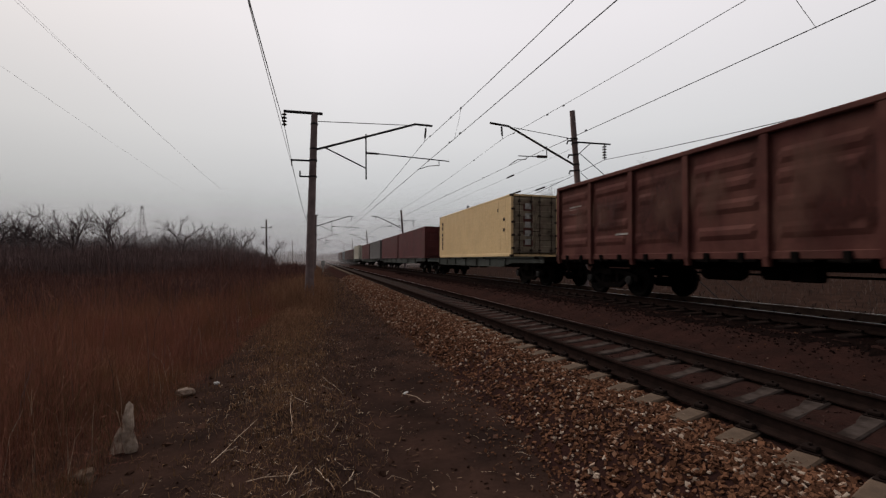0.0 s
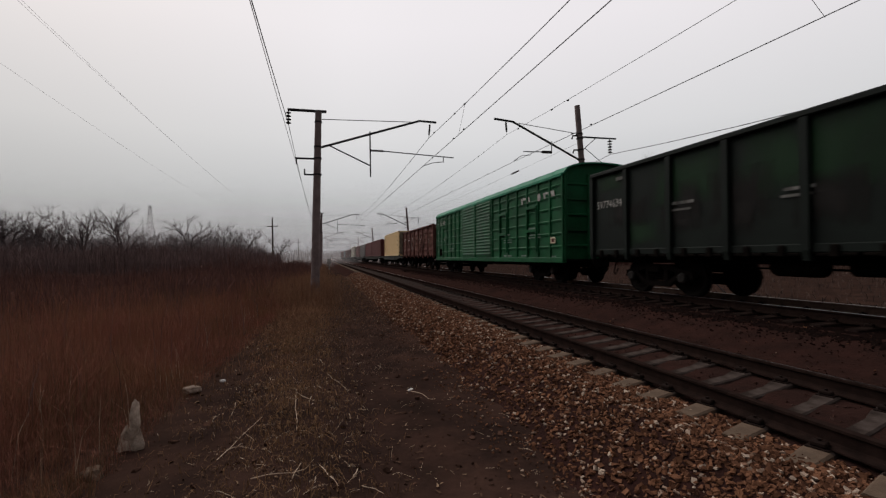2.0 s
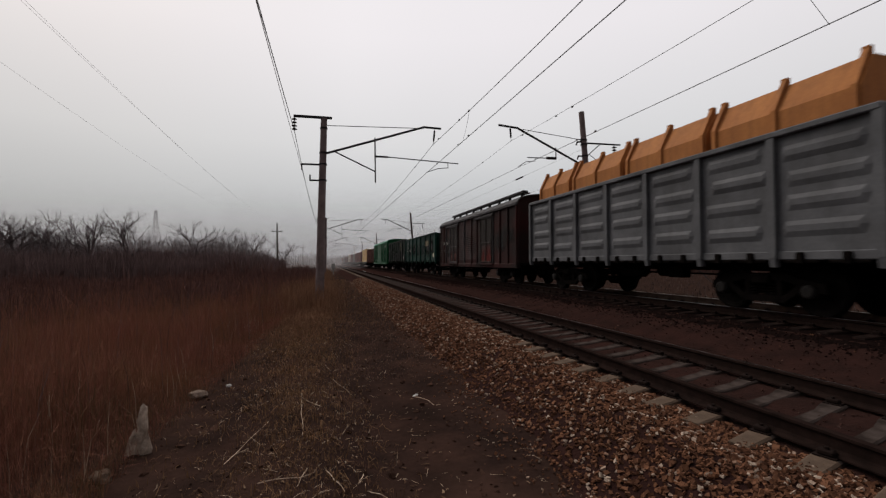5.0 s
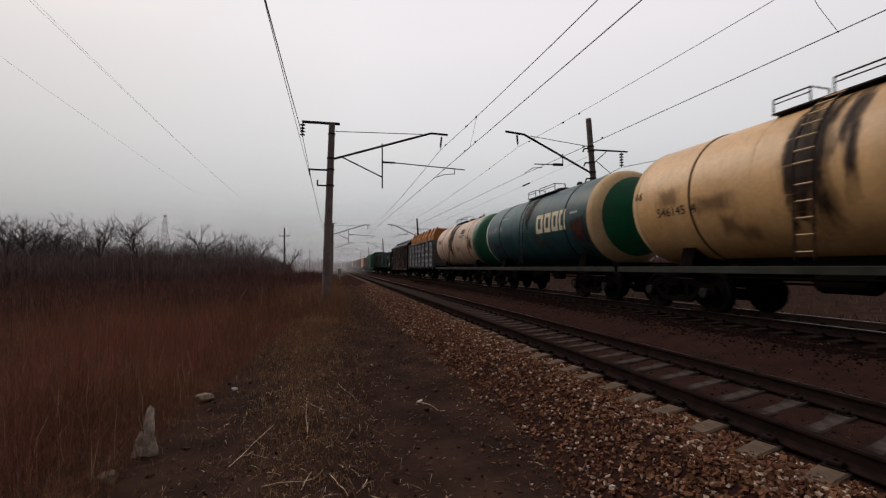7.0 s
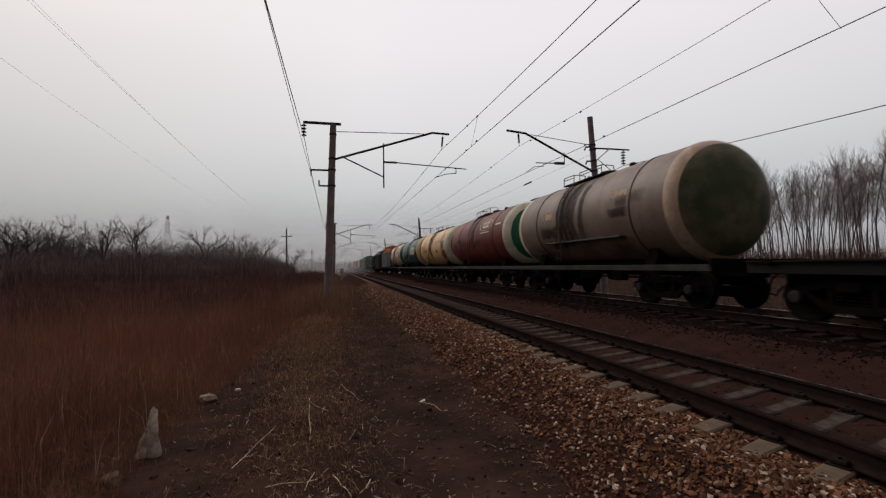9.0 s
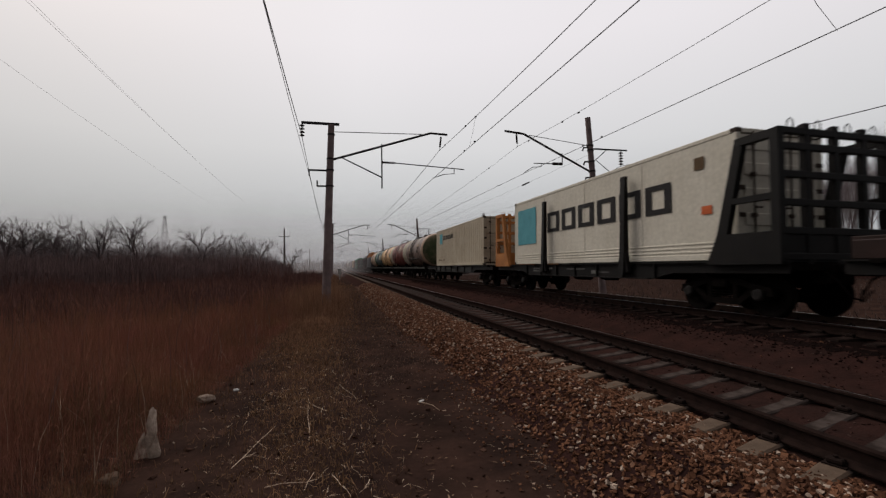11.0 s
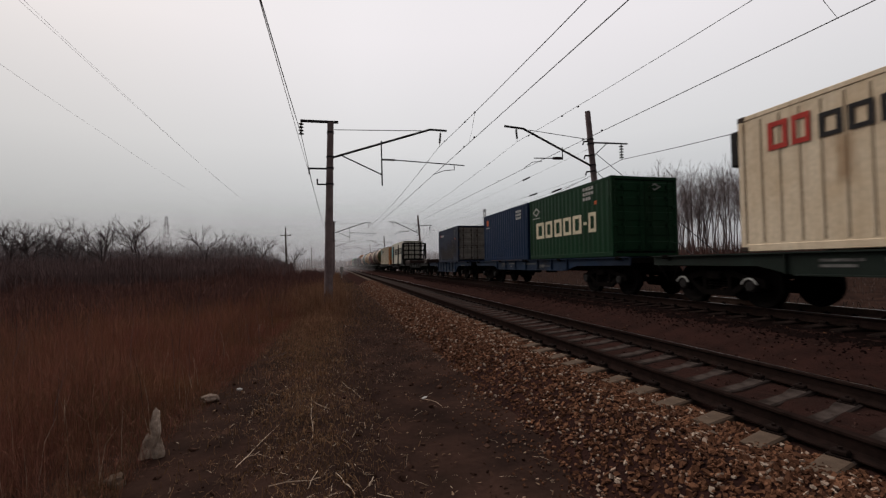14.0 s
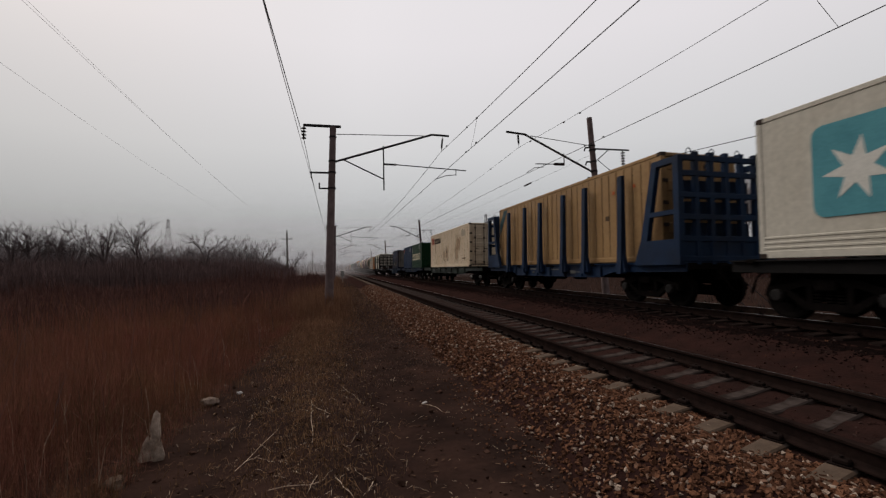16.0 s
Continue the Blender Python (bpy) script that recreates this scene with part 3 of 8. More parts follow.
def right_support(y):
    """A leaning concrete mast beyond the far track."""
    o = thing("catenary_mast", pose(9.9, y, -0.7), "leaning grey concrete mast with dark steel cantilever beyond the far track", "utility pole", "masts along the line")
    z0 = 0.7

    def P(x, z, dy=0.0):
        return (x - 9.9, dy, z + z0)
    part("mast", Bits().tube([P(9.96, -1.0), P(9.72, 2.5), P(9.27, 9.7)], 0.21, 14, r1=0.15), M_CONCRETE, o, smooth=True)
    for z in (8.1, 7.85, 7.2, 6.65, 6.3):
        x = 9.27 + (9.7 - z) * 0.062
        part("mast_band", Bits().tube([P(x, z - 0.04), P(x, z + 0.04)], 0.19, 12), M_STEEL, o)
    part("cantilever_tube", Bits().tube([P(9.35, 6.62), P(5.32, 8.56), P(4.24, 8.66)], 0.06, 10), M_STEEL, o)
    part("tie_rod", Bits().tube([P(9.25, 8.11), P(5.65, 8.50)], 0.018, 6), M_STEEL, o)
    b = Bits().cbox(9.45 - 9.9, 11.75 - 9.9, -0.04, 0.04, 7.9 + z0, 7.98 + z0, 0.01)
    b.tube([P(9.55, 7.2), P(10.4, 7.9)], 0.025, 6)
    part("feeder_crossarm", b, M_STEEL, o)
    part("insulator_string", insulator(Bits(), *P(11.34, 7.9), 5, 0.14), M_GLAZE, o)
    b = Bits().tube([P(7.61, 7.0), P(5.89, 6.97)], 0.028, 8)
    b.tube([P(7.61, 7.6), P(7.61, 6.95)], 0.03, 6)
    part("register_arm", b, M_STEEL, o)
    part("register_insulator", rod_insulator(Bits(), P(7.6, 7.0), P(7.0, 6.99), 0.08), M_GLAZE, o)
    part("steady_arm", Bits().tube([P(6.35, 6.97), P(6.35, 6.8), P(5.8, 6.75), P(5.32, 6.44)], 0.018, 6), M_STEEL, o)
    b = Bits().tube([P(4.9, 8.6), P(4.95, 7.84)], 0.012, 6)
    rod_insulator(b, P(4.91, 8.5), P(4.94, 8.0), 0.055)
    part("hanging_insulator", b, M_GLAZE, o)
    for z in (8.0, 7.2, 6.3):
        x = 9.2 + (9.7 - z) * 0.062
        part("wire_anchor", Bits().tube([P(x, z), P(x - 0.35, z - 0.02), P(x - 0.42, z - 0.2)], 0.05, 8), M_GLAZE, o)
    return o


for y in (22.0, 72.5, 126.0, 182.0, 240.0, -30.0):
    left_support(y)
for y in (22.0, 75.0, 130.0, 184.0, 240.0, -32.0):
    right_support(y)
for a, c in (((9.72, 22.0, 7.3), (12.55, 14.0, -0.75)), ((9.76, 22.0, 6.2), (11.2, 14.0, -0.75))):
    tagged(part("guy_wire", Bits().tube([a, c], 0.02, 6), M_WIRE), "steel guy wire anchoring the leaning mast", "cable", "overhead wires")


def wire(name, label, spans, sag, r, material=M_WIRE, y_list=(-30, 22, 73, 128, 183, 240)):
    """A wire over its supports; spans gives (x, z) at each one, sag the fall in a full span."""
    pts = []
    for i in range(len(y_list) - 1):
        (xa, za), (xb, zb) = spans[i % len(spans)], spans[(i + 1) % len(spans)]
        for j in range(13):
            k = j / 13
            pts.append((xa + (xb - xa) * k, y_list[i] + (y_list[i + 1] - y_list[i]) * k, za + (zb - za) * k - 4 * sag * k * (1 - k)))
    pts.append((*spans[(len(y_list) - 1) % len(spans)][:1], y_list[-1], spans[(len(y_list) - 1) % len(spans)][1]))
    tagged(part(name, Bits().tube(pts, r, 5), material), label, "cable", "overhead wires")
    return pts


wire("contact_wire", "taut copper contact wire above the near track", [(0.55, 5.93), (0.24, 5.95), (-0.2, 5.95)], 0.02, 0.012)
wire("catenary_cable", "sagging bronze catenary cable above the near track", [(0.5, 7.4), (0.60, 7.42), (0.1, 7.4)], 0.62, 0.012)
wire("contact_wire", "taut copper contact wire above the far track", [(6.5, 6.25), (5.34, 6.41), (4.7, 6.4)], 0.02, 0.012)
wire("catenary_cable", "sagging bronze catenary cable above the far track", [(5.0, 7.75), (4.95, 7.84), (5.0, 7.8)], 0.52, 0.009)
wire("feeder_wire", "bare aluminium feeder wire on outer crossarms", [(-6.3, 7.8), (-6.17, 7.78)], 0.55, 0.015)
wire("feeder_wire", "thin earth wire on the lower mast brackets", [(-5.7, 6.2), (-5.85, 5.95)], 0.35, 0.008, M_WIRE_FAR)
wire("feeder_wire", "bare feeder wire on the crossarms beyond the far track", [(11.5, 6.9), (11.34, 7.02)], 1.28, 0.016)


def anchored_wire(a, c, at):
    """A wire tied off on the leaning mast, with a strain insulator some way along it."""
    a, c = Vector(a), Vector(c)
    o = thing("anchored_wire", pose(*a), "slack wire tied off on the leaning mast through a strain insulator", "cable", "overhead wires")
    d = c - a
    part("line", Bits().tube([d * k - Vector((0, 0, 1.2 * k * (1 - k))) for k in (0, 0.1, 0.2, 0.35, 0.5, 0.7, 0.85, 1.0)], 0.006, 5), M_WIRE, o)
    p, q = d * at - Vector((0, 0, 1.2 * at * (1 - at))), d * (at + 0.02) - Vector((0, 0, 1.2 * (at + 0.02) * (0.98 - at)))
    part("strain_insulator", rod_insulator(Bits(), p, q, 0.055), M_GLAZE, o)


for a, c, k in (((9.23, 22.0, 7.57), (5.6, 74.0, 6.4), 0.13), ((9.06, 22.0, 5.89), (5.2, 74.0, 4.4), 0.05), ((9.11, 22.0, 6.06), (5.9, 74.0, 6.28), 0.11)):
    anchored_wire(a, c, k)
drop = Bits()
for y, x0, x1 in ((15.8, 0.55, 0.27), (-1, 0.5, 0.5), (44, 0.4, 0.0), (60, 0.3, 0.0)):
    k = ((y + 30) / 52) % 1.0
    top = 7.4 - 4 * 0.62 * k * (1 - k)
    drop.tube([(x0, y, top), (x0 - 0.1, y + 0.1, (top + 5.95) / 2), (x1, y, 5.95)], 0.006, 4)
for y in (7.0, 42.0):
    k = ((y + 30) / 52) % 1.0
    top = 7.83 - 4 * 0.5 * k * (1 - k)
    drop.tube([(4.95, y, top), (5.3, y, (top + 6.4) / 2), (5.85 if y < 10 else 5.5 if y < 20 else 5.1, y, 6.4)], 0.006, 4)
for y in (15.9, 17.2, 20.6, 26.5, 34.0):
    for x, z0, sag in ((0.55, 7.4, 0.62), (4.96, 7.82, 0.52)):
        k = ((y + 30) / 52) % 1.0
        z = z0 - 4 * sag * k * (1 - k)
        drop.lathe([(0.012, -0.06), (0.035, -0.04), (0.035, 0.04), (0.012, 0.06)], "y", (x + 0.003 * (22 - y), y, z), 6)
        drop.lathe([(0.012, -0.05), (0.03, -0.03), (0.03, 0.03), (0.012, 0.05)], "y", ((0.25 if x < 1 else 5.34 + 0.022 * (22 - y)), y - 0.8, 5.95 if x < 1 else 6.41), 6)
tagged(part("droppers", drop, M_WIRE), "thin wire droppers between catenary cable and contact wire", "cable", "overhead wires", "stuff")


def timber_pole(x, y):
    o = thing("telegraph_pole", pose(x, y, -1.2), "weathered timber power pole with one crossarm among bare trees", "utility pole", "timber power poles")
    part("pole", Bits().tube([(0, 0, 0), (0, 0, 10.3)], 0.17, 10, r1=0.12), M_TIMBER, o)
    part("crossarm", Bits().cbox(-1.0, 1.0, -0.06, 0.06, 8.75, 8.88, 0.01), M_TIMBER, o)
    for k in (-0.9, 0.9, 0.0):
        z = 8.88 if k else 10.3
        part("pin_insulator", Bits().lathe([(0.02, 0), (0.02, 0.12), (0.08, 0.14), (0.07, 0.22), (0.03, 0.28)], "z", (k, 0, z), 8), M_GLAZE, o)
    return o


for y in (90, 185, 290):
    timber_pole(-13.9, y)
tall_pole = timber_pole(-13.2, -15)
tall_pole.scale = (1, 1, 1.25)
for k, z, s in ((-0.9, 7.95, 2.2), (0.9, 7.95, 1.4), (0.0, 9.35, 2.1)):
    wire("power_line", "thin pale power line wire on timber poles", [(-13.2 + k, 10.3 if k else 12.0)] + 3 * [(-13.9 + k, z)], s, 0.004, M_WIRE_FAR, (-15, 90, 185, 290))


def pylon(x, y, h, label):
    """A lattice steel tower with three crossarms."""
    o = thing("power_pylon", pose(x, y, -1.2), label, "pylon", "far pylons")

    def half(z):
        return 0.075 * h * (1 - z / h) ** 1.1 + 0.012 * h
    b = Bits()
    for sx in (-1, 1):
        for sy in (-1, 1):
            b.tube([(sx * half(z), sy * half(z), z) for z in np.linspace(0, h, 7)], 0.14, 4)
    part("legs", b, M_PYLON, o)
    b = Bits()
    zs = np.linspace(0, h, 13)
    for a, c in zip(zs[:-1], zs[1:]):
        for s in (-1, 1):
            b.tube([(-half(a), s * half(a), a), (half(c), s * half(c), c)], 0.07, 3)
            b.tube([(half(a), s * half(a), a), (-half(c), s * half(c), c)], 0.07, 3)
            b.tube([(s * half(a), -half(a), a), (s * half(c), half(c), c)], 0.07, 3)
    part("bracing", b, M_PYLON, o)
    for z, w in ((0.97, 0.03), (0.84, 0.06), (0.70, 0.07), (0.56, 0.075)):
        part("crossarm", Bits().tube([(-w * h, 0, z * h), (0, 0, z * h + 0.6), (w * h, 0, z * h)], 0.16, 4), M_PYLON, o)


pylon(-134, 392, 46, "grey lattice steel pylon far behind the bare trees")
pylon(86, 260, 35, "grey lattice steel pylon far beyond the railway")


# ---- running gear ----
def wheelset_mesh():
    b = Bits().tube([(-1.05, 0, 0), (1.05, 0, 0)], 0.075, 12)
    for s in (-1, 1):
        b.lathe([(0.09, s * 0.66), (0.14, s * 0.72), (0.30, s * 0.745), (0.42, s * 0.73), (0.505, s * 0.715), (0.505, s * 0.745), (0.478, s * 0.75), (0.472, s * 0.85), (0.42, s * 0.852),
                 (0.36, s * 0.80), (0.16, s * 0.79), (0.13, s * 0.86), (0.09, s * 0.87)], "x", (0, 0, 0), 32)
        for k in range(3):
            a = k * 2.094
            b.tube([(s * 0.80, 0.24 * math.cos(a), 0.24 * math.sin(a)), (s * 0.815, 0.24 * math.cos(a), 0.24 * math.sin(a))], 0.045, 8)
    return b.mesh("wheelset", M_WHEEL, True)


WHEEL_MESH = wheelset_mesh()


def bogie_bits():
    """Three-piece bogie: cast side frames with windows, bolster, springs and axle boxes."""
    b = Bits()
    for s in (-1, 1):
        x0, x1 = sorted((s * 0.98, s * 1.10))
        b.prism([(-1.22, 0.44), (-1.18, 0.62), (-0.75, 0.70), (-0.45, 0.80), (0.45, 0.80), (0.75, 0.70), (1.18, 0.62), (1.22, 0.44), (1.05, 0.44), (0.98, 0.56), (0.75, 0.56), (0.45, 0.66), (-0.45, 0.66), (-0.75, 0.56), (-0.98, 0.56), (-1.05, 0.44)], "x", x0, x1)
        b.prism([(-0.80, 0.50), (-0.42, 0.22), (0.42, 0.22), (0.80, 0.50), (0.72, 0.58), (0.40, 0.36), (-0.40, 0.36), (-0.72, 0.58)], "x", x0 + 0.005, x1 - 0.005)
        for k in (-0.34, 0.34):
            b.box(x0, x1, k - 0.05, k + 0.05, 0.34, 0.68)
        for k in (-0.2, 0.0, 0.2):
            for z in (0.40, 0.46, 0.52, 0.58):
                b.lathe([(0.05, 0), (0.085, 0.01), (0.085, 0.03), (0.05, 0.04)], "z", (s * 1.04, k, z - 0.03), 8)
        for k in (-0.925, 0.925):
            b.cbox(min(s * 0.93, s * 1.13), max(s * 0.93, s * 1.13), k - 0.15, k + 0.15, 0.33, 0.58, 0.03)
            b.lathe([(0.13, s * 1.12), (0.125, s * 1.17), (0.09, s * 1.19)], "x", (0, k, 0.465), 14, 1)
    b.cbox(-1.2, 1.2, -0.2, 0.2, 0.58, 0.78, 0.03)
    b.tube([(0, 0, 0.75), (0, 0, 0.98)], 0.22, 12)
    for k in (-0.4, 0.4):
        b.box(-0.9, 0.9, k - 0.04, k + 0.04, 0.38, 0.46)
        for s in (-1, 1):
            b.cbox(s * 0.79 - 0.05, s * 0.79 + 0.05, k * 1.0 - 0.05, k + 0.05, 0.34, 0.6, 0.01)
    return b


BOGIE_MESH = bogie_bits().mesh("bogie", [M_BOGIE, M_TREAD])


def bogies(wagon, half):
    for y in (half, -half):
        bg = new("bogie", BOGIE_MESH)
        bg.parent = wagon
        bg.location = (0, y, 0)
        bg["label"] = "grimy cast-steel two-axle bogie"
        for s in (1, -1):
            w = new("wheelset", WHEEL_MESH)
            w.parent = bg
            w.location = (0, s * 0.925, 0.475)
            WHEELSETS[s].append(w)


def couplers(wagon, half):
    for s in (-1, 1):
        b = Bits()
        b.cbox(-0.09, 0.09, *sorted((s * (half - 0.5), s * (half + 0.30))), 0.93, 1.10, 0.02)
        b.cbox(-0.19, 0.19, *sorted((s * (half + 0.22), s * (half + 0.52))), 0.88, 1.16, 0.05)
        b.cbox(-0.30, -0.12, *sorted((s * (half + 0.35), s * (half + 0.58))), 0.92, 1.12, 0.04)
        part("coupler", b, M_BOGIE, wagon)
        part("brake_hose", Bits().tube([(-0.45, s * half, 0.95), (-0.45, s * (half + 0.2), 0.80), (-0.38, s * (half + 0.4), 0.48), (-0.25, s * (half + 0.5), 0.42), (-0.1, s * (half + 0.55), 0.62)], 0.022, 6), M_BOGIE, wagon)


def brake_gear(wagon, y=0.8):
    part("air_reservoir", Bits().lathe([(0.05, -0.55), (0.16, -0.5), (0.2, -0.42), (0.2, 0.42), (0.16, 0.5), (0.05, 0.55)], "y", (-0.55, y, 0.78), 14), M_BOGIE, wagon, smooth=True)
    b = Bits().tube([(-0.2, y - 1.2, 0.8), (-0.2, y - 0.75, 0.8)], 0.19, 12)
    b.tube([(-0.2, y - 3.2, 0.72), (-0.2, y + 3.0, 0.74)], 0.025, 6)
    b.tube([(-0.75, y - 3.0, 0.85), (-0.75, y + 2.6, 0.85)], 0.02, 6)
    b.cbox(-0.85, -0.55, y - 2.2, y - 1.7, 0.62, 0.95, 0.03)
    part("brake_cylinder", b, M_BOGIE, wagon)


# ---- gondolas ----
def gondola(u0, u1, body, label, ribs=8, pressed=True, top=3.58, number="", logo=None, inside=None, tail=None, number_at=(0.45, 2.85)):
    L = u1 - u0
    h = L / 2
    w = rolling(thing("gondola_wagon", pose(0, 0, 0), label, "railway wagon", "freight train"), (u0 + u1) / 2)
    ys = [-h + 0.06 + (L - 0.12) * i / (ribs - 1) for i in range(ribs)]
    for s in (-1, 1):
        wall = part("side_wall", Bits().box(*sorted((s * 1.40, s * 1.44)), -h, h, 1.2, top - 0.05), body, w)
        if pressed:
            for a, c in zip(ys[:-1], ys[1:]):
                for z in (1.62, 2.12, 2.62, 3.08):
                    z += RNG.normal(0, 0.03)
                    k = (c - a) * 0.5 - 0.2 - abs(RNG.normal(0, 0.05))
                    m = (a + c) / 2 + RNG.normal(0, 0.04)
                    b = Bits()
                    o5 = [(m - k, z - 0.17), (m + k, z - 0.17), (m + k + 0.06, z), (m + k, z + 0.14), (m - k, z + 0.14), (m - k - 0.06, z)]
                    i5 = [(m - k + 0.08, z - 0.06), (m + k - 0.08, z - 0.06), (m + k - 0.05, z), (m + k - 0.08, z + 0.05), (m - k + 0.08, z + 0.05), (m - k + 0.05, z)]
                    d = s * (1.475 + 0.012 * RNG.random())
                    b.add([(s * 1.438, *q) for q in o5] + [(d, *q) for q in i5], [(6, 7, 8, 9, 10, 11)] + [(j, (j + 1) % 6, 6 + (j + 1) % 6, 6 + j) for j in range(6)])
                    part("pressed_panel", b, body, wall)
        for i, y in enumerate(ys):
            b = Bits().prism([(s * 1.435, 1.1), (s * 1.535, 1.1), (s * 1.535, top - 0.1), (s * 1.435, top - 0.06)], "y", y - 0.075, y + 0.075)
            b.prism([(s * 1.40, 0.92), (s * 1.50, 0.92), (s * 1.535, 1.12), (s * 1.40, 1.2)], "y", y - 0.06, y + 0.06)
            part("rib", b, body, w)
        part("top_rim", Bits().cbox(*sorted((s * 1.38, s * 1.55)), -h, h, top - 0.12, top, 0.02), body, w)
        part("side_sill", Bits().cbox(*sorted((s * 1.36, s * 1.47)), -h, h, 1.06, 1.22, 0.015), body, w)
        for a, c in zip(ys[:-1], ys[1:]):
            for k in (0.28, 0.72):
                y = a + (c - a) * k
                b = Bits().cbox(*sorted((s * 1.38, s * 1.52)), y - 0.07, y + 0.07, 0.98, 1.2, 0.02)
                b.tube([(s * 1.45, y - 0.3, 1.03), (s * 1.45, y + 0.3, 1.03)], 0.03, 6)
                part("hatch_lock", b, M_BOGIE, w)
    for s in (-1, 1):
        wall = part("end_wall", Bits().box(-1.44, 1.44, *sorted((s * (h - 0.05), s * (h - 0.01))), 1.1, top - 0.05), body, w)
        for z in (1.5, 2.2, 2.9):
            part("end_bar", Bits().cbox(-1.42, 1.42, *sorted((s * (h - 0.03), s * (h + 0.06))), z - 0.07, z + 0.07, 0.02), body, wall)
        for x in (-1.45, -0.5, 0.5, 1.45):
            part("end_post", Bits().cbox(x - 0.07, x + 0.07, *sorted((s * (h - 0.03), s * (h + 0.05))), 1.0, top - 0.02, 0.02), body, wall)
        for x in (-1.42, -1.05):
            part("ladder_stile", Bits().box(x - 0.015, x + 0.015, *sorted((s * (h + 0.05), s * (h + 0.13))), 1.1, 3.3), body, wall)
        for z in np.arange(1.2, 3.4, 0.38):
            part("ladder_rung", Bits().tube([(-1.42, s * (h + 0.12), z), (-1.05, s * (h + 0.12), z)], 0.014, 5), body, wall)
    part("floor", Bits().box(-1.4, 1.4, -h + 0.05, h - 0.05, 1.12, 1.2), inside or body, w)
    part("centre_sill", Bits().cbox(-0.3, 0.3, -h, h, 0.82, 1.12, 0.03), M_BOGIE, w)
    bogies(w, h - 2.35)
    couplers(w, h)
    brake_gear(w)
    x = -1.466
    if number:
        side_text(w, number, h - number_at[0], number_at[1], 0.32, x, 0.92)
    if logo:
        for rects, m in logo:
            blocks(w, [(h - a, h - c, z0, z1) for a, c, z0, z1 in rects], x, m)
    if tail:
        blocks(w, [(-h + 0.25, -h + 0.6, 1.45, 1.75)], -1.56, tail, "end_plate")
    return w


M_GBROWN = surface("red_brown_wagon_paint", (0.080, 0.027, 0.024), (0.122, 0.052, 0.042), 1.3, 0.75, bump=0.15, streak=0.6, streak_col=(0.055, 0.022, 0.018), grime=0.55, grime_col=(0.045, 0.020, 0.017))
M_GDARK = surface("blackened_green_wagon_paint", (0.0085, 0.0125, 0.0105), (0.0055, 0.0080, 0.0070), 0.9, 0.6, bump=0.12, streak=0.4, streak_col=(0.006, 0.0078, 0.0070), grime=0.5, grime_col=(0.006, 0.0062, 0.0056), spec=0.08)
M_GGREEN = surface("scraped_green_wagon_paint", (0.0085, 0.043, 0.031), (0.0060, 0.023, 0.018), 1.0, 0.5, bump=0.12, streak=0.55, streak_col=(0.011, 0.021, 0.018), grime=0.95, grime_col=(0.008, 0.014, 0.012))
M_OILFILM = film_of("dried_oil_film", (0.030, 0.018, 0.014), 0.92)
M_DIRTFILM = film_of("brown_dirt_film", (0.075, 0.042, 0.027), 0.42, 3.0)
M_RUSTFILM = film_of("flaked_rust_film", (0.050, 0.014, 0.011), 0.95, 3.0)
M_FADEFILM = film_of("faded_paint_film", (0.42, 0.30, 0.21), 0.75, 2.6)
M_SOOTFILM = film_of("black_soot_film", (0.010, 0.0085, 0.008), 0.85, 1.6)
M_GREENFILM = film_of("faded_green_film", (0.014, 0.040, 0.017), 0.6, 1.4)
M_PALERUST = film_of("pale_rust_film", (0.13, 0.060, 0.045), 0.5, 2.0)
M_GREYFILM = film_of("grey_dust_film", (0.040, 0.032, 0.029), 0.55, 1.8)
M_RUSTDUST = film_of("thin_rust_film", (0.34, 0.20, 0.10), 0.4, 3.0)
M_REDFILM = film_of("fresh_red_film", (0.120, 0.018, 0.015), 0.65, 2.4)


def worn(parent, x, m, spots, name="weathering", label=""):
    """Worn films on a side wall that faces -x: (y from, y to, z from, z to)."""
    for i, (y0, y1, z0, z1) in enumerate(spots):
        d = x - 0.001 * (i % 5)
        part(name, Bits().add([(d, y0, z0), (d, y1, z0), (d, y1, z1), (d, y0, z1)], [(0, 1, 2, 3)]), m, parent, label)


def worn_at_random(parent, x, m, seed, n, half, z0, z1, wide, high):
    q = random.Random(seed)
    spots = []
    for _ in range(n):
        y, z = q.uniform(-half + wide, half - wide), q.uniform(z0 + high * 0.5, z1 - high * 0.5)
        a, c = wide * q.uniform(0.35, 1.0), high * q.uniform(0.3, 0.5)
        spots.append((y - a, y + a, z - c, z + c))
    worn(parent, x, m, spots)


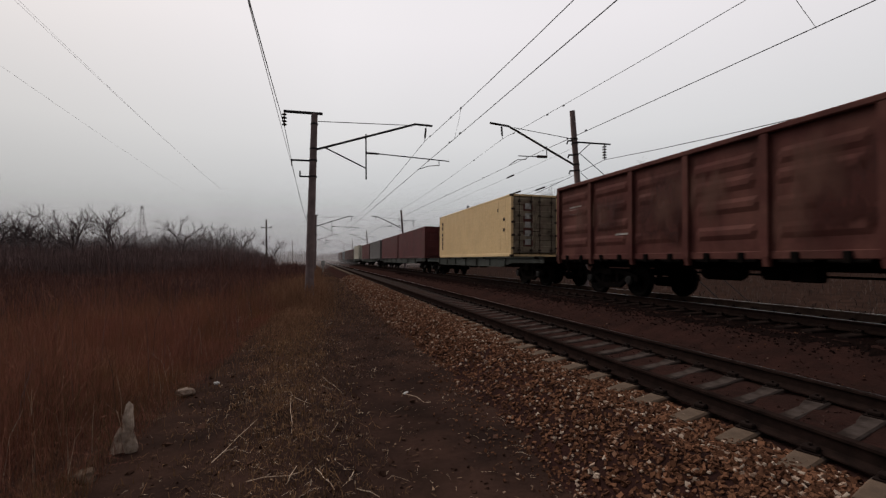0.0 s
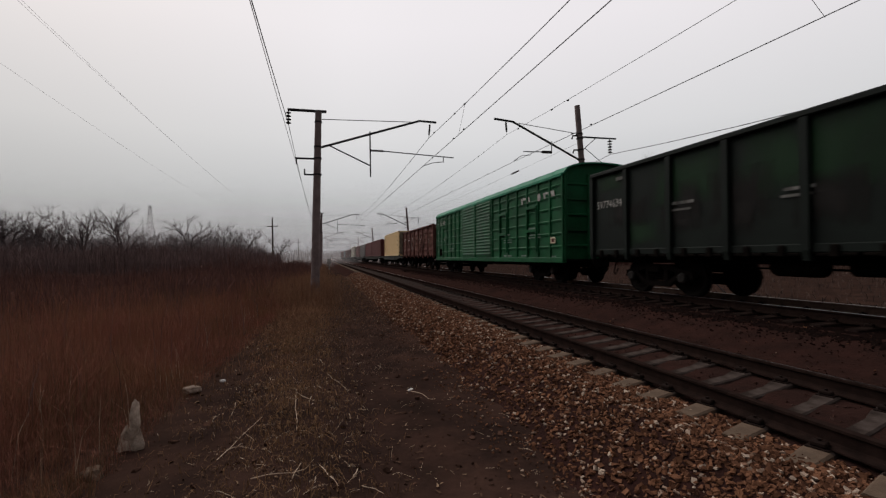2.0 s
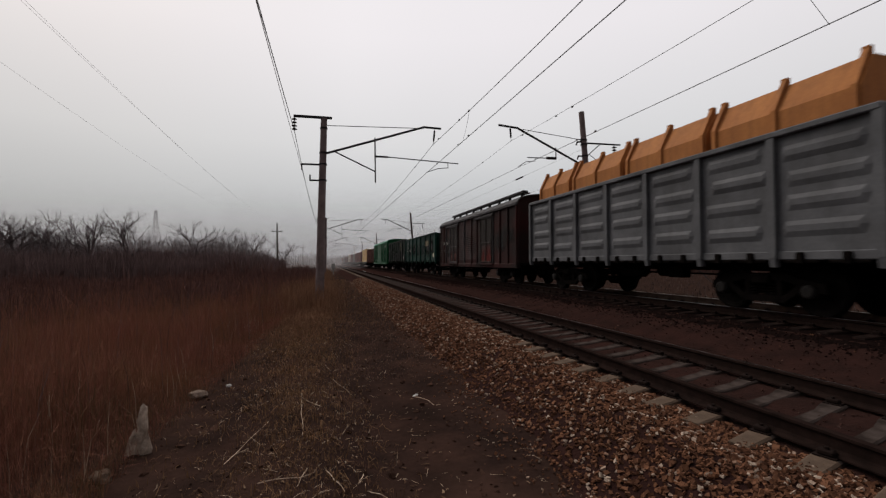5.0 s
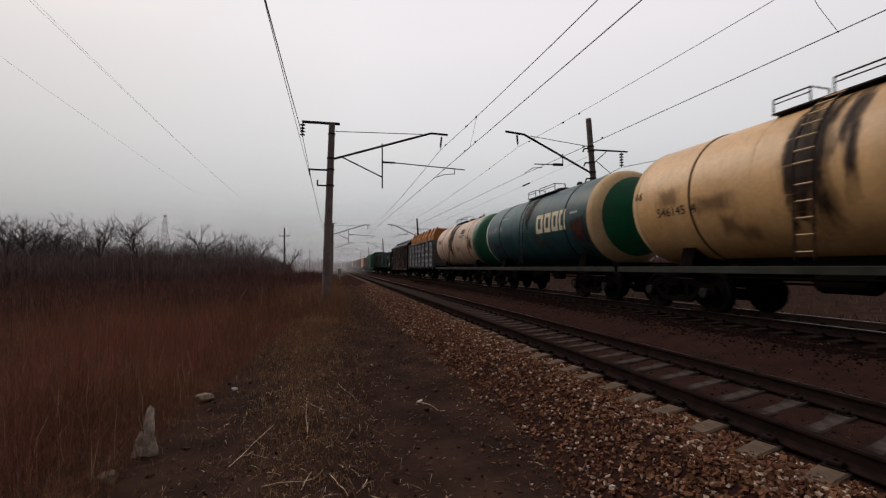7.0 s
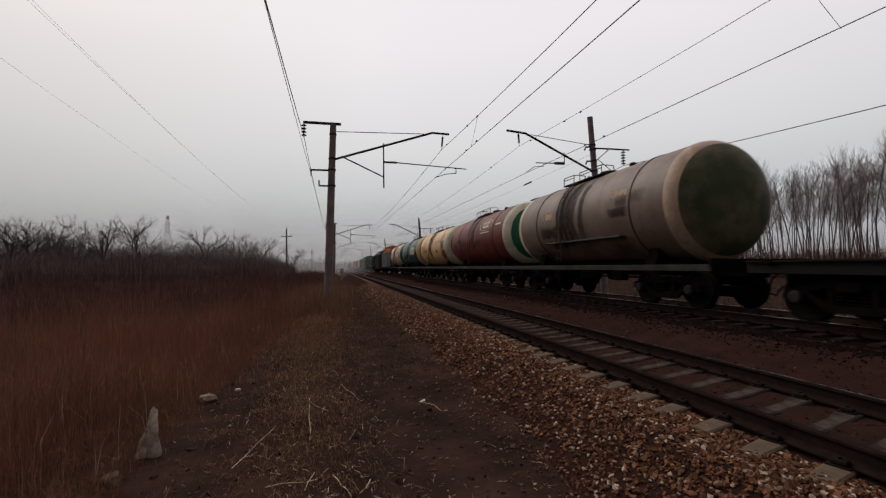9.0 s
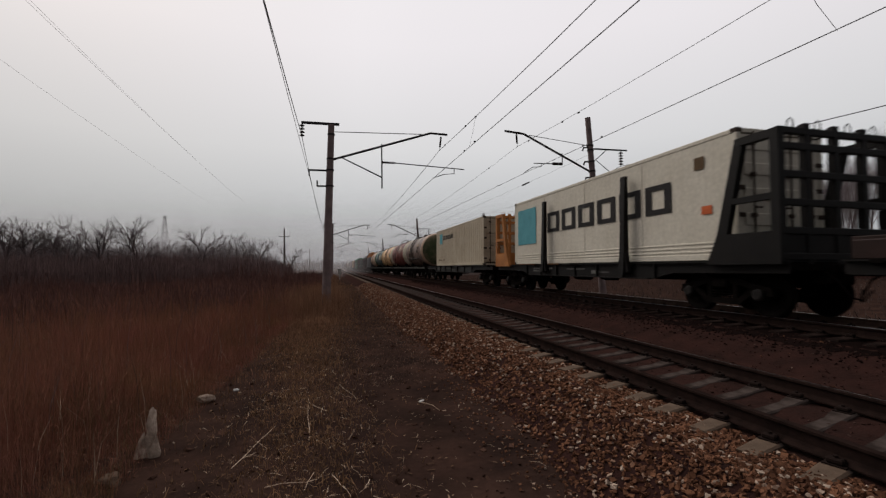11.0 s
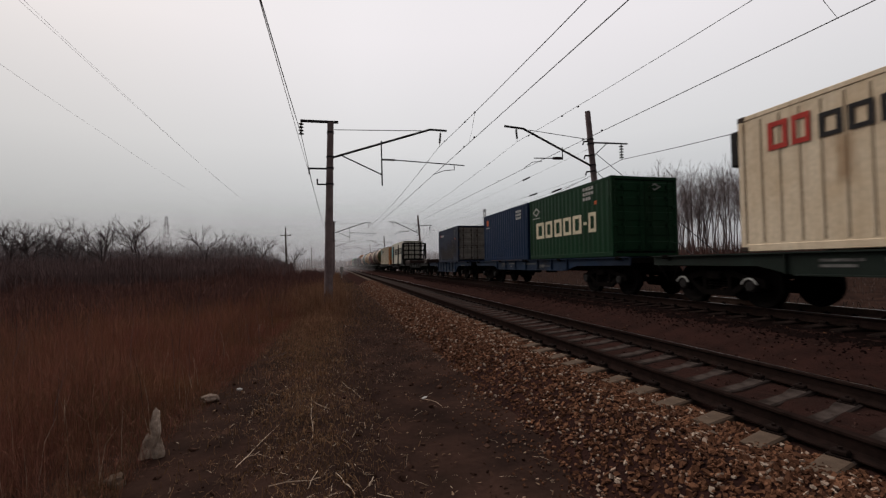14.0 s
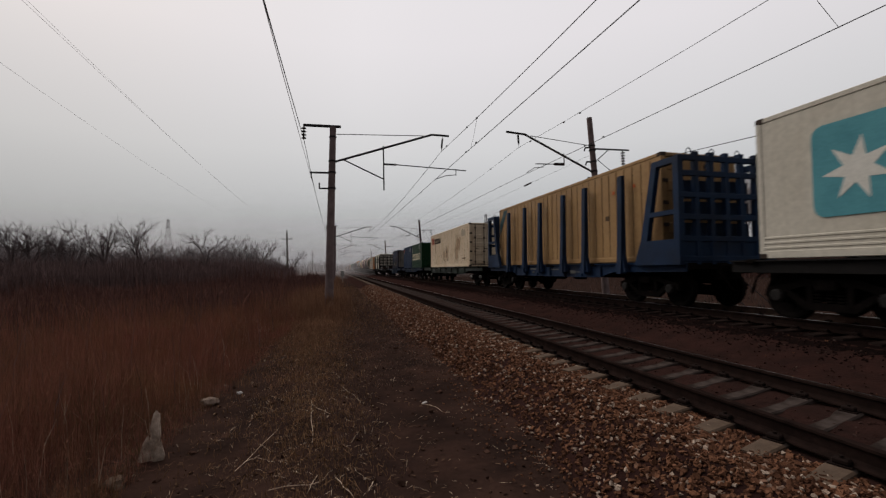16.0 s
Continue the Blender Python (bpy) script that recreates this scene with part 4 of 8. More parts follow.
M_GGREY = paint("grey_wagon_paint", (0.125, 0.125, 0.132), 0.4, 0.35)
brown = gondola(0.75, 14.0, M_GBROWN, "rust-brown steel gondola wagon with pressed side panels")
worn_at_random(brown, -1.490, M_RUSTFILM, 3, 7, 6.6, 1.25, 3.5, 0.9, 1.6)
worn_at_random(brown, -1.495, M_PALERUST, 8, 16, 6.6, 1.25, 3.5, 0.7, 1.3)
blocks(brown, [(5.9, 5.2, 2.78, 2.82), (5.9, 5.3, 2.68, 2.72), (5.85, 5.35, 2.56, 2.61), (3.5, 2.9, 1.75, 1.8)], -1.468, M_WHITE)
blackened = gondola(-32.9, -20.0, M_GDARK, "blackened dark green gondola wagon with white stencils", 9, False, number="59774634", number_at=(0.28, 2.46),
        logo=[([(9.68, 10.10, 3.14, 3.26), (9.60, 9.98, 2.96, 3.08), (9.80, 10.16, 2.78, 2.90), (9.17, 10.50, 2.52, 2.60), (9.3, 10.4, 2.38, 2.43)], M_FADED), ([(3.2, 4.0, 2.25, 2.32), (3.2, 3.9, 2.1, 2.15), (6.05, 6.6, 2.2, 2.26), (6.0, 6.55, 2.08, 2.13), (1.2, 1.5, 3.2, 3.3), (10.2, 10.8, 1.4, 1.46)], M_STENCIL)], tail=M_WHITE)
worn(blackened, -1.446, M_GREENFILM, [(6.2, 4.9, 2.9, 3.5), (3.9, 1.5, 2.2, 3.5), (1.5, -1.6, 2.1, 3.5), (-1.9, -3.0, 2.5, 3.4), (-4.4, -5.9, 2.3, 3.4), (5.0, 3.4, 1.3, 2.0)], label="faded green paint showing through the soot")
worn_at_random(blackened, -1.455, M_SOOTFILM, 5, 8, 6.3, 1.25, 3.0, 0.9, 1.2)
scraped = gondola(-47.05, -33.45, M_GGREEN, "scraped green steel gondola wagon with dark bare patches", 8, False, 3.42, number="52 5853", number_at=(1.0, 2.36),
        logo=[([(1.25, 2.05, 2.92, 3.02), (1.0, 1.4, 2.12, 2.17), (2.3, 2.9, 2.25, 2.31), (2.3, 2.8, 2.1, 2.15)], M_WHITE), ([(9.75, 10.95, 2.42, 2.88)], M_FADED)], tail=M_CREAM)
worn_at_random(scraped, -1.446, M_SOOTFILM, 7, 16, 6.6, 1.25, 3.3, 0.8, 1.7)
gondola(-76.0, -63.75, M_GGREY, "grey steel gondola wagon loaded with orange crates", 8, True, 3.50)


def crate_load():
    m = surface("orange_painted_steel", (0.42, 0.17, 0.055), (0.33, 0.13, 0.045), 1.5, 0.6, streak=0.35, grime=0.2)
    for i, (a, c) in enumerate(((-75.6, -72.6), (-72.5, -69.6), (-69.5, -66.7), (-66.6, -64.2))):
        h = (c - a) / 2
        o = rolling(thing("orange_crate", pose(0, 0, 0), "orange steel crate with sloping lid in an open wagon", "crate", "crates in the gondola"), (a + c) / 2, 1.2)
        b = Bits().prism([(-1.25, 0), (1.25, 0), (1.25, 2.75), (0.95, 3.3), (-0.95, 3.3), (-1.25, 2.75)], "y", -h + 0.03, h - 0.03)
        part("body", b, m, o)
        for y in (-h + 0.12, 0, h - 0.12):
            b = Bits().prism([(-1.3, 0), (-1.22, 0), (-1.22, 2.75), (-0.92, 3.32), (-0.92, 3.4), (-1.0, 3.4), (-1.3, 2.78)], "y", y - 0.05, y + 0.05)
            b.box(-1.0, -0.9, y - 0.06, y + 0.06, 3.3, 3.45)
            part("strap", b, m, o)


crate_load()


# ---- covered wagons ----
def arched_roof(b, half_w, y0, y1, z_eave, rise, thick=0.05, n=12, over=0.08):
    w = half_w + over
    up = [(-w + 2 * w * i / n, z_eave + rise * math.sqrt(max(0.0, 1 - (abs(2 * i / n - 1)) ** 2.3))) for i in range(n + 1)]
    low = [(x * 0.985, z - thick) for x, z in up[::-1]]
    return b.prism(up + low, "y", y0, y1)


def green_box_wagon(u0, u1):
    L = u1 - u0
    h = L / 2
    g = paint("bright_green_wagon_paint", (0.0075, 0.083, 0.031), 0.10, 0.3, 0.55)
    roofm = paint("green_roof_paint", (0.032, 0.20, 0.115), 0.05, 0.15, 0.55)
    w = rolling(thing("box_wagon", pose(0, 0, 0), "bright green ribbed steel covered goods wagon with arched roof", "railway wagon", "freight train"), (u0 + u1) / 2)
    z0, z1, X = 0.90, 3.96, 1.50
    d0, d1, d2 = h - 6.45, h - 11.1, h - 8.8   # sliding door
    posts = [h - 0.06, h - 0.92, h - 1.82, h - 2.82, h - 3.8, h - 4.7, h - 5.6, h - 6.35, h - 11.2, h - 12.15, h - 13.1, h - 14.1, h - 15.1, h - 16.05, h - 17.02, -h + 0.06]
    for s in (-1, 1):
        b = Bits().box(*sorted((s * X, s * (X - 0.05))), -h, h, z0, z1)
        part("side_wall", b, g, w)
        for a, c in zip(posts[1:], posts[:-1]):
            if a < d0 - 0.01 and c > d1 + 0.01 and c < d0 + 0.3:
                continue
            for z in (1.38, 1.85, 2.32, 2.78, 3.22, 3.60):
                part("panel_rib", Bits().prism([(s * (X - 0.01), z - 0.03), (s * (X + 0.035), z - 0.05), (s * (X + 0.045), z), (s * (X - 0.01), z + 0.05)], "y", a + 0.09, c - 0.09), g, w)
        for y in posts:
            part("post", Bits().cbox(*sorted((s * (X - 0.01), s * (X + 0.06))), y - 0.06, y + 0.06, z0, z1, 0.015), g, w)
        door = part("sliding_door", Bits().box(*sorted((s * (X + 0.03), s * (X + 0.075))), d1, d0, z0 + 0.12, z1 - 0.1), g, w, "louvred green sliding door")
        for i in range(17):
            z = z0 + 0.25 + i * 0.163
            for a, c in ((d1 + 0.08, d2 - 0.04), (d2 + 0.04, d0 - 0.08)):
                part("slat", Bits().prism([(s * (X + 0.07), z), (s * (X + 0.115), z + 0.005), (s * (X + 0.07), z + 0.085)], "y", a, c), g, door)
        part("door_post", Bits().cbox(*sorted((s * (X + 0.06), s * (X + 0.13))), d2 - 0.05, d2 + 0.05, z0 + 0.1, z1 - 0.08, 0.012), g, door)
        for a in (h - 12.2, h - 15.13):
            b = Bits()
            for p in ((a - 0.9, a - 0.82), (a - 0.08, a)):
                b.cbox(*sorted((s * X, s * (X + 0.10))), p[0], p[1], 1.2, 3.0, 0.01)
            for z in (2.05, 2.98):
                b.cbox(*sorted((s * X, s * (X + 0.10))), a - 0.9, a, z - 0.06, z + 0.06, 0.01)
            part("loading_hatch", b, g, w)
        for z in (2.05, 3.0):
            part("hatch_bar", Bits().cbox(*sorted((s * X, s * (X + 0.09))), h - 2.76, h - 1.88, z - 0.05, z + 0.05, 0.01), g, w)
        part("eaves_rail", Bits().cbox(*sorted((s * (X - 0.05), s * (X + 0.09))), -h, h, z1 - 0.1, z1 + 0.03, 0.02), roofm, w)
        part("side_sill", Bits().cbox(*sorted((s * (X - 0.1), s * (X + 0.07))), -h, h, z0 - 0.12, z0 + 0.08, 0.02), g, w)
    for s in (-1, 1):
        b = Bits().prism([(-X, z0), (X, z0), (X, z1)] + [(X * (1 - 2 * i / 12), z1 + 0.40 * math.sqrt(max(0, 1 - abs(1 - 2 * i / 12) ** 2.3))) for i in range(1, 12)] + [(-X, z1)], "y", *sorted((s * (h - 0.02), s * (h - 0.08))))
        wall = part("end_wall", b, g, w)
        for x in (-1.44, -0.5, 0.5, 1.44):
            part("end_post", Bits().cbox(x - 0.06, x + 0.06, *sorted((s * (h - 0.03), s * (h + 0.06))), z0, z1, 0.015), g, wall)
        for z in (1.4, 1.95, 2.5, 3.05, 3.6):
            part("end_bar", Bits().cbox(-1.4, 1.4, *sorted((s * (h - 0.03), s * (h + 0.03))), z - 0.04, z + 0.04, 0.01), g, wall)
    part("roof", arched_roof(Bits(), X, -h - 0.12, h + 0.12, z1, 0.43, 0.05, 20), roofm, w, smooth=True)
    for y in np.linspace(-h + 0.8, h - 0.8, 12):
        part("roof_seam", arched_roof(Bits(), X, y - 0.03, y + 0.03, z1 + 0.012, 0.43, 0.03, 20), roofm, w)
    part("underframe", Bits().cbox(-0.35, 0.35, -h, h, 0.62, 0.95, 0.03).box(-1.45, 1.45, -h + 0.02, h - 0.02, 0.86, 0.93), M_BOGIE, w)
    bogies(w, h - 2.4)
    couplers(w, h)
    brake_gear(w)
    x = -X - 0.012
    side_text(w, "2913", h - 1.09, 3.24, 0.42, x - 0.04, 0.72)
    side_text(w, "20", h - 2.06, 2.12, 0.26, x - 0.04, 0.8)
    part("vent_grille", Bits().cbox(x - 0.05, x + 0.02, h - 1.52, h - 0.97, 1.12, 1.58, 0.01), M_BOGIE, w, "dark square vent")
    side_text(w, "8930", h - 1.90, 3.24, 0.42, x - 0.04, 0.72)
    blocks(w, [(h - a, h - c, p, p + (q - p) * 0.6) for a, c, p, q in ((0.15, 0.42, 3.34, 3.46), (0.50, 0.78, 3.34, 3.46), (0.36, 0.52, 3.1, 3.2), (0.2, 0.8, 2.83, 2.89), (0.3, 0.68, 2.70, 2.78), (0.35, 0.65, 2.2, 2.26), (0.3, 0.7, 2.1, 2.16), (1.22, 1.5, 2.22, 2.28), (1.15, 1.6, 2.11, 2.17), (1.25, 1.55, 1.86, 1.92), (1.05, 1.3, 3.66, 3.72), (1.45, 1.6, 3.68, 3.74), (1.95, 2.6, 3.68, 3.76),
                                                  (3.7, 4.7, 1.85, 1.9), (3.6, 4.8, 1.55, 1.6), (3.6, 4.75, 1.45, 1.49),
                                                  (12.7, 13.4, 1.98, 2.06), (12.7, 13.6, 1.75, 1.8), (12.7, 13.6, 1.64, 1.7), (15.3, 15.9, 2.12, 2.2), (15.4, 16.3, 1.86, 1.92), (15.3, 16.3, 1.75, 1.81), (12.7, 13.6, 1.02, 1.12), (14.6, 15.1, 1.02, 1.12), (17.2, 17.5, 1.0, 1.06))], x - 0.04, M_DIMWHITE)
    blocks(w, [(h - a, h - c, p, q) for a, c, p, q in ((14.66, 14.80, 3.20, 3.46), (14.80, 15.0, 3.36, 3.46), (15.08, 15.2, 3.20, 3.46), (15.32, 15.44, 3.24, 3.46), (16.62, 16.74, 3.22, 3.44), (16.74, 16.9, 3.36, 3.44), (16.98, 17.08, 3.22, 3.44), (17.2, 17.44, 3.22, 3.44))], x - 0.04, M_WHITE, "company_mark", -0.35)
    disc = Bits()
    disc.add([(x - 0.045, h - 16.2 - 0.15 * math.cos(k * 0.3927), 3.32 + 0.15 * math.sin(k * 0.3927)) for k in range(16)], [tuple(range(16))])
    part("company_roundel", disc, M_WHITE, w)
    blocks(w, [(h - 17.14, h - 17.46, 1.5, 1.72)], x - 0.05, M_CREAM, "notice_board")
    blocks(w, [(h - 17.19, h - 17.41, 1.54, 1.68)], x - 0.056, M_GBROWN, "notice_text")
    return w


green_box_wagon(-18.38, -0.40)


M_DULLRED = surface("dull_red_panel", (0.075, 0.017, 0.015), (0.035, 0.017, 0.015), 1.6, 0.7, streak=0.5, grime=0.5)
M_REDPANEL = surface("worn_red_panel", (0.16, 0.022, 0.018), (0.06, 0.018, 0.016), 1.6, 0.7, streak=0.5, grime=0.4)


def old_covered_wagon(u0, u1):
    L = u1 - u0
    h = L / 2
    m = surface("faded_oxide_red_paint", (0.040, 0.0110, 0.0105), (0.017, 0.0110, 0.0105), 0.8, 0.65, bump=0.15, streak=0.5, streak_col=(0.024, 0.018, 0.016), grime=0.6, grime_col=(0.024, 0.019, 0.017))
    grey = surface("grey_primer_patch", (0.032, 0.028, 0.026), (0.019, 0.016, 0.015), 2.0, 0.7, streak=0.5, grime=0.4)
    roofm = surface("grey_sheet_roof", (0.064, 0.060, 0.063), (0.038, 0.036, 0.038), 1.2, 0.6, bump=0.2, streak=0.2, grime=0.3)
    w = rolling(thing("box_wagon", pose(0, 0, 0), "old oxide-red covered wagon with grey patches and roof walkway", "railway wagon", "freight train"), (u0 + u1) / 2)
    z0, z1, X = 0.95, 3.72, 1.46
    posts = [h - 0.05, h - 0.95, h - 1.6, h - 2.6, h - 4.52, h - 5.91, h - 7.32, h - 8.28, h - 8.9, h - 10.78, h - 11.7, h - 12.7, -h + 0.05]
    for s in (-1, 1):
        part("side_wall", Bits().box(*sorted((s * X, s * (X - 0.05))), -h, h, z0, z1), m, w)
        for y in posts:
            part("post", Bits().cbox(*sorted((s * (X - 0.01), s * (X + 0.07))), y - 0.04, y + 0.04, z0 - 0.1, z1 - 0.05, 0.012), roofm if y in (posts[2], posts[3], posts[5], posts[9]) else m, w)
        for a, c in ((h - 4.45, h - 2.75), (h - 10.68, h - 8.98)):
            b = Bits().box(*sorted((s * X, s * (X + 0.06))), a, c, z0 + 0.08, z1 - 0.32)
            mid = (a + c) / 2
            door = part("sliding_door", b, grey, w, "grey patched sliding door in four panels")
            for y in (a + 0.03, mid, c - 0.03):
                part("door_stile", Bits().cbox(*sorted((s * (X + 0.05), s * (X + 0.10))), y - 0.035, y + 0.035, z0 + 0.05, z1 - 0.3, 0.01), roofm if a > 0 else grey, door)
            for z in (z0 + 0.1, 2.06, z1 - 0.34):
                part("door_rail", Bits().cbox(*sorted((s * (X + 0.05), s * (X + 0.103))), a, c, z - 0.035, z + 0.035, 0.01), roofm if a > 0 else grey, door)
            part("lower_panel", Bits().box(*sorted((s * (X + 0.06), s * (X + 0.066))), a + 0.05, mid - 0.02, z0 + 0.15, 1.42), M_REDPANEL if a < 0 else m, door, "fresher red panel")
            part("lower_panel", Bits().box(*sorted((s * (X + 0.06), s * (X + 0.066))), mid + 0.02, c - 0.05, z0 + 0.15, 1.3), M_DULLRED if a < 0 else grey, door)
            if s < 0:
                worn(door, -X - 0.068, M_REDFILM if a < 0 else M_RUSTFILM, [(a + 0.06, mid - 0.03, 0.8, 1.95), (mid + 0.03, c - 0.06, 0.85, 1.9)], "red_patch", "fresher red paint with a worn edge")
                worn(door, -X - 0.067, M_GREYFILM, [(a + 0.06, mid - 0.03, 1.9, 3.4), (mid + 0.03, c - 0.06, 2.1, 3.3)], "grey_patch")
            part("door_track", Bits().cbox(*sorted((s * X, s * (X + 0.12))), a - 0.2, c + 0.9, z1 - 0.3, z1 - 0.18, 0.015), roofm, w)
            part("door_sill", Bits().cbox(*sorted((s * X, s * (X + 0.14))), a - 0.2, c + 0.3, z0 - 0.06, z0 + 0.04, 0.015), m, w)
        for a, c in ((h - 8.84, h - 8.34), (h - 8.22, h - 7.40), (h - 7.24, h - 5.99), (h - 5.83, h - 4.6)):
            for i in range(19):
                z = 1.2 + i * 0.115
                part("louvre", Bits().prism([(s * (X - 0.01), z), (s * (X + 0.035), z), (s * (X - 0.01), z + 0.08)], "y", a, c), m, w)
        part("eaves_rail", Bits().cbox(*sorted((s * (X - 0.05), s * (X + 0.10))), -h - 0.05, h + 0.05, z1 - 0.12, z1 + 0.02, 0.02), roofm, w)
        part("side_sill", Bits().cbox(*sorted((s * (X - 0.12), s * (X + 0.05))), -h, h, z0 - 0.2, z0 + 0.02, 0.02), m, w)
        part("handrail", Bits().tube([(s * 1.48, h + 0.35, 0.9), (s * 1.48, h + 0.35, 3.7), (s * 1.48, h, 3.75)], 0.02, 6), m, w)
    for s in (-1, 1):
        b = Bits().prism([(-X, z0), (X, z0), (X, z1)] + [(X * (1 - 2 * i / 12), z1 + 0.39 * math.sqrt(max(0, 1 - abs(1 - 2 * i / 12) ** 2.3))) for i in range(1, 12)] + [(-X, z1)], "y", *sorted((s * (h - 0.02), s * (h - 0.08))))
        for x in (-1.42, -0.5, 0.5, 1.42):
            b.cbox(x - 0.05, x + 0.05, *sorted((s * (h - 0.03), s * (h + 0.06))), z0, z1, 0.015)
        part("end_wall", b, m, w)
    part("roof", arched_roof(Bits(), X, -h - 0.08, h + 0.08, z1, 0.42, 0.05, 20), roofm, w, smooth=True)
    for y in np.linspace(-h + 0.5, h - 0.5, 11):
        part("roof_seam", arched_roof(Bits(), X, y - 0.02, y + 0.02, z1 + 0.015, 0.42, 0.025, 20), roofm, w)
    b = Bits()
    for y in np.linspace(-h + 0.6, h - 1.9, 9):
        b.cbox(-1.02, -0.90, y - 0.05, y + 0.05, 3.96, 4.24, 0.01)
    b.cbox(-1.06, -0.80, -h + 0.3, h - 1.6, 4.22, 4.33, 0.012)
    part("roof_walkway", b, M_STEEL, w, "raised dark walkway on stands")
    part("end_platform", Bits().box(-1.45, 1.45, h, h + 0.45, 0.95, 1.02), m, w)
    part("underframe", Bits().cbox(-0.35, 0.35, -h, h, 0.65, 0.95, 0.03).box(-1.42, 1.42, -h + 0.02, h - 0.02, 0.88, 1.0), M_BOGIE, w)
    bogies(w, h - 2.3)
    couplers(w, h)
    brake_gear(w)
    worn_at_random(w, -X - 0.004, M_GREYFILM, 4, 14, h, 1.05, 3.5, 0.8, 1.5)
    worn_at_random(w, -X - 0.010, M_SOOTFILM, 9, 10, h, 1.05, 3.5, 0.8, 1.3)
    x = -X - 0.035
    side_text(w, "5207", h - 0.92, 2.26, 0.30, x - 0.04, 0.8)
    side_text(w, "3806", h - 1.72, 2.26, 0.30, x - 0.04, 0.8)
    blocks(w, [(h - 0.15, h - 0.15 - k, z, z + 0.035) for z, k in ((2.5, 0.45), (2.38, 0.5), (2.2, 0.4), (2.05, 0.5), (1.9, 0.45), (1.75, 0.5), (1.55, 0.25))] + [(h - 1.2, h - 1.35, 1.8, 1.92)], x - 0.04, M_STENCIL)
    return w


old_covered_wagon(-62.45, -48.7)


# ---- tank wagons ----
TANK_R, TANK_Z = 1.60, 2.78
TANK_MID, TANK_DISH = 0.12, 0.75


def curved(b, y0, y1, a0, a1, r, n=8, taper=1.0):
    """A thin patch on the barrel: from y0 to y1, from angle a0 to a1 (degrees above level, on the -x side)."""
    vs = []
    for i in range(n + 1):
        a = radians(a0 + (a1 - a0) * i / n)
        k = taper + (1 - taper) * i / n
        m = (y0 + y1) / 2 + 0.15 * (y1 - y0) * math.sin(5.0 * i / n) * (taper < 1)
        for y in (m + (y0 - y1) / 2 * k, m + (y1 - y0) / 2 * k):
            vs.append((-r * math.cos(a), y, TANK_Z + r * math.sin(a)))
    return b.add(vs, [(2 * i, 2 * i + 1, 2 * i + 3, 2 * i + 2) for i in range(n)])


def barrel_text(parent, text, y, deg, size, r, material):
    vs, fs = lettering(text, size)
    b = Bits()
    vv = []
    for a, c in vs:
        k = radians(deg) + c / r
        vv.append((-r * math.cos(k), y - a, TANK_Z + r * math.sin(k)))
    part("stencilled_number", b.add(vv, fs), material, parent)


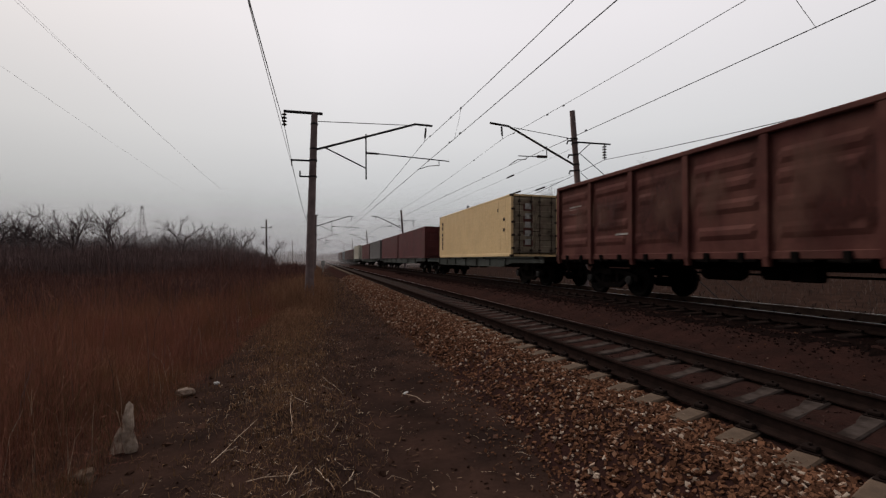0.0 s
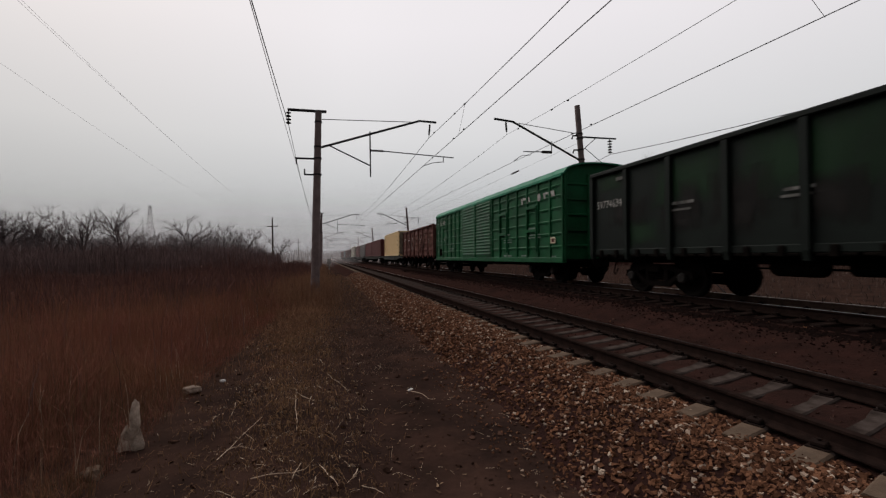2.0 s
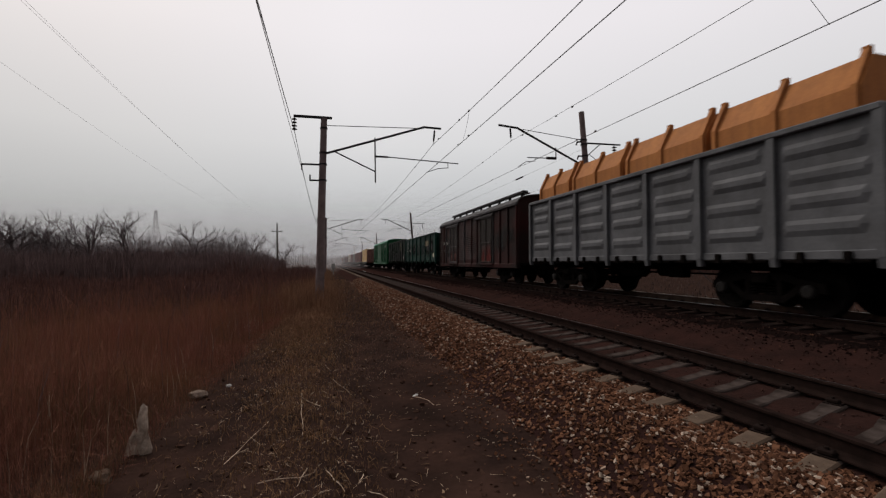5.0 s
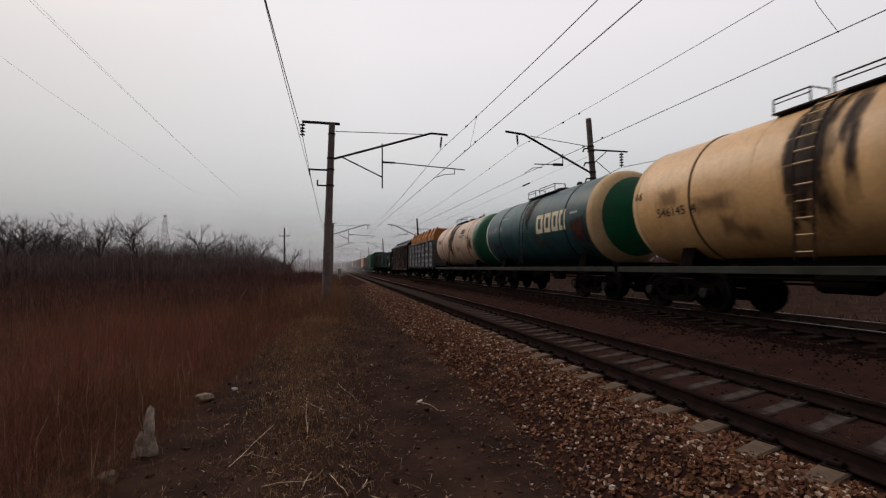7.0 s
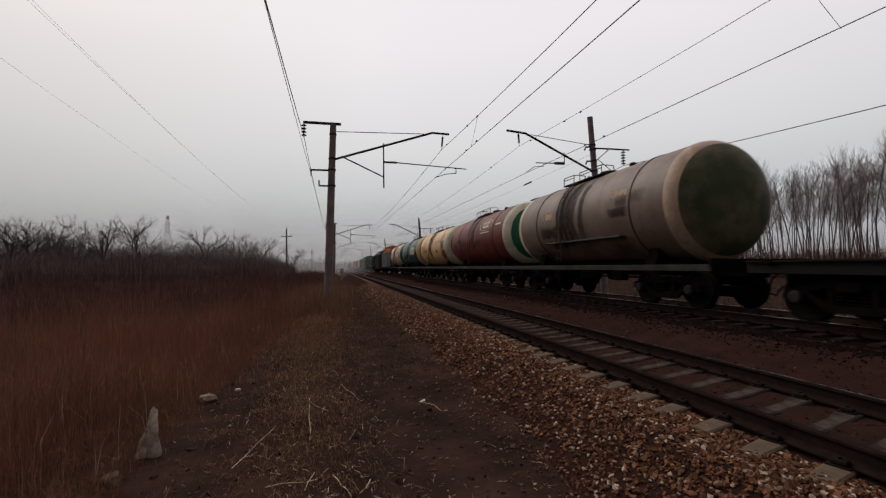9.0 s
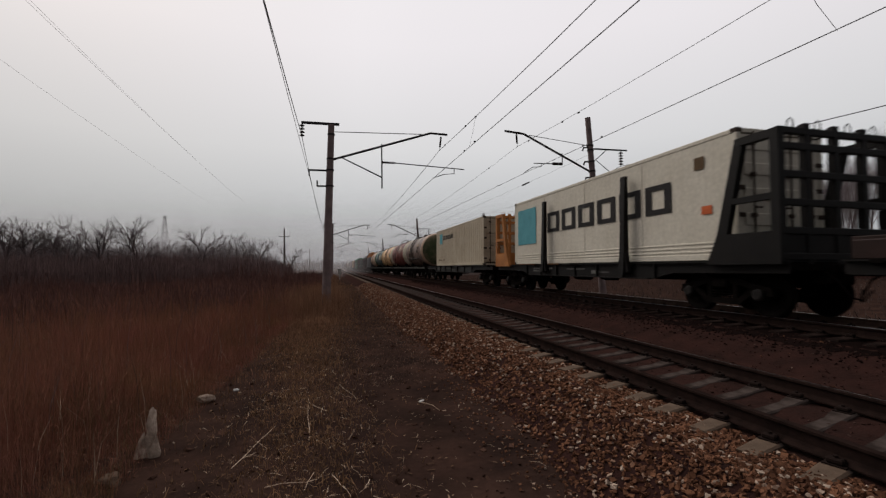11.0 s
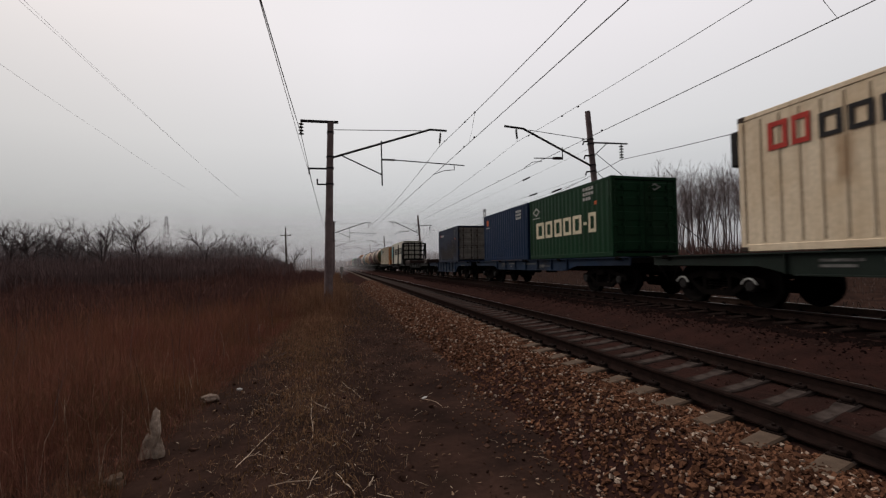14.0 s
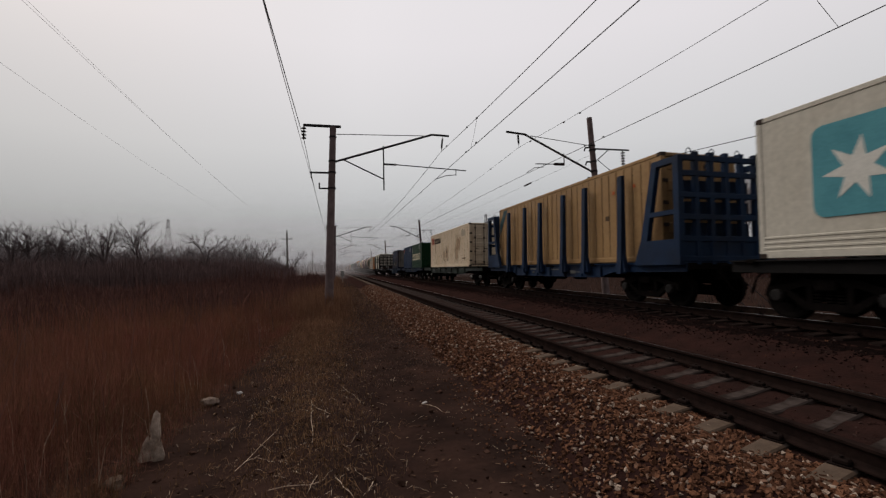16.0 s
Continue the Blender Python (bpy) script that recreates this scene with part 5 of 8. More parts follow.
def tank_wagon(u0, u1, body, label, ends=(), rings=(), ladder_y=0.0, ladder_m=None, platform=True, sill=None, rung_m=None):
    """ends: (side, width along the barrel, material) bands with the dished head; rings: (y from, y to, material)."""
    L = u1 - u0
    h = L / 2
    w = rolling(thing("tank_wagon", pose(0, 0, 0), label, "railway wagon", "freight train"), (u0 + u1) / 2)
    r = TANK_R

    def head(s, start):
        return [(r * math.cos(t), TANK_MID + s * (start + TANK_DISH * math.sin(t))) for t in np.linspace(0.0, 1.52, 12)]
    core = h - 0.85
    b = Bits().lathe([(rr, k) for rr, k in head(-1, core)[::-1]] + [(r, -core / 2), (r, 0.0), (r, core / 2)] + head(1, core), "y", (0, 0, TANK_Z), 56)
    part("barrel", b, body, w, smooth=True)
    for s, width, m in ends:
        prof = [(r + 0.005, TANK_MID + s * (core - width))] + [(rr + 0.005, k + s * 0.005) for rr, k in head(s, core)]
        part("painted_end", Bits().lathe(prof, "y", (0, 0, TANK_Z), 56), m, w, "contrasting painted end of the barrel", True)
    for y0, y1, m in rings:
        y0 = max(y0, TANK_MID - core + 0.01)
        part("painted_band", Bits().lathe([(r, y0), (r + 0.008, y0), (r + 0.008, y1), (r, y1)], "y", (0, 0, TANK_Z), 56), m, w, smooth=True)
    for y in (-core * 0.66, core * 0.66):
        strap = part("barrel_strap", Bits().lathe([(r, y - 0.05), (r + 0.022, y - 0.05), (r + 0.022, y + 0.05), (r, y + 0.05)], "y", (0, 0, TANK_Z), 56), body, w)
        part("strap_edge", Bits().lathe([(r, y - 0.10), (r + 0.012, y - 0.09), (r + 0.012, y - 0.055), (r, y - 0.05)], "y", (0, 0, TANK_Z), 56), M_TARLADDER, strap)
    for y in (-core * 0.33, core * 0.33, 0.0):
        part("weld_seam", Bits().lathe([(r, y - 0.012), (r + 0.006, y), (r, y + 0.012)], "y", (0, 0, TANK_Z), 56), body, w)
    # hatch, walkway and ladder
    top = TANK_Z + r
    lm = M_TARLADDER
    part("hatch_dome", Bits().lathe([(0.36, -0.08), (0.36, 0.10), (0.30, 0.15), (0.1, 0.18)], "z", (0, ladder_y - 0.3, top), 18), lm, w, smooth=True)
    part("valve_cap", Bits().lathe([(0.12, -0.05), (0.12, 0.16), (0.06, 0.2)], "z", (0, ladder_y - 1.6, top), 10), lm, w)
    if platform:
        b = Bits()
        b.box(-0.80, -0.30, ladder_y - 0.95, ladder_y + 1.65, top - 0.10, top - 0.07)
        for y in (ladder_y - 0.85, ladder_y + 0.4, ladder_y + 1.55):
            b.tube([(-0.72, y, top - 0.24), (-0.74, y, top - 0.08)], 0.025, 5)
        part("walkway", b, lm, w)
        for y0, y1 in ((ladder_y - 0.95, ladder_y + 0.45), (ladder_y + 0.87, ladder_y + 1.62)):
            b = Bits()
            pts = [(-0.78, y0, top - 0.12), (-0.78, y0, top + 0.22), (-0.78, y1, top + 0.22), (-0.78, y1, top - 0.12)]
            b.tube(pts[:2], 0.018, 5).tube(pts[1:3], 0.018, 5).tube(pts[2:], 0.018, 5)
            b.tube([(-0.78, y0, top + 0.12), (-0.78, y1, top + 0.12)], 0.014, 5)
            b.tube([(-0.3, y0, top - 0.1), (-0.3, y0, top + 0.22)], 0.018, 5).tube([(-0.78, y0, top + 0.22), (-0.3, y0, top + 0.22)], 0.016, 5)
            part("guard_rail", b, lm, w)
    b = Bits()
    for s in (-0.17, 0.17):
        b.tube([(-r * math.cos(a) * 1.07 - 0.02, ladder_y + 0.35 + s, TANK_Z + r * math.sin(a) * 1.07) for a in np.radians([55, 40, 25, 10, 0])] + [(-r - 0.14, ladder_y + 0.35 + s, 1.2)], 0.02, 5)
    part("side_ladder", b, lm, w)
    b = Bits()
    for a in np.radians([58, 49, 40, 31, 22, 13, 5]):
        b.tube([(-r * math.cos(a) * 1.07 - 0.02, ladder_y + 0.18, TANK_Z + r * math.sin(a) * 1.07), (-r * math.cos(a) * 1.07 - 0.02, ladder_y + 0.52, TANK_Z + r * math.sin(a) * 1.07)], 0.016, 5)
    for z in np.arange(1.35, TANK_Z, 0.3):
        b.tube([(-r - 0.12, ladder_y + 0.18, z), (-r - 0.12, ladder_y + 0.52, z)], 0.016, 5)
    part("ladder_rungs", b, rung_m or lm, w)
    q = random.Random(int(-u0))
    for k in range(5 if ladder_m else 4):
        y, wd = ladder_y + q.gauss(0.1, 0.30), q.uniform(0.07, 0.2)
        part("oil_streak", curved(Bits(), y - wd, y + wd, q.uniform(-40, 10), 80, r + 0.005 + 0.001 * k, 12), M_OILFILM, w, "dark dried oil streak")
    if ladder_m:
        part("oil_stain", curved(Bits(), ladder_y - 0.1, ladder_y + 0.95, -50, 82, r + 0.011, 14), M_OILFILM, w, "dark oil stain round the ladder")
    for k in range(5):
        y, wd = q.uniform(-core, core), q.uniform(0.25, 0.9)
        a = q.uniform(-40, 20)
        part("dirt_stain", curved(Bits(), y - wd, y + wd, a - q.uniform(8, 22), a, r + 0.004 + 0.0008 * k, 8), M_DIRTFILM, w, "faint brown dirt stain")
    # frame
    sm = sill or surface("pale_frame_paint", (0.038, 0.040, 0.035), (0.020, 0.020, 0.018), 1.6, 0.7, streak=0.4, grime=0.55)
    for s in (-1, 1):
        part("side_beam", Bits().cbox(*sorted((s * 1.36, s * 1.46)), -h - 0.35, h + 0.35, 0.94, 1.10, 0.012), sm, w)
        part("end_beam", Bits().cbox(-1.46, 1.46, *sorted((s * (h + 0.25), s * (h + 0.37))), 0.95, 1.24, 0.02), M_BOGIE, w)
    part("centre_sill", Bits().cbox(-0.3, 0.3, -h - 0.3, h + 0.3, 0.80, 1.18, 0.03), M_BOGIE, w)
    # dark filler added to close the bright gap below the barrel, where shade falls
    part("cradle", Bits().prism([(-0.62, 1.0), (0.62, 1.0), (0.55, 1.56), (-0.55, 1.56)], "y", -h + 1.2, h - 1.2), M_BOGIE, w, "dark filler block added under the barrel")
    for y in (-h + 2.0, h - 2.0):
        b = Bits().prism([(-1.2, 1.05), (1.2, 1.05), (1.0, 1.72), (0.8, 1.62), (0.4, 1.47), (-0.4, 1.47), (-0.8, 1.62), (-1.0, 1.72)], "y", y - 0.2, y + 0.2)
        part("saddle", b, M_BOGIE, w)
    for y in (-h + 1.0, -2.2, 2.2, h - 1.0):
        part("cross_beam", Bits().cbox(-1.36, 1.36, y - 0.06, y + 0.06, 0.98, 1.14, 0.01), M_BOGIE, w)
    part("drain_pipe", Bits().tube([(0, 0, 1.5), (0, 0, 0.75)], 0.14, 10), M_BOGIE, w)
    bogies(w, h - 1.6)
    couplers(w, h + 0.35)
    brake_gear(w, 0.6)
    return w, h


M_FGREY = paint("grey_green_flat_paint", (0.052, 0.056, 0.049), 0.4, 0.45)
M_FBLUE = paint("blue_flat_paint", (0.010, 0.027, 0.066), 0.3, 0.5)
M_FNAVY = paint("dirty_blue_flat_paint", (0.0088, 0.0225, 0.050), 0.35, 0.6)
M_FDARK = paint("dark_flat_paint", (0.0092, 0.0082, 0.0078), 0.2, 0.4)
M_FGREEN = paint("dull_green_flat_paint", (0.0155, 0.0235, 0.0185), 0.35, 0.4)
M_TBEIGE = surface("stained_pinkish_tank_paint", (0.55, 0.39, 0.28), (0.44, 0.30, 0.21), 1.0, 0.5, bump=0.05, streak=0.45, streak_col=(0.06, 0.035, 0.025), grime=0.5, grime_col=(0.16, 0.09, 0.06), spec=0.3)
M_TTEAL = surface("teal_tank_paint", (0.020, 0.070, 0.078), (0.015, 0.050, 0.056), 1.0, 0.38, bump=0.04, streak=0.4, streak_col=(0.010, 0.016, 0.016), grime=0.55, grime_col=(0.010, 0.0145, 0.014), spec=0.16)
M_TYELLOW = surface("ochre_tank_paint", (0.62, 0.37, 0.165), (0.54, 0.31, 0.13), 0.8, 0.4, bump=0.04, streak=0.25, streak_col=(0.16, 0.08, 0.04), grime=0.3, grime_col=(0.2, 0.11, 0.06), spec=0.3)
M_TRED = surface("dark_red_tank_paint", (0.185, 0.034, 0.025), (0.105, 0.024, 0.018), 0.8, 0.45, bump=0.05, streak=0.55, streak_col=(0.02, 0.012, 0.01), grime=0.75, grime_col=(0.02, 0.014, 0.012), spec=0.12)
M_TGREY = surface("dusty_brown_tank_paint", (0.185, 0.126, 0.095), (0.105, 0.068, 0.051), 0.7, 0.5, bump=0.05, streak=0.5, streak_col=(0.07, 0.035, 0.025), grime=0.6, grime_col=(0.08, 0.045, 0.035), spec=0.3)
M_GREENEND = surface("green_tank_end", (0.013, 0.115, 0.056), (0.010, 0.080, 0.040), 1.0, 0.4, streak=0.35, spec=0.25, grime=0.3)
M_OLIVEEND = surface("olive_tank_end", (0.115, 0.155, 0.052), (0.078, 0.104, 0.038), 1.0, 0.45, streak=0.4, grime=0.35)
M_PINKRIM = surface("worn_pink_rim", (0.34, 0.17, 0.14), (0.22, 0.075, 0.06), 3.0, 0.5, streak=0.4, grime=0.4)
M_DUSTYOLIVE = surface("dusty_olive_tank_end", (0.060, 0.072, 0.035), (0.040, 0.050, 0.026), 1.0, 0.5, streak=0.3, grime=0.9, grime_col=(0.17, 0.13, 0.088))
M_CREAMBAND = surface("cream_tank_band", (0.62, 0.57, 0.46), (0.50, 0.43, 0.33), 1.5, 0.5, streak=0.4, grime=0.3)
M_OCHREEND = surface("pale_ochre_end", (0.58, 0.40, 0.22), (0.48, 0.31, 0.17), 1.2, 0.45, streak=0.25)
M_TARLADDER = surface("oil_stained_steel", (0.035, 0.022, 0.017), (0.02, 0.013, 0.011), 3.0, 0.5)

def head_cap(tw, h, s, m, label, start=0.0):
    """The dished head alone, painted."""
    core = h - 0.85
    part("dished_end", Bits().lathe([(r * 1.004 + 0.006, k + s * 0.012) for r, k in [(TANK_R * math.cos(t), TANK_MID + s * (core + TANK_DISH * math.sin(t))) for t in np.linspace(start, 1.52, 12)]], "y", (0, 0, TANK_Z), 56), m, tw, label, True)


def glyph_row(tw, edges, a0, a1, m, name="company_mark"):
    """A row of plain open rectangles on the barrel."""
    for i, (y0, y1) in enumerate(edges):
        b = Bits()
        w, k = (y1 - y0) * 0.30, (a1 - a0) * 0.22
        for p, q, c, d in ((y0, y0 + w, a0, a1), (y1 - w, y1, a0, a1), (y0 + w, y1 - w, a1 - k, a1), (y0 + w, y1 - w, a0, a0 + k)):
            curved(b, p, q, c, d, TANK_R + 0.012)
        part(name, b, m, tw)


tw, h = tank_wagon(-88.9, -77.4, M_TBEIGE, "stained pinkish-beige tank wagon with green end", [], [(-5.3, -4.45, M_GREENEND)], 0.3, M_TARLADDER)
head_cap(tw, h, -1, M_GREENEND, "green dished end")
glyph_row(tw, [(-1.55 - 0.3 * k, -1.79 - 0.3 * k) for k in range(3)], 18.2, 29.7, M_BLACK)
b = Bits()
curved(b, -1.2, -2.6, 12.5, 14.0, TANK_R + 0.012)
curved(b, -1.4, -2.2, 8.8, 10.2, TANK_R + 0.012)
part("painted_lines", b, M_BLACK, tw)
part("rust_patch", curved(Bits(), -3.3, -4.2, -24.0, 6.9, TANK_R + 0.010, 8), M_RUSTFILM, tw, "rusty bare patch")
tw, h = tank_wagon(-101.0, -89.5, M_TTEAL, "dark teal tank wagon with large cream letter shapes", [(1, 0.06, M_CREAMBAND)], [], -0.15)
head_cap(tw, h, -1, M_OCHREEND, "ochre rim of the end")
head_cap(tw, h + 0.008, -1, M_GREENEND, "green dished end", 0.62)
glyph_row(tw, [(-1.03, -1.62), (-1.74, -2.25), (-2.36, -2.84), (-2.94, -3.38)], -11.6, 15.4, M_CREAM)
part("rust_patch", curved(Bits(), -3.7, -4.7, -34, 4, TANK_R + 0.009, 8), M_RUSTFILM, tw, "dark red flaked patch")
barrel_text(tw, "66 51905438", h - 1.0, 2.2, 0.37, TANK_R + 0.010, M_WHITE)
part("painted_lines", curved(curved(Bits(), 3.6, 2.3, 24.0, 25.4, TANK_R + 0.010), -3.7, -4.2, 6.9, 9.7, TANK_R + 0.010), M_WHITE, tw)
tw, h = tank_wagon(-113.4, -101.8, M_TYELLOW, "ochre yellow tank wagon with white band and olive end", [(1, 0.04, M_OCHREEND)], [], 0.13, M_TARLADDER, rung_m=M_OCHREEND)
head_cap(tw, h, -1, M_CREAMBAND, "white rim of the end")
head_cap(tw, h + 0.008, -1, M_OLIVEEND, "olive green dished end", 0.69)
head_cap(tw, h, 1, M_GREENEND, "green dished end", 0.3)
barrel_text(tw, "66", h - 0.68, 4.1, 0.30, TANK_R + 0.010, M_BLACK)
barrel_text(tw, "54614524", h - 1.5, -15.2, 0.32, TANK_R + 0.010, M_BLACK)
part("dark_panel", curved(Bits(), -3.5, -4.35, -7.9, 13.5, TANK_R + 0.010), M_TTEAL, tw, "dark teal painted panel")
part("rust_patch", curved(Bits(), -3.42, -4.75, -50, -6.1, TANK_R + 0.009, 8), M_RUSTFILM, tw, "dark red flaked patch below the panel")
part("dark_plate", curved(Bits(), -1.5, -2.15, -18.7, -10.6, TANK_R + 0.009, 8, 0.75), M_TARLADDER, tw, "dark scraped patch")
for y0, y1, a0, a1 in ((-1.35, -1.95, 4, 17), (-2.45, -3.0, 8, 20), (-3.45, -4.3, 17, 36)):
    part("old_mark", curved(Bits(), y0, y1, a0, a1, TANK_R + 0.0095, 8), M_DIRTFILM, tw, "worn brown trace of an old mark")
tw, h = tank_wagon(-125.5, -114.0, M_TRED, "faded red tank wagon with oval mark and green end", [(1, 0.02, M_PINKRIM)], [], 0.2)
head_cap(tw, h, 1, M_TRED, "dark red dished end", 0.35)
head_cap(tw, h, -1, M_CREAMBAND, "cream rim of the end")
head_cap(tw, h + 0.008, -1, M_GREENEND, "green dished end", 0.62)
b = Bits()
ov = [(1.0 * math.cos(t), 12.5 * math.sin(t)) for t in np.linspace(0, 2 * math.pi, 41)]
for (a, c), (p, q) in zip(ov[:-1], ov[1:]):
    vs = []
    for yy, dd in ((a, c), (p, q), (p * 0.95, q * 0.93), (a * 0.95, c * 0.93)):
        k = radians(24 + dd)
        vs.append((-(TANK_R + 0.01) * math.cos(k), -1.95 + yy, TANK_Z + (TANK_R + 0.01) * math.sin(k)))
    b.add(vs, [(0, 1, 2, 3)])
part("oval_outline", b, M_CREAM, tw)
glyph_row(tw, [(-1.5, -1.8), (-1.86, -2.1), (-2.18, -2.48)], 17.3, 30.7, M_CREAM)
part("painted_lines", curved(curved(Bits(), -1.3, -2.7, 6.9, 8.8, TANK_R + 0.010), -3.6, -4.3, 18.2, 21.1, TANK_R + 0.010), M_CREAM, tw)
tw, h = tank_wagon(-136.75, -126.0, M_TGREY, "dusty brown-grey tank wagon with olive end", [(1, 0.12, M_CREAMBAND)], [], 0.45, M_TARLADDER)
head_cap(tw, h, -1, M_TBEIGE, "beige rim of the end")
head_cap(tw, h + 0.008, -1, M_DUSTYOLIVE, "dusty dark olive dished end", 0.45)
for y0, y1 in ((-0.15, 0.5), (-0.62, -0.22), (0.9, 1.2)):
    part("oil_streak", curved(Bits(), y0, y1, -40, 84, TANK_R + 0.012, 12), M_OILFILM, tw, "broad dark dried oil streak")
part("faded_panel", curved(Bits(), 2.5, 1.4, -0.6, 16.3, TANK_R + 0.010), M_FADEFILM, tw)
part("faded_panel", curved(Bits(), -2.0, -3.2, 10.7, 23.0, TANK_R + 0.010), M_FADEFILM, tw)
part("dark_patch", curved(Bits(), -2.0, -3.0, -9.7, 1.3, TANK_R + 0.010), M_OILFILM, tw)
part("dark_patch", curved(Bits(), 2.7, 1.1, -24, -6, TANK_R + 0.010), M_OILFILM, tw)
part("side_catwalk", Bits().cbox(-1.62, -1.12, -2.6, 2.0, 1.93, 1.98, 0.01), M_FGREY, tw)


# ---- flat wagons ----
def flat_wagon(u0, u1, m, label, marks=(), deck=1.17, belly=0.72):
    L = u1 - u0
    h = L / 2
    w = rolling(thing("flat_wagon", pose(0, 0, 0), label, "railway wagon", "freight train"), (u0 + u1) / 2)
    for s in (-1, 1):
        e = h - 3.0
        prof = [(-h, deck), (-h, 0.92), (-e, 0.90), (-e + 0.8, belly), (e - 0.8, belly), (e, 0.90), (h, 0.92), (h, deck)]
        b = Bits().prism(prof, "x", *sorted((s * 1.30, s * 1.34)))
        b.box(*sorted((s * 1.24, s * 1.42)), -h, h, deck - 0.03, deck)
        b.prism([(-e + 0.8, belly), (e - 0.8, belly), (e - 0.8, belly + 0.03), (-e + 0.8, belly + 0.03)], "x", *sorted((s * 1.24, s * 1.42)))
        part("side_sill", b, m, w)
        for y in np.linspace(-e + 0.6, e - 0.6, 7):
            part("sill_stiffener", Bits().box(*sorted((s * 1.33, s * 1.40)), y - 0.02, y + 0.02, belly + 0.03, deck - 0.03), m, w)
        for y in (-h + 0.5, -3.1, -0.15, 0.15, 3.1, h - 0.5):
            part("container_lock", Bits().cbox(*sorted((s * 1.1, s * 1.44)), y - 0.10, y + 0.10, deck - 0.08, deck + 0.018, 0.015), M_BOGIE, w)
    part("centre_sill", Bits().cbox(-0.35, 0.35, -h, h, 0.70, deck - 0.05, 0.03), M_BOGIE, w)
    for y in np.linspace(-h + 0.1, h - 0.1, 11):
        part("cross_member", Bits().cbox(-1.3, 1.3, y - 0.07, y + 0.07, deck - 0.2, deck - 0.02, 0.015), M_BOGIE, w)
    part("deck_plate", Bits().box(-1.3, 1.3, -h + 0.02, -h + 2.6, deck - 0.02, deck - 0.006).box(-1.3, 1.3, h - 2.6, h - 0.02, deck - 0.02, deck - 0.006), m, w)
    bogies(w, h - 1.75)
    couplers(w, h)
    brake_gear(w)
    if marks:
        blocks(w, [(h - a, h - c, z0, z1) for a, c, z0, z1 in marks], -1.345, M_STENCIL)
    return w, h


MARKS = ((4.2, 4.9, 0.98, 1.03), (4.2, 4.8, 0.88, 0.93), (5.2, 5.9, 0.98, 1.04), (5.4, 5.6, 0.84, 0.92), (7.0, 8.2, 0.97, 1.01), (8.6, 9.0, 0.84, 0.95), (9.05, 9.6, 0.88, 0.91))

# ---- containers ----
def glyphs(spans, z0, z1, m):
    """A row of plain open rectangles, as marks of a container."""
    out = []
    for i, (a, c) in enumerate(spans):
        w, k = (c - a) * 0.25, (z1 - z0) * 0.18
        out += [(a, a + w, z0, z1, m), (c - w, c, z0, z1, m), (a + w, c - w, z1 - k, z1, m), (a + w, c - w, z0, z0 + k, m)]
    return out




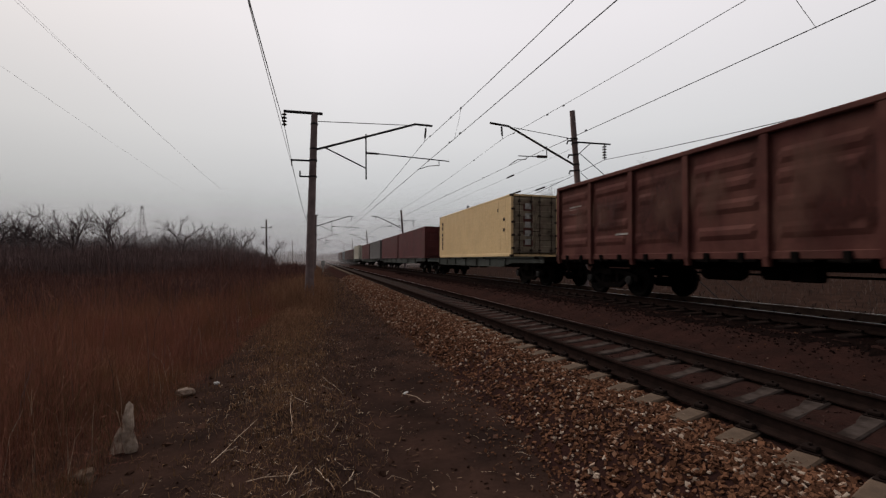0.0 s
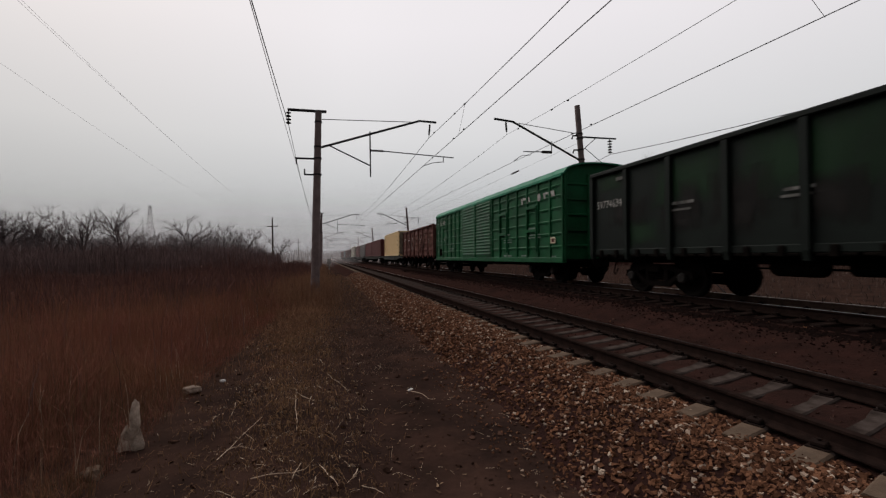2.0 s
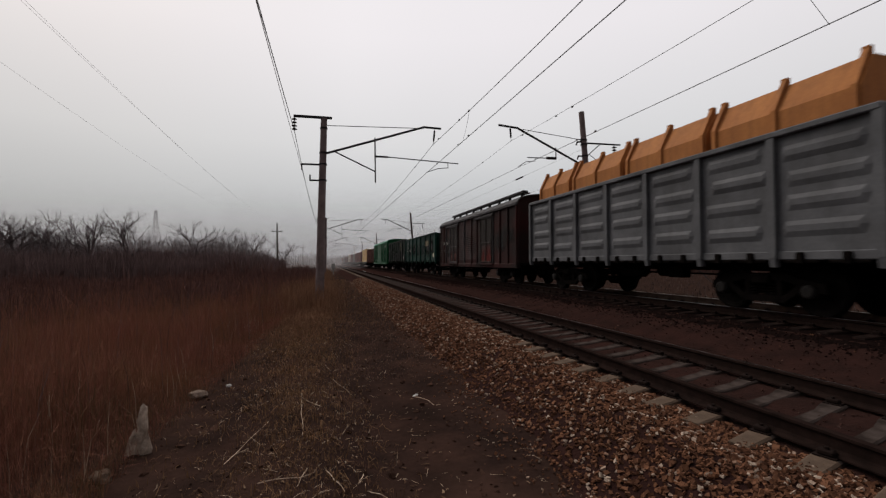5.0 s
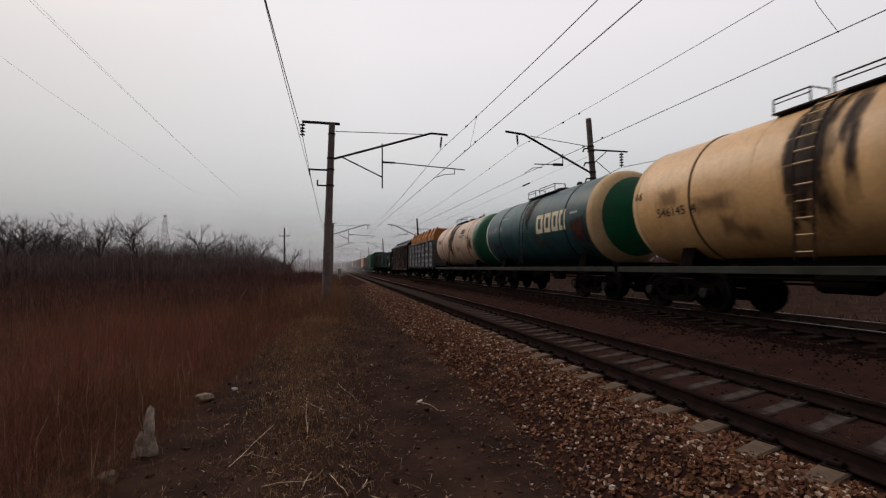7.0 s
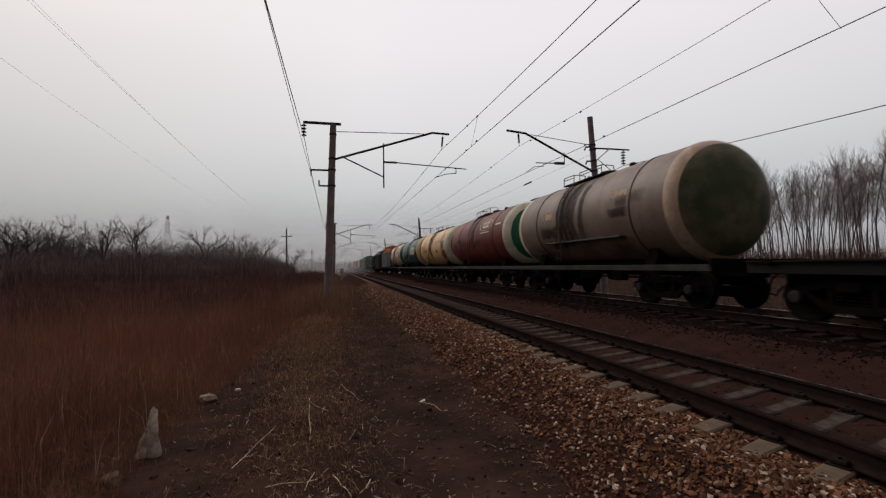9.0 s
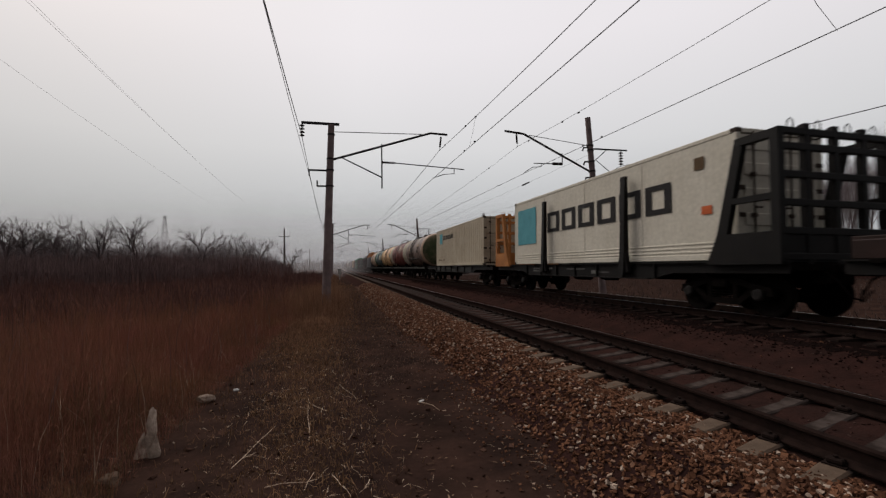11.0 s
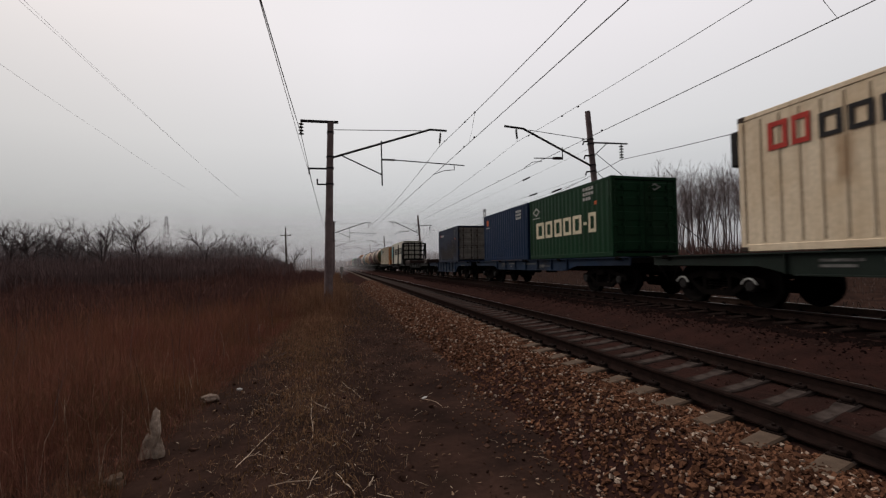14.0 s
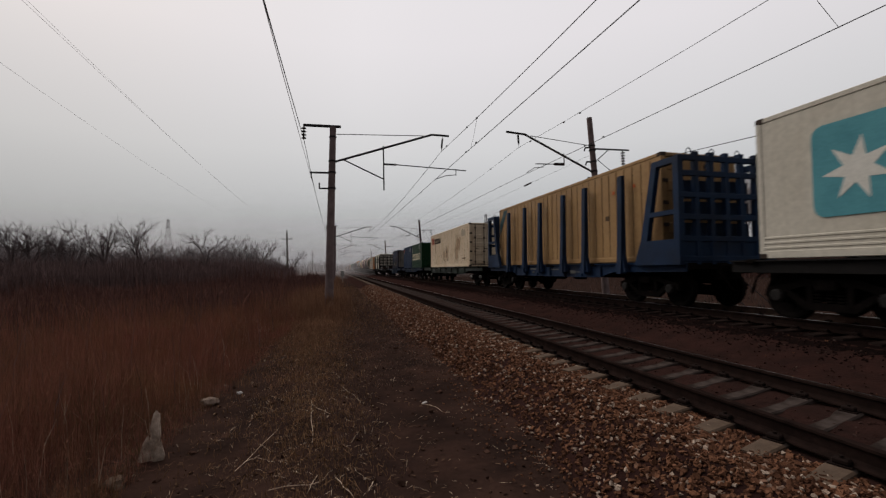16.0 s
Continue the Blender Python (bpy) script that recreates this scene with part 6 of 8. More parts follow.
def container(u0, length, height, m, label, style="corrugated", doors=M_CREAMBAND, frame_m=None, marks=(), machine=False):
    """A shipping container whose doors face back along the train. marks: (from the far end, to, z, z, material) on the side."""
    h = length / 2
    W = 1.219
    fm = frame_m or m
    o = rolling(thing("shipping_container", pose(0, 0, 0), label, "shipping container", "containers on the train"), u0 - h, 1.19)
    for s in (-1, 1):
        b = Bits()
        if style == "corrugated":
            n = int((length - 0.3) / 0.278)
            pts, y = [], -h + 0.15
            step = (length - 0.3) / n
            for i in range(n):
                pts += [(y, 0.0), (y + step * 0.28, 0.0), (y + step * 0.5, -0.011), (y + step * 0.78, -0.011)]
                y += step
            pts.append((y, 0.0))
            vs = [(s * (W - 0.004 + d), y, z) for y, d in pts for z in (0.14, height - 0.1)]
            b.add(vs, [(2 * i, 2 * i + 1, 2 * i + 3, 2 * i + 2) for i in range(len(pts) - 1)])
        else:
            b.box(*sorted((s * (W - 0.06), s * (W - 0.015))), -h + 0.08, h - 0.08, 0.1, height - 0.08)
            n = {"ribbed": 31, "fine": 42, "smooth": 4}[style]
        panel = part("side_panel", b, m, o)
        if style != "corrugated":
            rib = Bits().prism([(s * (W - 0.02), -0.022), (s * (W - 0.004), -0.014), (s * (W - 0.004), 0.014), (s * (W - 0.02), 0.022)], "z", 0.2, height - 0.16).mesh("rib", m)
            for i in range(1, n):
                k = new("rib", rib)
                k.parent = panel
                k.location = (0, -h + 0.1 + (length - 0.2) * i / n, 0)
            if style == "smooth":
                for z in (0.22, 0.32, 0.42):
                    part("lower_rib", Bits().prism([(s * (W - 0.02), z - 0.03), (s * (W + 0.0), z - 0.015), (s * (W + 0.0), z + 0.015), (s * (W - 0.02), z + 0.03)], "y", -h + 0.1, h - 0.1), m, panel)
        if style == "ribbed":
            joint = Bits().box(*sorted((s * (W - 0.018), s * (W - 0.013))), -0.009, 0.009, 0.2, height - 0.16).mesh("panel_joint", M_JOINT)
            for i in range(1, 32):
                k = new("panel_joint", joint)
                k.parent = panel
                k.location = (0, -h + 0.1 + (length - 0.2) * i / 31 - 0.045, 0)
        part("bottom_rail", Bits().cbox(*sorted((s * (W - 0.06), s * W)), -h, h, 0.01, 0.16, 0.012), fm, o)
        part("top_rail", Bits().cbox(*sorted((s * (W - 0.06), s * W)), -h, h, height - 0.11, height - 0.01, 0.012), fm, o)
    part("roof", Bits().box(-W + 0.03, W - 0.03, -h + 0.03, h - 0.03, height - 0.06, height - 0.015), m, o)
    part("floor", Bits().box(-W + 0.05, W - 0.05, -h + 0.03, h - 0.03, 0.08, 0.14), M_BOGIE, o)
    for sx in (-1, 1):
        for sy in (-1, 1):
            part("corner_post", Bits().cbox(*sorted((sx * (W - 0.12), sx * (W + 0.001))), *sorted((sy * (h - 0.12), sy * (h + 0.001))), 0.1, height - 0.1, 0.012), fm, o)
            for z in (0.0, height - 0.118):
                part("corner_casting", Bits().cbox(*sorted((sx * (W - 0.16), sx * (W + 0.006))), *sorted((sy * (h - 0.175), sy * (h + 0.006))), z, z + 0.118, 0.015), M_CASTING if style != "corrugated" else fm, o)
    # far end wall
    b = Bits().box(-W + 0.1, W - 0.1, h - 0.06, h - 0.02, 0.1, height - 0.1)
    if machine:
        b.cbox(-W + 0.16, W - 0.16, h - 0.03, h + 0.02, 0.3, height - 0.25, 0.02)
        b.cbox(-0.9, 0.9, h, h + 0.5, height - 0.95, height - 0.15, 0.03, 1)
    part("end_wall", b, [m, M_FDARK], o)
    # doors with locking bars on the near end
    for s in (-1, 1):
        b = Bits().box(*sorted((s * 0.012, s * (W - 0.12))), -h + 0.02, -h + 0.06, 0.18, height - 0.14)
        dm = doors if style != "corrugated" or doors is M_DUSTY else m
        dr = part("door", b, dm, o)
        for z in np.linspace(0.35, height - 0.35, 5):
            part("door_panel", Bits().prism([(-h + 0.03, z - 0.16), (-h + 0.0, z - 0.12), (-h + 0.0, z + 0.12), (-h + 0.03, z + 0.16)], "x", *sorted((s * 0.08, s * (W - 0.2)))), dm, dr)
        for x in (0.22, 0.82):
            bar = Bits().tube([(s * x, -h - 0.045, 0.1), (s * x, -h - 0.045, height - 0.08)], 0.02, 6)
            for z in (0.3, 1.0, 1.9, height - 0.35):
                bar.box(s * x - 0.06, s * x + 0.06, -h - 0.06, -h + 0.02, z - 0.04, z + 0.04)
            bar.box(*sorted((s * x, s * (x - 0.2))), -h - 0.07, -h - 0.05, 1.15, 1.19)
            part("locking_bar", bar, M_CASTING if style != "corrugated" or dm is M_DUSTY else m, dr)
        for z in (0.4, 1.0, 1.6, 2.2):
            part("hinge", Bits().cbox(*sorted((s * (W - 0.2), s * (W - 0.02))), -h - 0.02, -h + 0.03, z - 0.05, z + 0.05, 0.01), M_CASTING if style != "corrugated" or dm is M_DUSTY else m, dr)
    for s in (0.06, height - 0.06):
        part("door_sill", Bits().cbox(-W + 0.1, W - 0.1, -h - 0.002, -h + 0.1, s - 0.05, s + 0.05, 0.01), fm, o)
    by_mat = {}
    for a, c, z0, z1, mm, *rest in marks:
        by_mat.setdefault((mm.name, rest[0] if rest else 0.0), (mm, []))[1].append((h - a, h - c, z0, z1))
    for (nm, skew), (mm, rects) in by_mat.items():
        blocks(o, rects, -W + 0.0 - 0.002, mm, "painted_mark", skew)
    return o


M_DUSTY = surface("dusty_grey_doors", (0.215, 0.195, 0.170), (0.14, 0.126, 0.11), 1.5, 0.8, streak=0.4, grime=0.3)
M_CASTING = surface("rusty_grey_fittings", (0.07, 0.05, 0.04), (0.035, 0.026, 0.021), 6.0, 0.7, 0.2)
M_JOINT = surface("dirty_joint", (0.13, 0.085, 0.05), (0.09, 0.06, 0.036), 3.0, 0.8)
M_CYELLOW = surface("cream_yellow_reefer_paint", (0.72, 0.52, 0.28), (0.64, 0.45, 0.24), 0.7, 0.45, streak=0.10, streak_col=(0.25, 0.15, 0.08), grime=0.06, spec=0.10)
M_CGE = surface("aged_ivory_reefer_paint", (0.68, 0.565, 0.42), (0.60, 0.48, 0.34), 0.7, 0.5, streak=0.45, streak_col=(0.28, 0.16, 0.08), grime=0.45, grime_col=(0.46, 0.31, 0.17))
M_CTAN = surface("tan_reefer_paint", (0.37, 0.225, 0.10), (0.28, 0.165, 0.073), 0.7, 0.45, streak=0.4, streak_col=(0.28, 0.15, 0.07), grime=0.10, grime_col=(0.25, 0.14, 0.07), spec=0.10)
M_CWHITE = surface("off_white_reefer_paint", (0.58, 0.54, 0.46), (0.52, 0.48, 0.40), 0.7, 0.5, streak=0.15, streak_col=(0.25, 0.17, 0.11), grime=0.08)
M_CBEIGE = surface("dusty_beige_reefer_paint", (0.42, 0.36, 0.27), (0.36, 0.30, 0.22), 0.7, 0.55, streak=0.25, streak_col=(0.2, 0.12, 0.07), grime=0.2, spec=0.10)
M_CDARK = surface("navy_container_paint", (0.015, 0.022, 0.046), (0.012, 0.016, 0.030), 1.0, 0.5, streak=0.25, streak_col=(0.035, 0.03, 0.024), grime=0.2, grime_col=(0.03, 0.025, 0.02))
M_CBLUE = surface("blue_container_paint", (0.0035, 0.0150, 0.045), (0.0028, 0.0120, 0.035), 1.0, 0.5, streak=0.04, grime=0.05, spec=0.06)
M_CGREEN = surface("green_container_paint", (0.0085, 0.035, 0.0155), (0.007, 0.028, 0.0125), 1.0, 0.45, streak=0.12, grime=0.1)
M_CMAROON = surface("maroon_container_paint", (0.105, 0.030, 0.030), (0.075, 0.023, 0.023), 1.0, 0.55, streak=0.2, grime=0.15, spec=0.10)
M_CGREY = surface("grey_container_paint", (0.15, 0.14, 0.135), (0.11, 0.10, 0.098), 1.0, 0.55, streak=0.2)

# far head of the train
flat_wagon(34.6, 61.2, M_FGREY, "long grey-green container flat wagon")
container(47.5, 12.19, 2.6, M_CMAROON, "maroon corrugated forty-foot shipping container")
container(60.2, 12.19, 2.6, M_CMAROON, "maroon corrugated forty-foot shipping container")
flat_wagon(62.4, 88.6, M_FGREY, "long grey-green container flat wagon")
container(74.2, 12.19, 2.6, M_CGREY, "pale grey corrugated forty-foot shipping container")
container(87.6, 12.19, 2.6, M_CMAROON, "maroon corrugated forty-foot shipping container")
flat_wagon(89.8, 108.4, M_FGREY, "grey-green container flat wagon")
container(107.0, 12.19, 2.9, M_CWHITE, "off-white refrigerated shipping container", "fine", M_CWHITE)
for a in (110.0, 124.3, 138.6, 152.9, 167.2):
    gondola(a, a + 13.0, M_GBROWN if a != 138.6 else M_GGREY, "rust-brown gondola wagon far along the train", 7, False)

wg, h = flat_wagon(15.3, 33.8, M_FGREY, "grey-green flat wagon carrying one container")
o = container(30.75, 12.19, 2.896, M_CYELLOW, "cream-yellow refrigerated container with brown grimy doors", "fine", surface("grimy_cream_doors", (0.30, 0.25, 0.18), (0.16, 0.12, 0.09), 1.5, 0.6, streak=0.6, streak_col=(0.05, 0.03, 0.02), grime=0.5), M_CYELLOW,
              [(0.7, 0.95, z, z + 0.24, M_BLACK) for z in (0.55, 0.85, 1.15, 1.45, 1.9, 2.2)] + [(11.3, 11.5, 1.7, 1.85, M_BLACK), (11.3, 11.5, 1.2, 1.35, M_BLACK), (10.6, 10.7, 2.2, 2.35, M_BLACK)], True)
b = Bits()
for z in (0.55, 0.95, 1.35, 1.75, 2.2):
    b.box(-0.52, -0.2, -6.10, -6.092, z, z + 0.27)
part("vertical_mark", b, M_WHITE, o)
b = Bits().box(-0.6, -0.12, -6.094, -6.09, 0.4, 2.6)
part("mark_ground", b, M_GBROWN, o)

wg, h = flat_wagon(-155.0, -137.9, M_FDARK, "dark flat wagon carrying a reefer container", MARKS)
container(-141.0, 12.19, 2.896, M_CBEIGE, "dusty beige refrigerated container with small logo", "ribbed", M_CBEIGE, None,
          [(1.2, 2.1, 1.75, 2.55, M_TEAL)] + glyphs([(2.4 + 0.5 * i, 2.8 + 0.5 * i) for i in range(6)], 2.05, 2.35, M_BLACK) + [(0.8, 1.3, 0.42, 0.5, M_JOINT), (1.5, 2.0, 0.42, 0.5, M_JOINT), (2.4, 2.9, 0.42, 0.5, M_JOINT)])


def stake_wagon(u0, u1, m, label, stakes, far_m=None, top=3.55, stake_top=3.25):
    """A flat wagon with side stakes and tall trussed end frames."""
    w, h = flat_wagon(u0, u1, m, label, MARKS)
    for y in stakes:
        for s in (-1, 1):
            b = Bits().prism([(s * 1.36, 0.85), (s * 1.56, 0.85), (s * 1.51, 2.0), (s * 1.47, stake_top), (s * 1.36, stake_top)], "y", y - 0.10, y + 0.10)
            b.prism([(y - 0.26, 0.9), (y + 0.26, 0.9), (y + 0.12, 1.5), (y - 0.12, 1.5)], "x", *sorted((s * 1.38, s * 1.50)))
            part("stake", b, m, w)
    for e in (-1, 1):
        mm = far_m if (far_m and e > 0) else m
        y0 = e * (h - 0.02)
        for s in (-1, 1):
            x0, x1 = sorted((s * 1.34, s * 1.50))
            b = Bits()
            b.prism([(y0, 1.1), (y0, top), (y0 - e * 0.18, top), (y0 - e * 0.18, 1.1)], "x", x0, x1)
            b.prism([(y0 - e * 1.75, 1.1), (y0 - e * 1.45, 1.75), (y0 - e * 0.95, top), (y0 - e * 0.75, top), (y0 - e * 1.2, 1.75), (y0 - e * 0.1, 1.75), (y0 - e * 0.1, 1.1)], "x", x0 + 0.01, x1 - 0.01)
            b.prism([(y0 - e * 0.95, top), (y0, top), (y0, top - 0.16), (y0 - e * 0.9, top - 0.16)], "x", x0, x1)
            b.prism([(y0 - e * 1.15, 2.5), (y0, 2.5), (y0, 2.38), (y0 - e * 1.15, 2.38)], "x", x0 + 0.005, x1 - 0.005)
            part("end_truss", b, mm, w, "sloping truss of the end frame")
        for x in (-1.4, -0.93, -0.47, 0.0, 0.47, 0.93, 1.4) if m is M_FBLUE else (-1.4, -0.75, 0.0, 0.75, 1.4):
            part("grid_post", Bits().cbox(x - 0.07, x + 0.07, *sorted((y0, y0 - e * 0.14)), 1.1, top + (0.12 if abs(x) < 1 else 0), 0.012), mm, w)
        for z in (1.25, 1.75, 2.3, 2.85, 3.4, top - 0.05) if top > 3.7 else (1.25, 1.75, 2.3, 2.85, top - 0.05):
            part("grid_bar", Bits().cbox(-1.48, 1.48, *sorted((y0 + e * 0.004, y0 - e * 0.10)), z - 0.07, z + 0.07, 0.012), mm, w)
        if m is M_FBLUE and e < 0:
            for z in (1.72, 2.27, 2.82):
                part("grid_plate", Bits().box(-1.3, 0.95, *sorted((y0 - e * 0.3, y0 - e * 0.33)), z - 0.02, z + 0.46), mm, w)
        part("grid_base", Bits().box(-1.42, 1.42, *sorted((y0 - e * 0.03, y0 - e * 0.06)), 1.1, 1.7), mm, w)
        for x in (-1.1, -0.4, 0.4, 1.1):
            part("lifting_eye", Bits().tube([(x - 0.08, y0 - e * 0.07, top), (x - 0.07, y0 - e * 0.07, top + 0.16), (x, y0 - e * 0.07, top + 0.22), (x + 0.07, y0 - e * 0.07, top + 0.16), (x + 0.08, y0 - e * 0.07, top)], 0.014, 5), mm, w)
    return w, h


M_ORANGEFRAME = paint("faded_orange_frame_paint", (0.40, 0.16, 0.05), 0.3, 0.2)
stake_wagon(-171.15, -155.9, M_FDARK, "black stake wagon with trussed end frames round a container", (2.25, -2.85), M_ORANGEFRAME, 3.75, 3.72)
container(-157.8, 12.19, 2.93, M_CWHITE, "off-white refrigerated container with teal star panel", "smooth", M_CWHITE, None,
          [(0.4, 2.3, 0.9, 2.5, M_TEAL)] + glyphs([(3.35 + 1.18 * i, 4.33 + 1.18 * i) for i in range(6)], 1.28, 2.08, M_BLACK) + [(11.0, 11.3, 2.2, 2.5, M_JOINT), (11.2, 11.5, 1.1, 1.3, M_ORANGE)])

wg, h = flat_wagon(-185.6, -172.1, M_FDARK, "empty dark flat wagon with folded end boards", ((5.2, 5.5, 0.9, 1.0), (6.2, 6.9, 0.98, 1.02), (6.2, 6.8, 0.85, 0.93), (7.1, 7.6, 0.9, 0.97)))
for a, c in ((h - 3.6, h - 0.1), (-h + 0.05, -h + 1.7)):
    b = Bits().cbox(-1.35, 1.35, a, c, 1.17, 1.50, 0.02)
    for x in (-1.2, -0.4, 0.4, 1.2):
        b.cbox(x - 0.08, x + 0.08, a - 0.04, c + 0.04, 1.2, 1.56, 0.015)
    part("folded_end_board", b, paint("brown_board_paint", (0.030, 0.016, 0.0135), 0.4, 0.4), wg, "folded brown steel end board")

flat_wagon(-199.2, -186.6, M_FNAVY, "blue flat wagon with white stencils", ((2.2, 2.6, 0.85, 0.95), (4.2, 4.7, 0.60, 0.67), (4.2, 4.5, 0.72, 0.77), (5.13, 5.55, 0.76, 0.85), (5.65, 6.12, 0.76, 0.85), (5.2, 5.6, 0.62, 0.67), (5.9, 6.12, 0.60, 0.68), (6.6, 7.32, 0.50, 0.57), (7.7, 7.9, 0.48, 0.51), (8.06, 8.3, 0.48, 0.66), (8.3, 8.65, 0.60, 0.66), (8.3, 8.65, 0.47, 0.52), (10.4, 11.2, 0.9, 0.97)), belly=0.45)
navy = container(-189.75, 6.06, 2.59, M_CDARK, "dark navy corrugated twenty-foot container with dusty doors", "corrugated", M_DUSTY, None,
          [(0.95 + 0.18 * i, 1.09 + 0.18 * i, 2.02, 2.17, M_WHITE) for i in range(5)] + [(0.72, 0.86, 2.02, 2.17, M_REDLOGO), (5.0, 5.10, 2.0, 2.32, M_STENCIL), (5.12, 5.45, 2.24, 2.32, M_STENCIL), (5.2, 5.3, 1.62, 1.74, M_ORANGE)])
worn(navy, -1.222, M_GREYFILM, [(2.9, 0.4, 0.05, 1.5), (0.8, -1.6, 0.05, 1.7), (-1.0, -3.0, 0.05, 1.9), (2.0, -2.4, 0.1, 1.0)], "dust_film", "grey dust on the lower side")
flat_wagon(-214.9, -200.4, M_FNAVY, "blue flat wagon with white stencils", MARKS)
container(-201.55, 6.06, 2.59, M_CBLUE, "deep blue corrugated twenty-foot shipping container", "corrugated", None, None,
          [(0.5, 0.8, 1.98, 2.28, M_ORANGE), (0.4, 0.95, 1.82, 1.88, M_WHITE)] + [(4.7 + 0.16 * (i % 4), 4.82 + 0.16 * (i % 4), 2.25 - 0.16 * (i // 4), 2.36 - 0.16 * (i // 4), M_WHITE) for i in range(12)])
green = container(-207.85, 6.06, 2.59, M_CGREEN, "green corrugated twenty-foot container with cream letter blocks", "corrugated", None, None,
          glyphs([(0.65, 1.36), (1.50, 2.08), (2.26, 2.84), (2.97, 3.54), (3.68, 4.26), (4.72, 5.16)], 0.86, 1.53, M_CREAM) + [(4.40, 4.60, 1.14, 1.24, M_CREAM)] + [(0.3, 1.0, 1.74, 1.77, M_WHITE)] +
          [(4.4 + 0.17 * (i % 4), 4.52 + 0.17 * (i % 4), 2.32 - 0.17 * (i // 4), 2.43 - 0.17 * (i // 4), M_WHITE) for i in range(11)] + [(5.1, 5.22, 1.78, 1.9, M_ORANGE)])


def diamond(cy, cz, wy, wz, put):
    """A plain open rhombus as a mark; put turns (along, up) into a place."""
    b = Bits()
    out = [(cy - wy, cz), (cy, cz + wz), (cy + wy, cz), (cy, cz - wz)]
    inn = [(cy + (y - cy) * 0.62, cz + (z - cz) * 0.62) for y, z in out]
    b.add([put(*p) for p in out] + [put(*p) for p in inn], [(i, (i + 1) % 4, 4 + (i + 1) % 4, 4 + i) for i in range(4)])
    return b


part("rhombus_mark", diamond(2.36, 2.02, 0.36, 0.19, lambda y, z: (-1.227, y, z)), M_WHITE, green)
part("rhombus_mark", diamond(0.35, 2.25, 0.22, 0.12, lambda x, z: (x, -3.062, z)), M_WHITE, green)
ivory_wagon, h = flat_wagon(-233.6, -215.9, M_FGREEN, "dull green flat wagon carrying one container", MARKS)
# pale arcs painted in for the highlights on the axle boxes
for y in (h - 1.75 - 0.925, h - 1.75 + 0.925, -h + 1.75 - 0.925, -h + 1.75 + 0.925):
    arc = [(-1.2, y + 0.19 * math.cos(a), 0.44 + 0.19 * math.sin(a)) for a in np.linspace(0.35, 2.8, 9)]
    part("worn_rim", Bits().tube(arc, 0.022, 6), M_WHITE, ivory_wagon, "pale arc painted as a highlight above an axle box")

ivory = container(-218.45, 12.19, 2.896, M_CGE, "aged ivory refrigerated container with dark panel joints", "ribbed", M_CGE, None,
          glyphs([(0.68, 1.08), (1.16, 1.5)], 2.02, 2.58, M_REDLOGO) + glyphs([(1.65 + 0.47 * i, 2.03 + 0.47 * i) for i in range(5)], 2.02, 2.46, M_BLACK) + [(5.1, 5.3, 0.5, 0.58, M_BLACK), (6.2, 6.5, 0.5, 0.6, M_BLACK), (4.2, 4.3, 0.9, 1.0, M_BLACK), (6.1, 6.2, 0.9, 1.0, M_BLACK)] + [(10.3, 11.2, 2.12, 2.55, M_CBEIGE), (10.5, 11.3, 0.55, 0.62, M_JOINT)], True)
worn_at_random(ivory, -1.221, M_RUSTDUST, 21, 7, 6.0, 0.1, 2.8, 0.6, 1.6)
stake_wagon(-249.3, -235.1, M_FBLUE, "blue stake wagon with trussed end frames round a container", (4.2, 2.3, 0.75, -1.2, -2.7, -4.7), top=3.84, stake_top=3.78)
tan = container(-236.2, 12.19, 2.98, M_CTAN, "tan refrigerated container with dark joints and teal patch", "ribbed", M_CTAN, None,
          [(9.6, 9.8, 1.35, 1.5, M_JOINT), (11.0, 11.1, 2.2, 2.3, M_ORANGE), (10.0, 10.1, 2.15, 2.25, M_ORANGE)])
part("diagonal_stripe", Bits().prism([(5.98, 1.62), (5.98, 2.2), (5.40, 2.84), (4.98, 2.84)], "x", -1.224, -1.212), M_TTEAL, tan, "teal diagonal stripe")
flat_wagon(-268.6, -250.6, M_FDARK, "dark flat wagon with white stencils", MARKS)
M_STARWHITE = surface("clean_white_paint", (0.66, 0.64, 0.58), (0.60, 0.58, 0.52), 2.0, 0.6)
star = container(-251.15, 12.19, 2.896, M_CWHITE, "off-white refrigerated container with white star on teal", "smooth", M_CWHITE, None, [(9.0, 10.0, 1.2, 2.0, M_BLACK), (7.5, 8.5, 1.2, 2.0, M_BLACK)])
panel = []
for cx, cz, a0 in ((1.30, 2.18, 90), (2.42, 2.18, 0), (2.42, 0.92, -90), (1.30, 0.92, 180)):
    panel += [(6.095 - (cx + 0.2 * math.cos(radians(90 - k * 22.5 + a0))), cz + 0.2 * math.sin(radians(90 - k * 22.5 + a0))) for k in range(5)]
part("logo_panel", Bits().prism(panel, "x", -1.224, -1.21), M_TEAL, star, "teal square with rounded corners")
pts = []
for k in range(14):
    a = radians(90 - 8 - k * 360 / 14)
    rr = 0.56 if k % 2 == 0 else 0.235
    pts.append((6.095 - (1.83 + rr * math.cos(a)), 1.50 + rr * math.sin(a)))
part("logo_star", Bits().prism(pts, "x", -1.229, -1.22), M_STARWHITE, star, "white seven-pointed star")


# ---- loose stones ----
def bulk(name, verts, faces, material, parent=None):
    """One mesh from arrays, for what nobody could count."""
    me = bpy.data.meshes.new(name)
    me.from_pydata(np.asarray(verts).reshape(-1, 3).tolist(), [], np.asarray(faces).tolist())
    me.materials.append(material)
    me.update()
    ob = new(name, me)
    if parent:
        ob.parent = parent
    return ob


